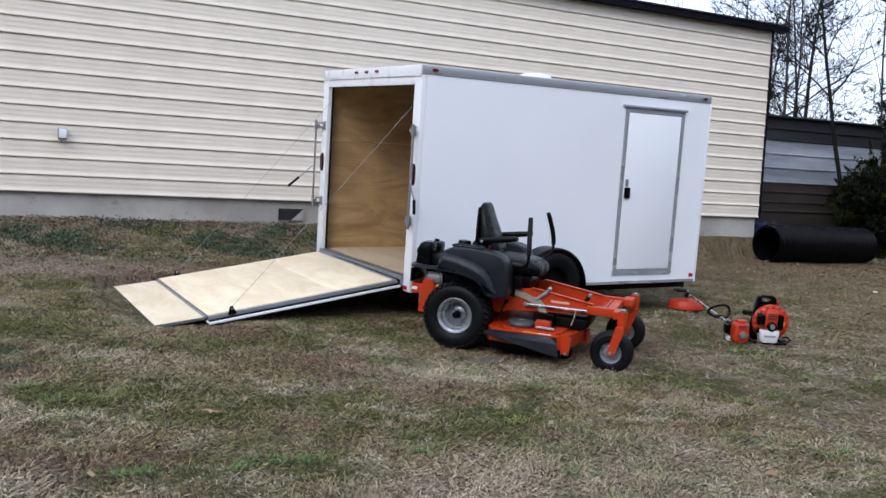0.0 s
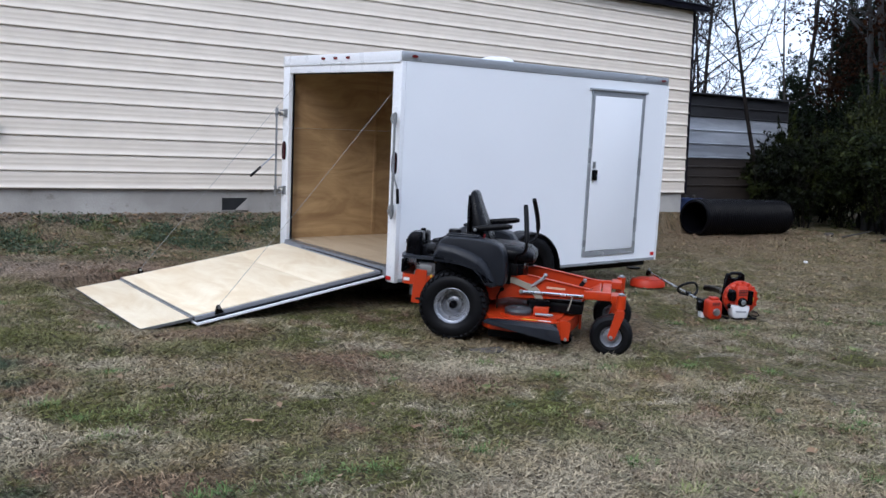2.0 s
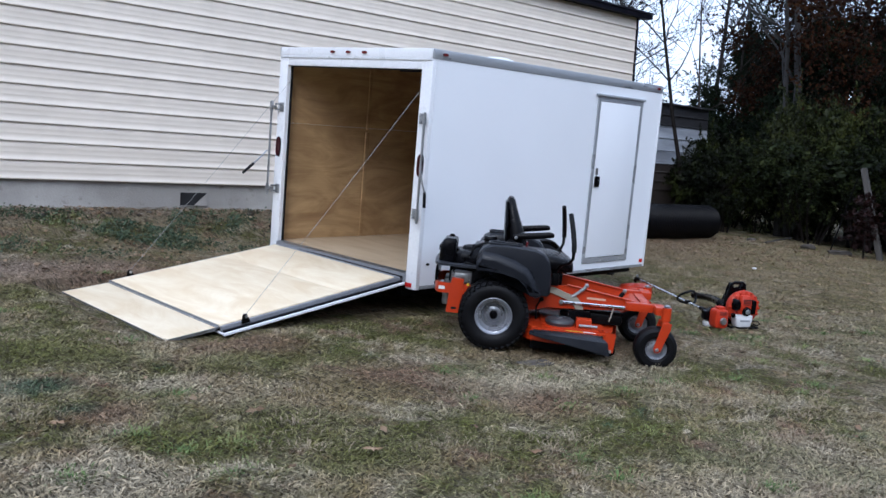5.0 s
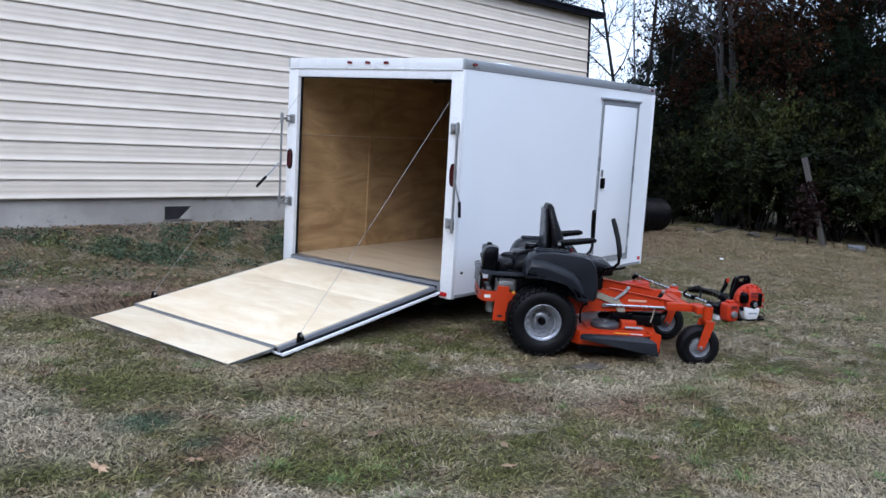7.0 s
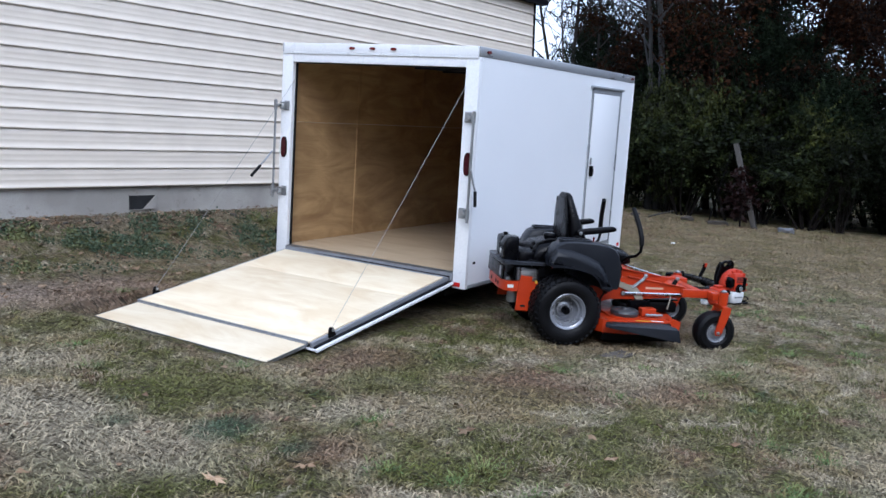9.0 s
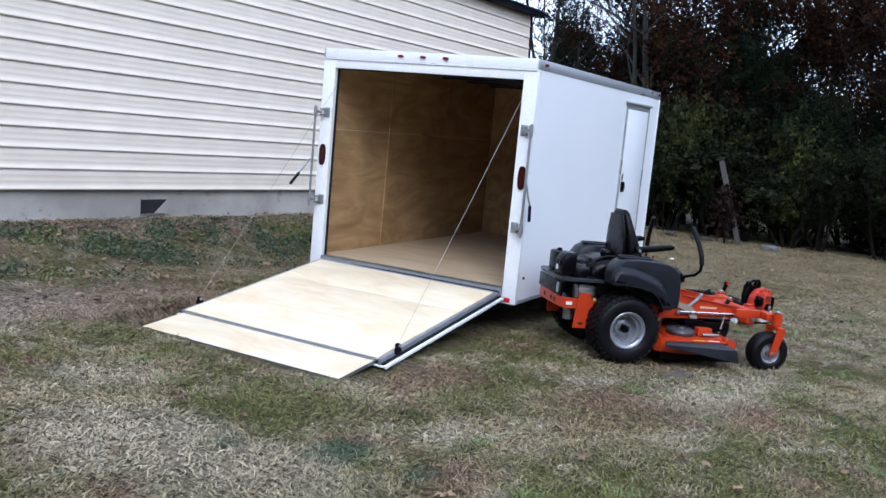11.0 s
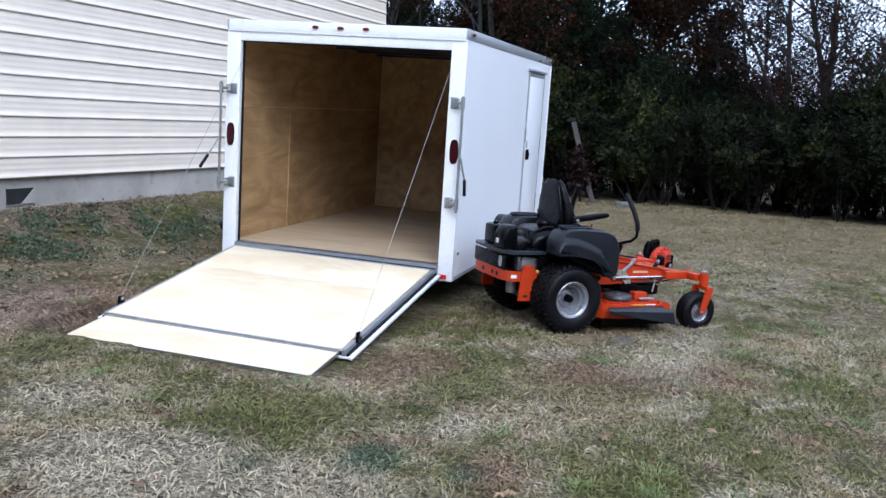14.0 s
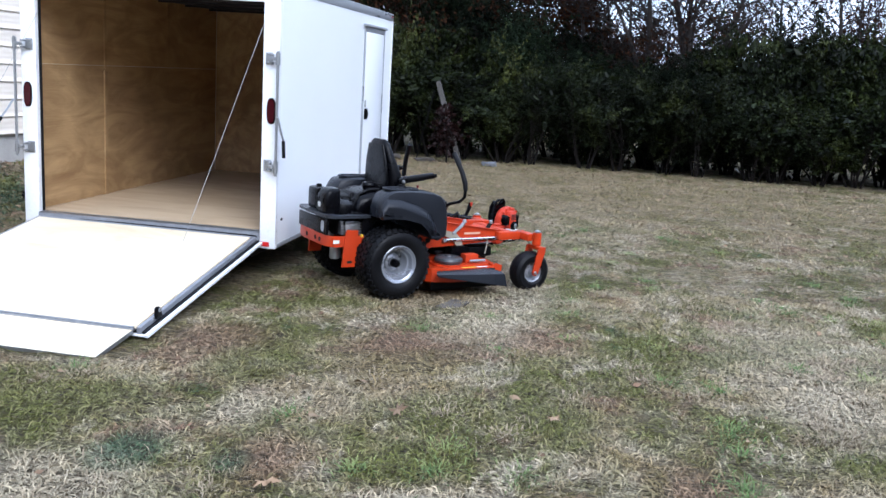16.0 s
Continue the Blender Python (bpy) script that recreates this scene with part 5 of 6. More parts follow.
def rock(name, label, at, size, seed, material=None, category="stone", group=""):
    bm = bmesh.new()
    bmesh.ops.create_icosphere(bm, subdivisions=3, radius=1.0)
    for v in bm.verts:
        k = noise.noise(v.co * 1.3 + Vector((seed, 0, 0))) * 0.3 + noise.noise(v.co * 3.1 + Vector((0, seed, 0))) * 0.12
        v.co = Vector([math.copysign(min(abs(c), 0.72), c) for c in v.co]) * (1 + k)
        v.co = Vector((v.co.x * size[0], v.co.y * size[1], v.co.z * size[2]))
    me = bpy.data.meshes.new(name)
    bm.to_mesh(me)
    bm.free()
    me.polygons.foreach_set("use_smooth", [True] * len(me.polygons))
    me.materials.append(material or M_STONE)
    ob = new(name, me)
    ob.matrix_basis = pose(at[0], at[1], H(at[0], at[1]) + size[2] * 0.45, 0, 0, seed * 40)
    return tagged(ob, label, category, group)


rock("kerb_stone", "flat grey-brown stone at the hedge's foot", (17.3, 8.55), (0.13, 0.30, 0.065), 1.0, group="stones by the hedge")
rock("kerb_stone", "small grey-brown stone at the hedge's foot", (17.5, 9.3), (0.14, 0.22, 0.08), 2.0, group="stones by the hedge")
rock("kerb_stone", "small grey-brown stone at the hedge's foot", (17.1, 10.4), (0.12, 0.2, 0.06), 3.0, group="stones by the hedge")
rock("crumpled_sheet", "crumpled pale grey plastic sheet on the ground", (17.1, 7.05), (0.12, 0.22, 0.08), 4.0, M_TARP, "plastic sheet")
# ---- the zero-turn mower: x ahead from the rear axle, y to its left ----
def ring(y0, y1, z0, z1, x, e=4.5, n=24):
    return [(x, p, q) for p, q in superellipse((y0 + y1) / 2, (z0 + z1) / 2, abs(y1 - y0) / 2, abs(z1 - z0) / 2, e, n)]


def rear_wheel(parent, y, s):
    w = part("rear_wheel", Shape().lathe([(0.0, 0.030), (0.036, 0.030), (0.042, 0.012), (0.060, 0.006), (0.068, -0.010), (0.080, -0.012), (0.090, 0.000), (0.094, 0.052), (0.099, 0.060), (0.110, 0.060), (0.115, 0.066), (0.122, 0.100), (0.134, 0.106), (0.141, 0.116), (0.147, 0.112), (0.144, 0.09), (0.140, -0.09), (0.144, -0.110), (0.05, -0.05), (0.0, -0.05)], 40, pose(0, 0, 0, 0, 0, 0 if s > 0 else 180), "y"), M_GREYRIM, parent, "grey steel rim with a wide turf tyre", pose(0, y, 0.266))
    part("tyre", Shape().lathe([(0.144, -0.112), (0.158, -0.124), (0.195, -0.134), (0.230, -0.130), (0.252, -0.112), (0.261, -0.080), (0.263, 0.0), (0.261, 0.080), (0.252, 0.112), (0.230, 0.130), (0.195, 0.134), (0.158, 0.124), (0.144, 0.112)], 48, axis="y"), M_RUBBER, w)
    tread = Shape()
    for k in range(34):
        a = 2 * math.pi * k / 34
        for j, (yy, tilt) in enumerate(((-0.106, -22), (-0.063, -24), (-0.021, 0), (0.021, 0), (0.063, 24), (0.106, 22))):
            aa = a + (math.pi / 34 if j % 2 else 0)
            r = 0.2615 if abs(yy) < 0.09 else 0.2515
            m = Matrix.Rotation(-aa, 4, "Y") @ Matrix.Translation((0, yy, r)) @ Matrix.Rotation(radians(tilt), 4, "Z")
            if abs(yy) > 0.09:
                m = m @ Matrix.Rotation(radians(-38 if yy > 0 else 38), 4, "X")
            tread.box((-0.015, -0.0165, -0.004), (0.015, 0.0165, 0.012), m)
    tagged(part("tread", tread, M_RUBBER, w, "blocky turf tread", smooth=False), kind="stuff")
    part("hub_cap", Shape().lathe([(0.0, 0.092), (0.022, 0.090), (0.030, 0.078), (0.033, 0.030)], 16, pose(0, 0, 0, 0, 0, 0 if s > 0 else 180), "y"), M_BLACKPLASTIC, w)
    for k in range(4):
        a = radians(45 + 90 * k)
        part("lug_nut", Shape().lathe([(0.0, 0.026), (0.008, 0.026), (0.009, 0.014)], 6, pose(0.076 * math.cos(a), s * -0.012, 0.076 * math.sin(a), 0, 0, 0 if s > 0 else 180), "y"), M_GALV, w)
    return w


def caster(parent, y):
    c = part("caster_fork", Shape().box((1.285, y - 0.085, 0.325), (1.335, y + 0.085, 0.355), bevel=0.006), M_ORANGE, parent, "orange caster fork")
    for k in (-1, 1):
        yy = y + k * 0.082
        part("fork_leg", Shape().prism([(1.278, 0.352), (1.345, 0.352), (1.342, 0.31), (1.285, 0.135), (1.262, 0.118), (1.238, 0.125), (1.230, 0.152)], yy - 0.006, yy + 0.006), M_ORANGE, c)
    part("pivot_pin", Shape().lathe([(0.0, 0.482), (0.012, 0.481), (0.016, 0.475), (0.026, 0.473), (0.026, 0.464), (0.016, 0.463), (0.016, 0.356)], 14, pose(1.312, y, 0)), M_GALV, c, "bright capped pivot pin")
    w = part("caster_wheel", Shape().lathe([(0.0, 0.05), (0.028, 0.05), (0.03, 0.03), (0.06, 0.022), (0.072, 0.045), (0.084, 0.055), (0.084, -0.055), (0.072, -0.045), (0.06, -0.022), (0.03, -0.03), (0.028, -0.05), (0.0, -0.05)], 32, axis="y"), M_GREYRIM, c, "small grey-rimmed caster wheel", pose(1.256, y, 0.143))
    part("tyre", Shape().lathe([(0.082, -0.056), (0.10, -0.070), (0.135, -0.070), (0.158, -0.052), (0.166, -0.02), (0.167, 0.0), (0.166, 0.02), (0.158, 0.052), (0.135, 0.070), (0.10, 0.070), (0.082, 0.056)], 36, axis="y"), M_RUBBER, w)
    for k in (-1, 1):
        part("axle_bolt", Shape().lathe([(0.0, 0.014), (0.012, 0.013), (0.016, 0.0)], 10, pose(1.256, y + k * 0.088, 0.143, 0, 0, 0 if k > 0 else 180), "y"), M_GALV, c)


# side views of the console and of the fender moulded into it
CONSOLE = [(-0.17, 0.615), (-0.172, 0.68), (-0.158, 0.735), (-0.125, 0.785), (-0.07, 0.812), (0.05, 0.818), (0.18, 0.812), (0.28, 0.80), (0.345, 0.775), (0.385, 0.725), (0.405, 0.65), (0.412, 0.56), (0.408, 0.475), (0.39, 0.454), (0.265, 0.454), (0.25, 0.475), (0.215, 0.525), (0.155, 0.575), (0.037, 0.604), (-0.08, 0.612)]
CREASE = [(-0.168, 0.70), (-0.13, 0.765), (-0.02, 0.758), (0.125, 0.718), (0.225, 0.668), (0.278, 0.60), (0.312, 0.53), (0.345, 0.462)]
SKIRT = [(0.338, 0.452), (0.258, 0.450), (0.215, 0.515), (0.155, 0.566), (0.037, 0.595), (-0.08, 0.604), (-0.16, 0.606), (-0.172, 0.625)]


def rounded_slab(outline, layers):
    """An outline in x and z lofted through layers of (y, size), so that its edges are rounded."""
    cx, cz = sum(p[0] for p in outline) / len(outline), sum(p[1] for p in outline) / len(outline)
    rings = []
    for y, k in layers:
        rings.append([(cx + (x - cx) * k, y, cz + (z - cz) * k) for x, z in outline])
    return Shape().loft(rings)


def flare(s):
    """The fender: a sloping shoulder under the crease that rolls over into an upright skirt."""
    rings = []
    for y, down, shrink in ((0.495, 0.0, 0.0), (0.515, 0.006, 0.0), (0.534, 0.030, 0.002), (0.544, 0.052, 0.006), (0.547, 0.066, 0.014), (0.546, 0.072, 0.030)):
        top = [(x - down * 0.55 * max(0.0, (x + 0.02) / 0.36), s * y, z - down * (1.0 - 0.75 * max(0.0, (x - 0.2) / 0.15))) for x, z in CREASE]
        rings.append(top + [(x + shrink * (0.3 if x < 0 else -0.2), s * y, z + shrink) for x, z in SKIRT])
    return Shape().loft(rings)


def build_mower():
    m = thing("zero_turn_mower", "orange and black zero-turn riding mower on the lawn", "mower", pose(3.943, 6.145, -0.195) @ TILT @ pose(0, 0, 0, 0, 0.3, -48))
    for s in (-1, 1):
        rear_wheel(m, s * 0.405, s)
        caster(m, s * 0.455)
        # frame rail: deep at the back, tapering towards the front bar
        part("frame_rail", Shape().prism([(-0.25, 0.30), (0.30, 0.30), (0.42, 0.335), (0.66, 0.345), (1.10, 0.375), (1.16, 0.385), (1.16, 0.445), (1.06, 0.452), (0.56, 0.525), (0.36, 0.50), (-0.25, 0.44)], s * 0.262 - 0.006, s * 0.262 + 0.006), M_ORANGE, m, "orange steel frame rail")
        part("rail_flange", Shape().prism([(0.56, 0.526), (1.06, 0.453), (1.06, 0.459), (0.56, 0.532)], s * 0.262 - 0.022, s * 0.262 + 0.022), M_ORANGE, m)
        part("front_arm", Shape().box((1.235, min(s * 0.245, s * 0.43), 0.388), (1.315, max(s * 0.245, s * 0.43), 0.447), bevel=0.005), M_ORANGE, m, "orange front arm")
        part("side_arm", Shape().box((1.02, s * 0.30 - 0.028, 0.385), (1.2345, s * 0.30 + 0.028, 0.448), bevel=0.005), M_ORANGE, m)
        part("pivot_housing", Shape().lathe([(0.020, 0.358), (0.037, 0.358), (0.037, 0.460), (0.020, 0.460)], 18, pose(1.312, s * 0.455, 0), close=True), M_ORANGE, m)
        # side console and fender
        con = part("side_console", rounded_slab(CONSOLE, [(s * y, k) for y, k in ((0.30, 0.90), (0.312, 0.97), (0.335, 1.0), (0.48, 1.0), (0.500, 0.985), (0.510, 0.95), (0.513, 0.88))]), M_CHARCOAL, m, "charcoal moulded side console")
        part("fender", flare(s), M_CHARCOAL, con, "rounded charcoal fender over the rear wheel")
        rim = [(x, p, 0.821) for p, x in superellipse(s * 0.40, 0.04, 0.062, 0.125, 5, 24)]
        part("tray_rim", Shape().tube(rim + rim[:1], 0.009, 8), M_CHARCOAL, con)
        part("tray", Shape().prism(superellipse(s * 0.40, 0.04, 0.058, 0.12, 5, 24), 0.812, 0.8185, Matrix(((0, 1, 0, 0), (1, 0, 0, 0), (0, 0, 1, 0), (0, 0, 0, 1))), "z"), M_BLACKPLASTIC, con)
        part("inner_panel", Shape().box((-0.2, s * 0.27 - 0.02, 0.44), (0.43, s * 0.27 + 0.02, 0.60), bevel=0.01), M_BLACKPLASTIC, m)
        # steering lever with its foam grip
        path = [(0.455, s * 0.31, 0.60), (0.462, s * 0.335, 0.655), (0.485, s * 0.39, 0.70), (0.535, s * 0.455, 0.725), (0.555, s * 0.49, 0.765), (0.556, s * 0.497, 0.83)]
        lev = part("steering_lever", Shape().tube(path, 0.0125, 10), M_BLACKMETAL, m, "bent black steering lever")
        part("grip", Shape().tube([(0.556, s * 0.497, 0.815), (0.553, s * 0.49, 0.87), (0.542, s * 0.455, 0.95), (0.528, s * 0.40, 1.03), (0.516, s * 0.355, 1.09)], [0.019, 0.0195, 0.0195, 0.0195, 0.018], 12), M_RUBBER, lev, "black foam grip")
        part("lever_base", Shape().box((0.43, s * 0.31 - 0.022, 0.52), (0.48, s * 0.31 + 0.022, 0.615), bevel=0.006), M_BLACKMETAL, m)
        # rear upright and lift rod
        part("rear_upright", Shape().prism([(-0.375, 0.225), (-0.265, 0.225), (-0.255, 0.50), (-0.345, 0.505), (-0.36, 0.45)], s * 0.32 - 0.008, s * 0.32 + 0.008), M_ORANGE, m, "orange upright plate beside the engine")
        part("plate_hole", Shape().prism(superellipse(-0.318, 0.262, 0.022, 0.010, 2.5, 14), s * 0.3285 - 0.001, s * 0.3285 + 0.001), M_HOLE_SHADE, m)
        rod = part("lift_rod", Shape().tube([(0.53, s * 0.292, 0.393), (1.07, s * 0.292, 0.398)], 0.0125, 10), M_CHROME, m, "bright plated deck lift rod")
        part("rod_end", Shape().lathe([(0.0, -0.014), (0.016, -0.012), (0.018, 0.0), (0.016, 0.012), (0.0, 0.014)], 12, pose(0.52, s * 0.292, 0.393), "y"), M_GALV, rod)
        part("lift_link", Shape().tube([(0.36, s * 0.30, 0.40), (0.33, s * 0.305, 0.34), (0.335, s * 0.31, 0.24)], 0.007, 8).lathe([(0.0, -0.012), (0.018, -0.01), (0.018, 0.01), (0.0, 0.012)], 12, pose(0.365, s * 0.30, 0.40), "y"), M_BLACKMETAL, m)
        part("hanger_chain", Shape().tube([(0.93, s * 0.30, 0.385), (0.92, s * 0.305, 0.33), (0.905, s * 0.31, 0.275)], 0.0055, 8), M_BEIGE, m)
    # casting of the lift pedal and the height plate, on the right
    part("lift_arm", Shape().prism([(0.31, 0.455), (0.36, 0.50), (0.46, 0.50), (0.56, 0.465), (0.63, 0.45), (0.68, 0.40), (0.70, 0.345), (0.64, 0.345), (0.60, 0.40), (0.52, 0.43), (0.44, 0.455), (0.38, 0.445)], -0.288, -0.274), M_BEIGE, m, "tan cast lift arm")
    part("lift_pedal", Shape().tube([(0.60, -0.285, 0.44), (0.68, -0.285, 0.505), (0.70, -0.285, 0.53)], 0.014, 8).lathe([(0.0, 0.018), (0.014, 0.012), (0.018, 0.0), (0.014, -0.012), (0.0, -0.018)], 12, pose(0.705, -0.285, 0.54)), M_GALV, m, "lift pedal arm with a round knob")
    part("brake_pedal", Shape().tube([(0.96, -0.20, 0.42), (1.01, -0.20, 0.50)], 0.017, 10), M_RUBBER, m, "black foot pedal")
    part("pedal_knob", Shape().lathe([(0.0, 0.018), (0.014, 0.013), (0.018, 0.0), (0.014, -0.013), (0.0, -0.018)], 12, pose(1.018, -0.20, 0.512)), M_GALV, m)
    part("foot_pan", Shape().box((0.42, -0.254, 0.335), (1.02, 0.254, 0.347), bevel=0.003), M_BLACKMETAL, m)
    part("foot_plate", Shape().prism([(1.00, 0.348), (1.14, 0.435), (1.15, 0.43), (1.01, 0.343)], -0.235, 0.235), M_ORANGE, m, "sloping orange foot plate")
    for y in (-0.12, 0.0, 0.12):
        part("plate_hole", Shape().lathe([(0.0, 0.002), (0.018, 0.002), (0.018, 0.0)], 14, pose(1.07, y, 0.3925, 0, -32, 0)), M_HOLE_SHADE, m)
    part("front_bar", Shape().box((1.161, -0.244, 0.375), (1.232, 0.244, 0.435), bevel=0.006), M_ORANGE, m)
    part("decal", Shape().box((0.72, -0.2695, 0.430), (0.87, -0.2685, 0.447)), M_DECAL_PEACH, m, "pale lettering strip, too small to read")
    # seat
    seat = part("seat", Shape().loft([[(x, p, q) for p, q in superellipse(0.0, zc, w, h, 3.4, 28)] for x, zc, w, h in ((0.10, 0.665, 0.19, 0.05), (0.13, 0.675, 0.235, 0.075), (0.25, 0.675, 0.25, 0.08), (0.42, 0.675, 0.25, 0.075), (0.54, 0.665, 0.235, 0.065), (0.59, 0.65, 0.20, 0.045), (0.60, 0.64, 0.16, 0.02))]), M_VINYL, m, "black vinyl high-back seat")
    part("backrest", Shape().loft([[(p, q, z) for p, q in superellipse(xc, 0.0, d, w, 3.2, 28)] for z, xc, d, w in ((0.66, 0.155, 0.075, 0.18), (0.71, 0.155, 0.095, 0.21), (0.80, 0.140, 0.085, 0.212), (0.90, 0.115, 0.066, 0.20), (1.00, 0.088, 0.050, 0.175), (1.08, 0.068, 0.040, 0.15), (1.135, 0.058, 0.033, 0.122), (1.158, 0.055, 0.018, 0.09))]), M_VINYL, seat, "curved black backrest")
    part("back_shell", Shape().loft([[(p, q, z) for p, q in superellipse(xc, 0.0, d, w, 4, 24)] for z, xc, d, w in ((0.62, 0.058, 0.018, 0.195), (0.80, 0.044, 0.018, 0.205), (1.00, 0.031, 0.015, 0.165), (1.12, 0.024, 0.012, 0.122))]), M_BLACKPLASTIC, seat)
    for s in (-1, 1):
        arm = part("armrest", Shape().loft([[(x, p, q) for p, q in superellipse(s * 0.275, zc, 0.026, h, 3, 16)] for x, zc, h in ((0.09, 0.865, 0.018), (0.12, 0.868, 0.026), (0.28, 0.89, 0.026), (0.38, 0.905, 0.023), (0.41, 0.905, 0.014))]), M_VINYL, seat, "padded black armrest")
        part("arm_bolt", Shape().lathe([(0.0, 0.012), (0.013, 0.010), (0.014, 0.0)], 10, pose(0.115, s * 0.302, 0.862, 0, 0, 0 if s > 0 else 180), "y"), M_GALV, arm)
    part("seat_base", Shape().box((0.08, -0.20, 0.45), (0.52, 0.20, 0.605), bevel=0.012), M_BLACKPLASTIC, m)
    part("seat_bracket", Shape().box((0.04, -0.15, 0.52), (0.10, 0.15, 0.66), bevel=0.006), M_BLACKMETAL, m)
    # fuel tank, controls
    part("tank_cover", Shape().loft([ring(-0.23, 0.23, 0.45, z, x, 4) for x, z in ((-0.235, 0.62), (-0.225, 0.70), (-0.19, 0.755), (-0.10, 0.782), (0.0, 0.785), (0.04, 0.74), (0.05, 0.62))]), M_BLACKPLASTIC, m, "black rounded tank cover behind the seat")
    part("tank_cap", Shape().lathe([(0.0, 0.835), (0.045, 0.833), (0.054, 0.82), (0.054, 0.80), (0.040, 0.775)], 20, pose(-0.08, -0.11, 0)), M_BLACKPLASTIC, m)
    part("tank_strap", Shape().tube([(-0.228, -0.17, 0.66), (-0.19, -0.17, 0.750), (-0.10, -0.17, 0.786), (-0.02, -0.17, 0.788)], 0.010, 8), M_RUBBER, m)
    part("throttle_knob", Shape().tube([(0.20, -0.37, 0.80), (0.205, -0.368, 0.835)], 0.006, 8).lathe([(0.0, 0.010), (0.009, 0.007), (0.009, -0.006), (0.0, -0.009)], 12, pose(0.205, -0.368, 0.835)), M_AMBER, m, "small red control knob")
    part("key_switch", Shape().tube([(0.12, -0.36, 0.80), (0.11, -0.35, 0.832), (0.07, -0.33, 0.842), (0.05, -0.32, 0.82)], 0.006, 8), M_BLACKMETAL, m)
    # engine behind the seat
    eng = part("engine", Shape().box((-0.46, -0.20, 0.42), (-0.14, 0.20, 0.56), bevel=0.02), M_BLACKMETAL, m, "black twin-cylinder engine", pose(0.08, 0, 0.02))
    part("blower_housing", Shape().loft([[(p, q, z) for p, q in superellipse(-0.31, 0.02, a, b, 3.2, 28)] for z, a, b in ((0.56, 0.16, 0.20), (0.62, 0.165, 0.205), (0.652, 0.155, 0.195), (0.672, 0.12, 0.155), (0.68, 0.06, 0.08))]), M_BLACKPLASTIC, eng, "black fan housing")
    part("air_filter", Shape().box((-0.53, 0.02, 0.585), (-0.42, 0.20, 0.755), bevel=0.03), M_BLACKPLASTIC, eng, "black air filter box")
    part("filter_box", Shape().loft([[(p, q, z) for p, q in superellipse(xc, -0.11, a, w, 5, 28)] for z, xc, a, w in ((0.575, -0.488, 0.062, 0.088), (0.60, -0.490, 0.067, 0.094), (0.72, -0.486, 0.063, 0.090), (0.757, -0.476, 0.052, 0.080), (0.772, -0.468, 0.036, 0.062))]), M_BLACKPLASTIC, eng)
    part("filter_label", Shape().box((-0.5600, -0.12, 0.63), (-0.5565, -0.08, 0.665)), M_DECAL_WHITE, eng)
    part("filler_cap", Shape().lathe([(0.0, 0.04), (0.035, 0.038), (0.042, 0.02), (0.042, 0.0), (0.0, 0.0)], 18, pose(-0.19, 0.15, 0.655)), M_BLACKPLASTIC, eng)
    part("recoil_screen", Shape().lathe([(0.0, 0.035), (0.05, 0.033), (0.09, 0.022), (0.105, 0.0)], 24, pose(-0.28, 0.04, 0.677)), M_BLACKMETAL, eng, "round fan screen")
    for k in range(8):
        part("screen_slat", Shape().box((0.03, -0.004, 0.0), (0.095, 0.004, 0.006), pose(-0.28, 0.04, 0.704, 0, 9, 45 * k)), M_CHARCOAL, eng)
    for y in (-0.16, -0.06):
        part("filter_clip", Shape().box((-0.5605, y, 0.668), (-0.5540, y + 0.015, 0.705)), M_BLACKMETAL, eng)
    part("filter_knob", Shape().lathe([(0.0, 0.022), (0.018, 0.02), (0.022, 0.008), (0.020, 0.0)], 14, pose(-0.475, 0.11, 0.754)), M_BLACKPLASTIC, eng)
    part("fuel_hose", Shape().tube([(-0.36, -0.21, 0.56), (-0.33, -0.245, 0.60), (-0.26, -0.25, 0.585), (-0.22, -0.24, 0.50)], 0.008, 8), M_RUBBER, eng)
    part("spark_lead", Shape().tube([(-0.40, -0.24, 0.50), (-0.43, -0.27, 0.53), (-0.38, -0.265, 0.57), (-0.33, -0.20, 0.60)], 0.006, 8), M_RUBBER, eng)
    part("valve_cover", Shape().box((-0.415, -0.268, 0.445), (-0.305, -0.248, 0.515), bevel=0.008), M_GALV, eng, "bright alloy valve cover")
    part("hose", Shape().tube([(-0.30, -0.10, 0.655), (-0.29, -0.08, 0.72), (-0.25, -0.06, 0.73), (-0.20, -0.04, 0.69)], 0.010, 8), M_RUBBER, eng)
    for s in (-1, 1):
        cyl = part("cylinder", Shape().box((-0.44, s * 0.215 - 0.03, 0.43), (-0.28, s * 0.215 + 0.03, 0.53), bevel=0.01), M_ENGINE, eng, "finned alloy cylinder")
        for k in range(5):
            part("cooling_fin", Shape().box((-0.445, s * 0.252 - 0.007, 0.437 + 0.02 * k), (-0.275, s * 0.252 + 0.007, 0.444 + 0.02 * k)), M_ENGINE, cyl)
    part("oil_filter", Shape().lathe([(0.0, -0.10), (0.036, -0.095), (0.04, -0.08), (0.04, 0.0), (0.0, 0.0)], 20, pose(-0.46, -0.20, 0.345)), M_GALV, eng, "round metal oil filter")
    part("muffler", Shape().box((-0.50, -0.10, 0.36), (-0.42, 0.16, 0.44), bevel=0.02), M_ENGINE, eng)
    # rear guard and bumper
    def bow(half, back, front, z0, z1, thick, n=14):
        """A bar bent round the back, seen from above as a flat U."""
        pts = [(front, -half)]
        for i in range(n + 1):
            a = -math.pi / 2 - math.pi * i / n
            c, si = math.cos(a), math.sin(a)
            pts.append((back + 0.07 + 0.07 * -abs(c) ** 0.8 * 1.0, half * math.copysign(abs(si) ** 0.6, si)))
        pts.append((front, half))
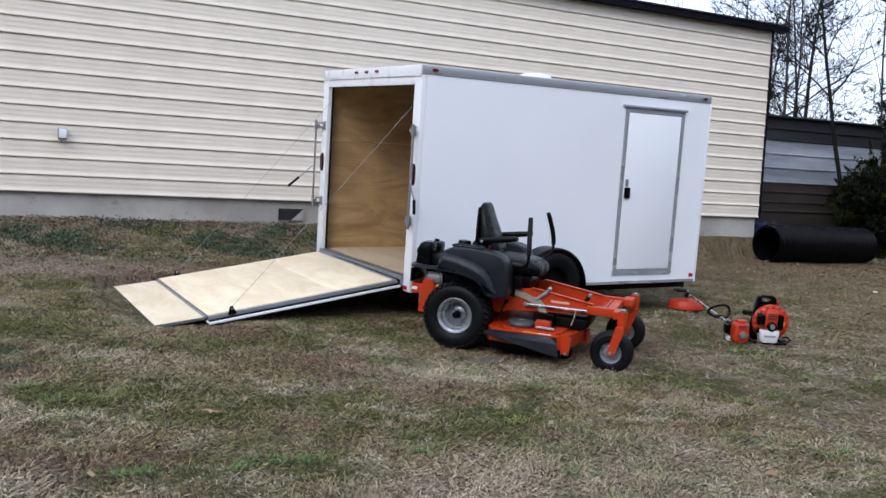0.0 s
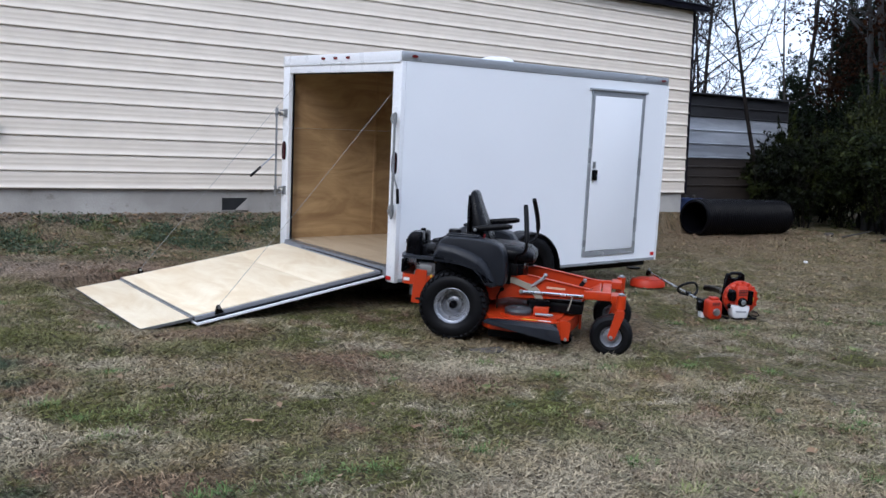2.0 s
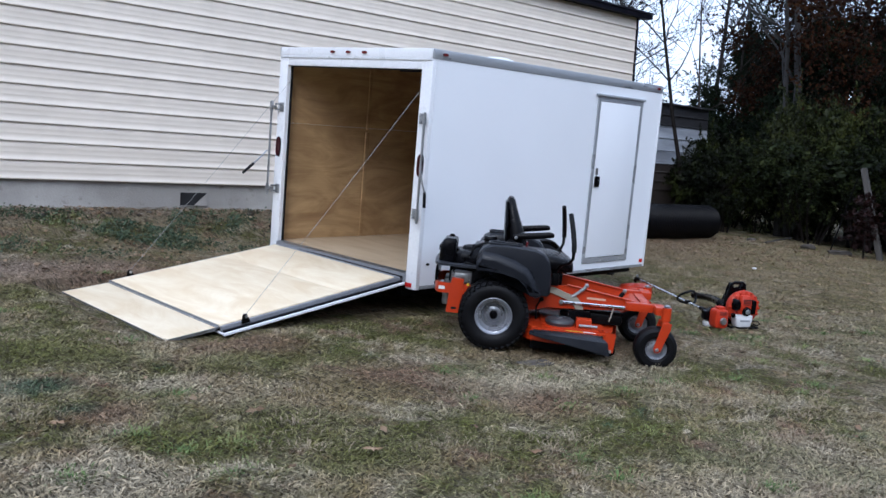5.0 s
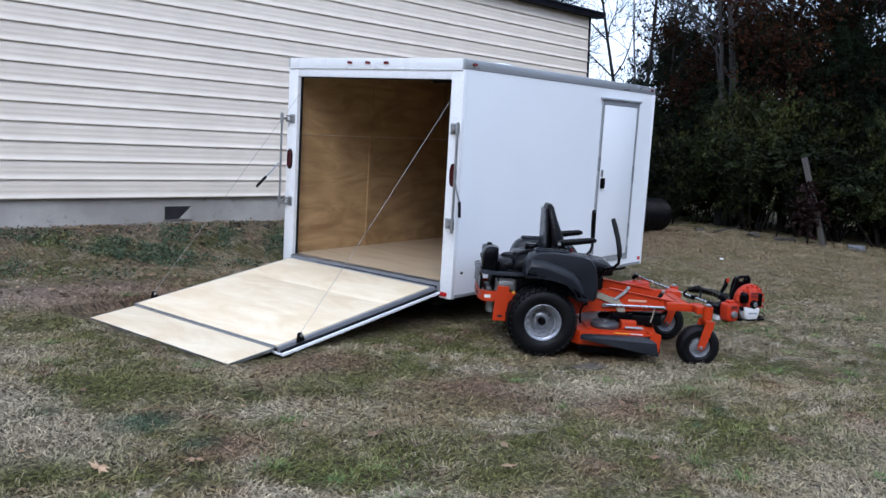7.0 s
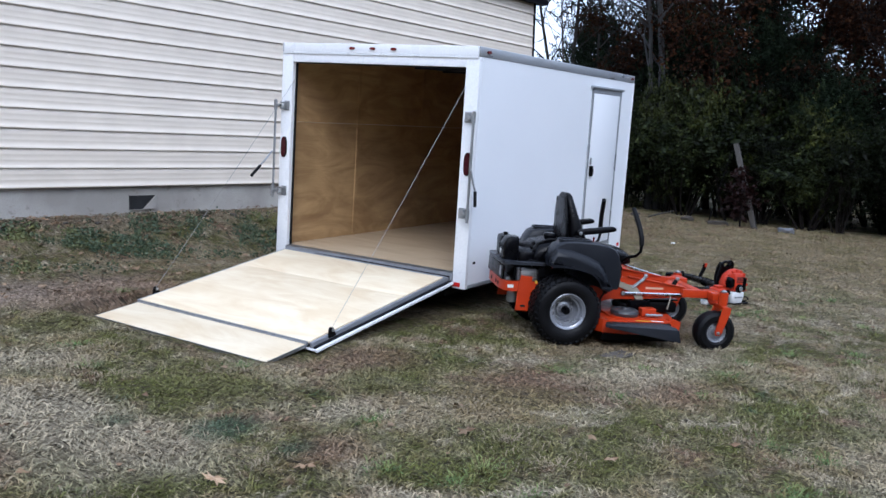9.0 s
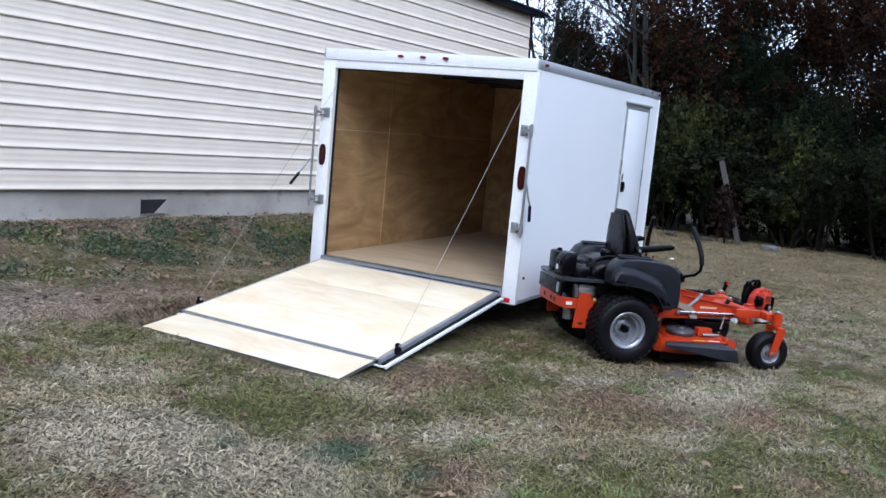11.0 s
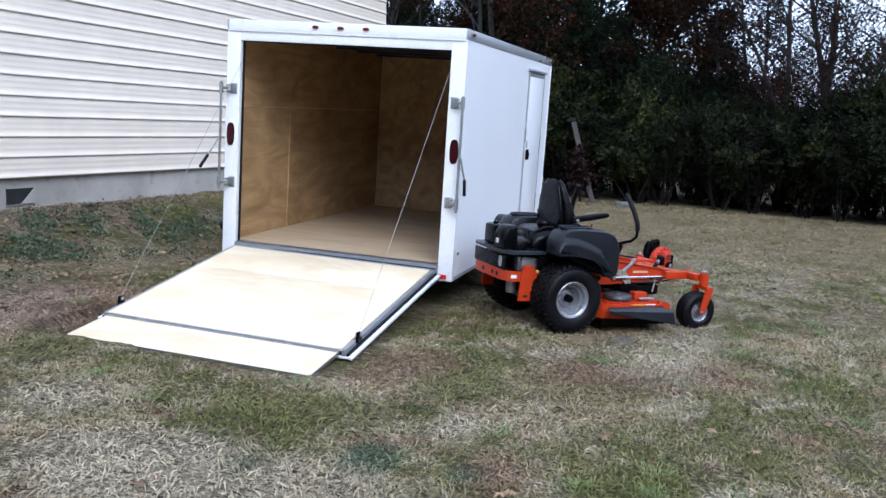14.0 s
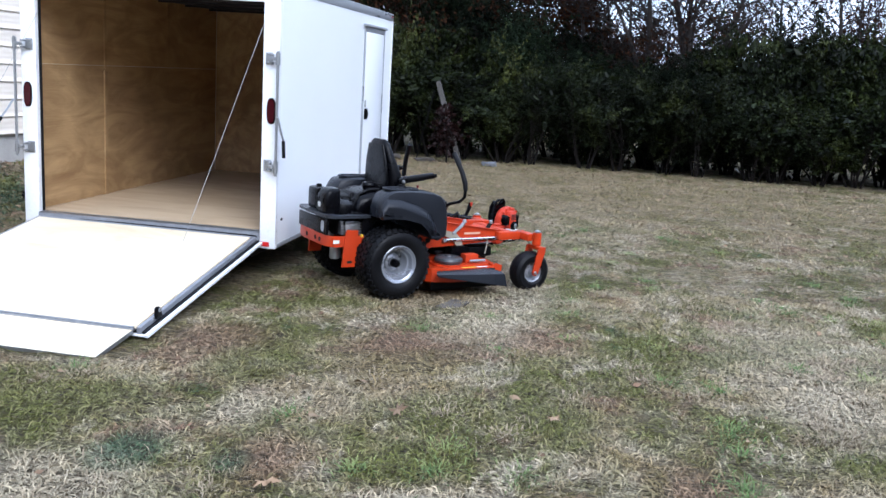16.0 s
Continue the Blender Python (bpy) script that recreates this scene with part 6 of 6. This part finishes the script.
        sh, rows = Shape(), []
        for i, (x, y) in enumerate(pts):
            k = 1 - thick / half
            rows.append([(x, y, z0), (x, y, z1), (x + (thick if 0 < i < len(pts) - 1 else 0), y * k, z1), (x + (thick if 0 < i < len(pts) - 1 else 0), y * k, z0)])
        return sh.loft(rows)
    part("engine_guard", bow(0.315, -0.505, -0.15, 0.588, 0.608, 0.075), M_GUARD, m, "charcoal guard round the engine")
    part("rear_bumper", bow(0.315, -0.49, -0.20, 0.375, 0.455, 0.014), M_ORANGE, m, "orange rear bumper bar")
    for y in (-0.16, -0.08, 0.08):
        part("bumper_hole", Shape().lathe([(0.0, -0.002), (0.018, -0.002), (0.018, 0.0)], 12, pose(-0.4915, y, 0.415), "x"), M_HOLE_SHADE, m)
    part("bumper_decal", Shape().box((-0.45, -0.3175, 0.402), (-0.40, -0.3160, 0.428)), M_DECAL_WHITE, m, "white sticker")
    part("rear_panel", Shape().box((-0.487, -0.265, 0.458), (-0.468, 0.265, 0.572), bevel=0.006), M_BLACKPLASTIC, m, "black rear panel")
    part("badge", Shape().prism([(y, z) for y, z in superellipse(-0.195, 0.518, 0.026, 0.042, 3.0, 20)], -0.4905, -0.4875, axis="x"), M_DECAL_GREY, m, "plain grey badge")
    part("axle_case", Shape().box((-0.12, -0.27, 0.20), (0.12, 0.27, 0.32), bevel=0.02).tube([(0, -0.30, 0.26), (0, 0.30, 0.26)], 0.035, 12), M_BLACKMETAL, m)
    part("fuel_valve", Shape().box((-0.230, -0.325, 0.445), (-0.21, -0.305, 0.468), bevel=0.004), M_DECAL_YELLOW, m)
    # cutting deck
    shell = [(0.27, -0.40), (0.34, -0.50), (0.50, -0.545), (0.86, -0.545), (0.95, -0.47), (0.99, -0.28), (1.03, 0.0), (0.99, 0.28), (0.95, 0.47), (0.84, 0.56), (0.55, 0.60), (0.38, 0.55), (0.27, 0.40)]
    deck = part("mower_deck", Shape().prism(shell, 0.205, 0.217, axis="z").loft([[(x, y, 0.204) for x, y in shell], [(x, y, 0.112) for x, y in shell]], cap=False), M_ORANGE, m, "orange stamped cutting deck", pose(-0.04, 0, 0))
    part("deck_step", Shape().prism([(0.42, -0.42), (0.50, -0.50), (0.86, -0.50), (0.90, -0.42), (0.93, 0.0), (0.90, 0.42), (0.5, 0.50), (0.42, 0.42)], 0.2175, 0.232, axis="z"), M_ORANGE, deck)
    for y in (-0.375, 0.0, 0.375):
        part("spindle_cover", Shape().lathe([(0.0, 0.292), (0.03, 0.292), (0.034, 0.284), (0.09, 0.282), (0.110, 0.272), (0.116, 0.255), (0.108, 0.2325)], 26, pose(0.56 if y else 0.70, y, 0)), M_PULLEY, deck, "round dark grey pulley cover")
    part("belt_guard", Shape().box((0.63, -0.30, 0.2325), (0.80, -0.20, 0.335), bevel=0.008), M_BLACKPLASTIC, deck)
    part("warning_label", Shape().box((0.60, -0.535, 0.2175), (0.72, -0.508, 0.2185)), M_DECAL_YELLOW, deck, "yellow warning label")
    part("white_label", Shape().box((0.73, -0.535, 0.2175), (0.83, -0.508, 0.2185)), M_DECAL_WHITE, deck)
    part("deck_tube", Shape().tube([(0.70, -0.47, 0.255), (0.84, -0.47, 0.255)], 0.011, 10), M_GALV, deck)
    part("deck_bracket", Shape().box((0.68, -0.44, 0.2325), (0.80, -0.36, 0.30), bevel=0.006), M_ORANGE, deck)
    part("discharge_opening", Shape().prism([(0.46, 0.150), (0.885, 0.150), (0.885, 0.192), (0.46, 0.198)], -0.556, -0.5465), M_HOLE_SHADE, deck, "near-black sheet painting the shade in the discharge opening")
    # added black panels that stand in for the deep shade under the deck
    for y in (-0.50, 0.49):
        part("deck_shade_panel", Shape().box((0.34, y, 0.05), (0.90, y + 0.01, 0.20), bevel=0.003), M_BLACKMETAL, deck)
    part("chute_hinge", Shape().tube([(0.47, -0.555, 0.20), (0.88, -0.555, 0.20)], 0.010, 8), M_BLACKMETAL, deck)
    flapv = [[(0.36, -0.548, 0.207), (0.80, -0.548, 0.212)], [(0.335, -0.580, 0.206), (0.85, -0.60, 0.209)], [(0.32, -0.612, 0.202), (0.885, -0.640, 0.198)], [(0.318, -0.630, 0.197), (0.905, -0.668, 0.182)], [(0.320, -0.636, 0.190), (0.925, -0.678, 0.092)]]
    part("discharge_chute", Shape().loft([[(a[0], a[1], a[2]), (b[0], b[1], b[2]), (b[0], b[1], b[2] - 0.008), (a[0], a[1], a[2] - 0.008)] for a, b in flapv]), M_CHARCOAL, deck, "flexible dark grey discharge deflector")
    for s in (-1, 1):
        br = part("roller_bracket", Shape().prism([(0.915, 0.075), (0.975, 0.075), (0.985, 0.215), (0.93, 0.235), (0.90, 0.22)], s * 0.50 - 0.008, s * 0.50 + 0.008).box((0.89, s * 0.475 - 0.02, 0.10), (0.90, s * 0.475 + 0.03, 0.23)), M_ORANGE, deck, "orange anti-scalp roller bracket")
        part("roller", Shape().lathe([(0.0, -0.045), (0.045, -0.04), (0.05, 0.0), (0.045, 0.04), (0.0, 0.045)], 18, pose(0.95, s * 0.44, 0.085), "y"), M_BLACKPLASTIC, br)
        part("roller_bolt", Shape().lathe([(0.0, 0.016), (0.012, 0.014), (0.014, 0.0)], 8, pose(0.95, s * 0.508, 0.085, 0, 0, 0 if s > 0 else 180), "y"), M_GALV, br)
    part("front_skid", Shape().box((1.03, -0.06, 0.08), (1.05, 0.06, 0.20), bevel=0.005), M_ORANGE, deck)
    part("drive_belt_case", Shape().box((0.75, -0.24, 0.235), (1.02, 0.24, 0.32), bevel=0.02), M_BLACKMETAL, m)
    return m


build_mower()


# ---- backpack blower ----
def build_blower():
    at = pose(6.778, 5.394, H(6.778, 5.394) + 0.005) @ TILT @ pose(0, 0, 0, 0, 0, -119)
    b = thing("backpack_blower", "orange and black backpack leaf blower standing on the lawn", "leaf blower", at)
    at = at @ Matrix.Scale(0.93, 4)
    b.matrix_basis = at
    inside = at.inverted()
    # x ahead (engine side), y to its left; the harness pad stands behind
    part("base", Shape().tube([(-0.12, -0.15, 0.012), (0.10, -0.16, 0.012), (0.12, 0.0, 0.012), (0.10, 0.16, 0.012), (-0.12, 0.15, 0.012), (-0.12, -0.15, 0.012)], 0.012, 8), M_BLACKMETAL, b)
    part("back_frame", Shape().loft([[(p, q, z) for p, q in superellipse(xc, 0.0, 0.022, w, 4, 20)] for z, xc, w in ((0.02, -0.11, 0.14), (0.15, -0.115, 0.15), (0.30, -0.12, 0.125), (0.385, -0.115, 0.10), (0.40, -0.11, 0.095))]), M_BLACKPLASTIC, b, "black back frame")
    part("carry_handle", Shape().tube([(-0.11, -0.088, 0.385), (-0.105, -0.082, 0.43), (-0.10, -0.05, 0.452), (-0.10, 0.05, 0.452), (-0.105, 0.082, 0.43), (-0.11, 0.088, 0.385)], 0.017, 10), M_BLACKPLASTIC, b, "black carrying handle")
    for y in (-0.07, 0.07):
        part("shoulder_pad", Shape().tube([(-0.15, y, 0.12), (-0.185, y, 0.25), (-0.17, y, 0.37), (-0.14, y, 0.425), (-0.11, y, 0.40)], 0.026, 8), M_VINYL, b, "padded black shoulder strap")
    house = part("fan_housing", Shape().lathe([(0.0, -0.085), (0.14, -0.083), (0.170, -0.06), (0.184, -0.02), (0.180, 0.015), (0.155, 0.035), (0.10, 0.042), (0.0, 0.044)], 32, pose(0, 0.02, 0.205), "x"), M_ORANGE_PLASTIC, b, "round orange fan housing with bolted rim")
    for k in range(10):
        a = radians(-20 + 22 * k)
        part("housing_boss", Shape().lathe([(0.0, 0.03), (0.013, 0.028), (0.017, 0.0), (0.017, -0.04)], 8, pose(0.012, 0.02 + 0.167 * math.cos(a), 0.205 + 0.167 * math.sin(a)), "x"), M_ORANGE_PLASTIC, house)
    part("engine_cover", Shape().loft([[(p, q, z) for p, q in superellipse(0.06, -0.01, a, w, 5, 28)] for z, a, w in ((0.15, 0.048, 0.05), (0.17, 0.054, 0.062), (0.27, 0.056, 0.066), (0.325, 0.050, 0.060), (0.345, 0.034, 0.045))]), M_ORANGE_PLASTIC, b, "orange engine cover")
    for k in range(4):
        part("cover_slot", Shape().box((0.112, -0.055, 0.252 + 0.017 * k), (0.1175, 0.035, 0.260 + 0.017 * k)), M_HOLE_SHADE, b)
    part("air_filter", Shape().loft([[(x, p, q) for p, q in superellipse(-0.105, 0.245, w, h, 3.2, 20)] for x, w, h in ((0.03, 0.036, 0.062), (0.085, 0.036, 0.06), (0.108, 0.026, 0.048))]), M_BLACKPLASTIC, b, "black air filter cover")
    part("muffler_guard", Shape().box((0.03, 0.066, 0.15), (0.10, 0.118, 0.30), bevel=0.016), M_BLACKPLASTIC, b)
    part("warning_sticker", Shape().box((0.034, 0.125, 0.185), (0.040, 0.150, 0.225)), M_DECAL_YELLOW, b)
    st = part("starter", Shape().lathe([(0.0, 0.145), (0.03, 0.143), (0.046, 0.132), (0.050, 0.11)], 24, pose(0.0, -0.01, 0.185), "x"), M_BLACKPLASTIC, b, "round black recoil starter")
    part("starter_badge", Shape().lathe([(0.0, 0.1495), (0.024, 0.1485), (0.027, 0.1455)], 20, pose(0.0, -0.01, 0.185), "x"), M_GALV, st)
    part("fuel_tank", Shape().loft([[(p, q, z) for p, q in superellipse(0.065, -0.02, a, w, 4.5, 24)] for z, a, w in ((0.015, 0.055, 0.075), (0.035, 0.062, 0.088), (0.10, 0.066, 0.102), (0.135, 0.060, 0.106), (0.142, 0.050, 0.098))]), M_TANK, b, "white fuel tank")
    part("tank_lettering", Shape().box((0.1315, -0.08, 0.078), (0.1335, 0.035, 0.096)), M_DECAL_GREY, b, "grey lettering strip, too small to read")
    part("filler_cap", Shape().lathe([(0.0, 0.04), (0.022, 0.038), (0.024, 0.0)], 14, pose(0.08, -0.125, 0.12, 35, 0, 0)), M_BLACKPLASTIC, b)
    run = [inside @ Vector((p[0], p[1], p[2] + RISE * (p[1] - 6.5))) for p in ((6.845, 5.53, -0.075), (6.965, 5.65, -0.07), (7.185, 5.83, -0.08), (7.385, 6.01, -0.095), (7.505, 6.18, -0.11), (7.575, 6.36, -0.135))]
    tube = part("blower_tube", Shape().tube(run, [0.05, 0.047, 0.042, 0.040, 0.038, 0.036], 16), M_BLACKPLASTIC, b, "long black blower tube lying on the grass")
    bend = run[2] - run[1]
    for k in range(7):
        m = Matrix.Translation(run[1] + bend * 0.12 * k) @ bend.to_track_quat("Z", "Y").to_matrix().to_4x4()
        part("rib", Shape().lathe([(0.044, -0.006), (0.053, 0.0), (0.044, 0.006)], 16, m), M_BLACKPLASTIC, tube)
    lever = [inside @ Vector((p[0], p[1], p[2] + RISE * (p[1] - 6.5))) for p in ((7.485, 5.95, -0.095), (7.50, 5.915, -0.015), (7.505, 5.893, 0.065))]
    h = part("control_handle", Shape().tube(lever, [0.022, 0.024, 0.027], 10), M_BLACKPLASTIC, b, "upright black control handle")
    part("trigger", Shape().box((-0.018, -0.014, -0.02), (0.0, 0.014, 0.03), bevel=0.004), M_ORANGE_PLASTIC, h, "orange trigger", Matrix.Translation(lever[2] + Vector((0.03, -0.01, -0.015))))
    part("strap_loop", Shape().tube([(0.0, 0.16, 0.06), (0.03, 0.20, 0.07), (0.05, 0.225, 0.04), (0.03, 0.20, 0.02), (0.0, 0.17, 0.03)], 0.007, 6), M_VINYL, b)
    return b


build_blower()


# ---- string trimmer lying between the blower and the trailer ----
def build_trimmer():
    a, e = Vector((6.50, 5.508, H(6.50, 5.508) + 0.005)), Vector((7.246, 6.899, H(7.246, 6.899) + 0.01))
    heading = math.degrees(math.atan2(e.y - a.y, e.x - a.x))
    t = thing("string_trimmer", "orange string trimmer lying on the lawn", "string trimmer", pose(a.x, a.y, a.z, 0, 0, heading))
    n = (Vector((e.x, e.y)) - Vector((a.x, a.y))).length
    t.matrix_basis = pose(a.x, a.y, a.z, 0, -math.degrees(math.atan2(e.z - a.z, n)), heading)
    part("shaft", Shape().tube([(0.14, 0, 0.125), (n - 0.03, 0, 0.178)], 0.0135, 12), M_CHROME, t, "bright aluminium shaft")
    eng = part("engine_cover", Shape().loft([[(x, p, q) for p, q in superellipse(0.0, 0.105, w, h, 5, 24)] for x, w, h in ((-0.125, 0.055, 0.075), (-0.115, 0.068, 0.090), (-0.04, 0.072, 0.098), (-0.005, 0.066, 0.090))]), M_ORANGE_PLASTIC, t, "orange engine cover")
    part("starter", Shape().lathe([(0.0, -0.022), (0.03, -0.02), (0.038, -0.004), (0.038, 0.0)], 18, pose(-0.125, -0.01, 0.085), "x"), M_GALV, eng, "round grey starter badge")
    for k in range(3):
        part("cover_slot", Shape().box((-0.1285, -0.04, 0.145 + 0.012 * k), (-0.122, 0.035, 0.150 + 0.012 * k)), M_HOLE_SHADE, eng)
    part("cylinder_cover", Shape().box((-0.10, -0.04, 0.195), (-0.03, 0.04, 0.222), bevel=0.012), M_ORANGE_PLASTIC, eng)
    part("clutch_housing", Shape().loft([[(x, p, q) for p, q in superellipse(0, 0.115, w, h, 3, 20)] for x, w, h in ((-0.004, 0.080, 0.085), (0.06, 0.078, 0.075), (0.12, 0.046, 0.05), (0.18, 0.026, 0.03))]), M_BLACKPLASTIC, t, "black clutch housing")
    part("air_filter", Shape().box((0.0, 0.05, 0.07), (0.08, 0.11, 0.16), bevel=0.016), M_BLACKPLASTIC, t)
    part("fuel_tank", Shape().box((0.0, -0.07, 0.0), (0.085, 0.085, 0.055), bevel=0.018), M_TANK, t, "small white fuel tank")
    part("loop_handle", Shape().tube([(0.50 + 0.045 * math.sin(k * 0.55), 0.11 * math.sin(2 * math.pi * k / 20), 0.195 - 0.066 * math.cos(2 * math.pi * k / 20)) for k in range(21)], 0.012, 10), M_RUBBER, t, "black loop handle")
    part("handle_clamp", Shape().box((0.47, -0.022, 0.125), (0.53, 0.022, 0.16), bevel=0.006), M_BLACKPLASTIC, t)
    part("throttle_grip", Shape().tube([(0.18, 0, 0.13), (0.27, 0, 0.131)], [0.023, 0.019], 12), M_RUBBER, t)
    gear = part("gear_head", Shape().tube([(n - 0.05, 0, 0.178), (n + 0.01, 0, 0.180), (n + 0.04, 0, 0.15)], [0.018, 0.026, 0.024], 12), M_BLACKMETAL, t, "dark gear head")
    part("head_bolt", Shape().lathe([(0.0, 0.03), (0.012, 0.028), (0.014, 0.0)], 10, pose(n, 0, 0.195)), M_GALV, gear)
    part("guard", Shape().loft([[(n + 0.03 + r * math.cos(a), r * math.sin(a) * 1.15, z) for a in [radians(80 + 200 * k / 22) for k in range(23)]] + [(n + 0.03 + (r - 0.01) * math.cos(a), (r - 0.01) * math.sin(a) * 1.15, z - 0.004) for a in [radians(280 - 200 * k / 22) for k in range(23)]] for r, z in ((0.02, 0.125), (0.08, 0.120), (0.150, 0.102), (0.170, 0.075), (0.175, 0.02))], cap=False), M_ORANGE_PLASTIC, gear, "curved orange cutting guard")
    part("guard_rib", Shape().tube([(n + 0.03 + 0.150 * math.cos(a), 0.150 * math.sin(a) * 1.15, 0.102) for a in [radians(80 + 200 * k / 22) for k in range(23)]], 0.006, 6), M_ORANGE_PLASTIC, gear)
    part("spool", Shape().lathe([(0.0, 0.0), (0.05, 0.002), (0.055, 0.02), (0.05, 0.05), (0.02, 0.07)], 20, pose(n + 0.03, 0, 0.008)), M_BLACKPLASTIC, gear)
    return t


build_trimmer()
rock("paper_scrap", "small crumpled white scrap on the far lawn", (11.83, 7.72), (0.03, 0.045, 0.018), 5.0, M_DECAL_WHITE, "litter")

# ---- litter on the lawn ----
def scatter_leaves(name, label, count, boxes, size, material, lift=0.02):
    xs, ys = [], []
    for (x0, x1, y0, y1), share in boxes:
        k = int(count * share)
        xs.append(rng.uniform(x0, x1, k))
        ys.append(rng.uniform(y0, y1, k))
    x, y = np.concatenate(xs), np.concatenate(ys)
    keep = ~((x > 1.4) & (x < 7.4) & (y > 6.75) & (y < 9.0)) & (y < wall_y(x) - 0.03)
    x, y = x[keep], y[keep]
    n = len(x)
    a = rng.uniform(0, 2 * np.pi, n)
    s = size * rng.uniform(0.5, 1.4, n)
    z = height(x, y) + lift + rng.uniform(-0.008, 0.012, n)
    ca, sa = np.cos(a), np.sin(a)
    pts = []
    for u, v in ((-1, 0), (-0.35, 0.5), (0.25, 0.42), (1, 0), (0.3, -0.45), (-0.3, -0.5)):
        pts.append(np.stack([x + (ca * u - sa * v) * s, y + (sa * u + ca * v) * s, z + s * rng.uniform(-0.25, 0.45, n)], 1))
    verts = np.stack(pts, 1).reshape(-1, 3)
    k = np.arange(n)[:, None] * 6
    faces = np.concatenate([k + [0, 1, 5], k + [1, 2, 4], k + [1, 4, 5], k + [2, 3, 4]])
    return tagged(new(name, quick_mesh(name, verts, faces, material)), label, "leaves", kind="stuff")


scatter_leaves("fallen_leaves", "dry brown leaves strewn over the lawn", 4200, (((-2, 9, 1.5, 7), 0.04), ((7.5, 18.5, -2, 11.8), 0.26), ((16.0, 17.7, -4, 11.5), 0.22), ((12.5, 17.5, 7.5, 11.2), 0.16), ((-2, 8, 9.3, 11.3), 0.16), ((-2, 8, 11.3, 12.15), 0.30)), 0.030, M_LEAF_DEAD)


def scatter_weeds(count):
    x = rng.uniform(-3.5, 8, count)
    y = wall_y(x) - 0.95 + rng.normal(0, 0.42, count)
    clump = smooth_noise(x, y, 2.2, 4.0) + 0.7 * smooth_noise(x, y, 6.0, 2.0)
    keep = (clump + rng.normal(0, 0.25, count) > 0.15) & (y < wall_y(x) - 0.2)
    x, y = x[keep], y[keep]
    c = np.stack([x, y, height(x, y) + np.abs(rng.normal(0.0, 0.028, len(x)))], 1)
    return tagged(new("low_weeds", leaf_mesh("low_weeds", c, 0.017, M_LEAF_WEED, 0.6)), "low green weeds along the bank by the footing", "weeds", kind="stuff")


scatter_weeds(52000)
rl = random.Random(5)
for x, y in ((-0.27, 5.61), (0.12, 5.45), (1.23, 4.46), (1.03, 5.17), (-0.51, 6.74), (8.56, 5.19)):
    pts, n = [], 9
    for i in range(n * 2):
        a = 2 * math.pi * i / (n * 2)
        r = (0.042 if i % 2 == 0 else 0.020) * (0.75 + 0.5 * abs(math.cos(a)))
        pts.append((r * 1.3 * math.cos(a), r * math.sin(a)))
    leaf = Shape().add([(0, 0, 0.012)] + [(p, q, 0.02 * rl.random()) for p, q in pts], [(0, i + 1, (i + 1) % (2 * n) + 1) for i in range(2 * n)])
    single("oak_leaf", leaf, M_LEAF_DEAD, "single curled tan oak leaf on the grass", "leaf", pose(x, y, H(x, y) + 0.03, rl.uniform(-12, 12), rl.uniform(-12, 12), rl.uniform(0, 360)), "leaves on the near grass")
for i in range(60):
    x = rl.uniform(-1.5, 6.5)
    y = wall_y(x) - rl.uniform(0.06, 0.6)
    s = rl.uniform(0.015, 0.04)
    rock("pebble", "pale stone in the soil beside the footing", (x, y), (s * 1.3, s, s * 0.7), i + 0.3, group="stones by the footing")

def scatter_twigs(count):
    """Broken twigs and straw lying along the footing and before the hedge."""
    x = np.concatenate([rng.uniform(-2, 7, count), rng.uniform(15.5, 17.6, count // 3)])
    y = np.concatenate([wall_y(x[:count]) - 0.07 - np.abs(rng.normal(0, 0.28, count)), rng.uniform(-3, 11.0, count // 3)])
    n = len(x)
    a, h = rng.uniform(0, 2 * np.pi, n), rng.uniform(0.03, 0.11, n)
    way = np.stack([np.cos(a), np.sin(a), rng.normal(0, 0.15, n)], 1) * h[:, None]
    side = np.stack([-np.sin(a), np.cos(a), 0.4 + 0 * a], 1) * 0.0035
    base = np.stack([x, y, height(x, y) + rng.uniform(0.005, 0.025, n)], 1)
    k = np.arange(n)[:, None] * 4
    ob = new("dry_twigs", quick_mesh("dry_twigs", np.stack([base - way, base - side, base + side, base + way], 1).reshape(-1, 3), np.concatenate([k + [0, 1, 2], k + [1, 3, 2]]), M_PALEBLADE))
    return tagged(ob, "dry broken twigs and straw in the soil", "twigs", kind="stuff")


scatter_twigs(3000)
paver_x, paver_y = 3.60, 5.38
single("flat_paver", Shape().box((-0.13, -0.08, -0.03), (0.13, 0.08, 0.012), bevel=0.01), M_STONE, "flat grey paving stone under the mower's deck", "paving stone", pose(paver_x, paver_y, H(paver_x, paver_y), 2, -2, -20))
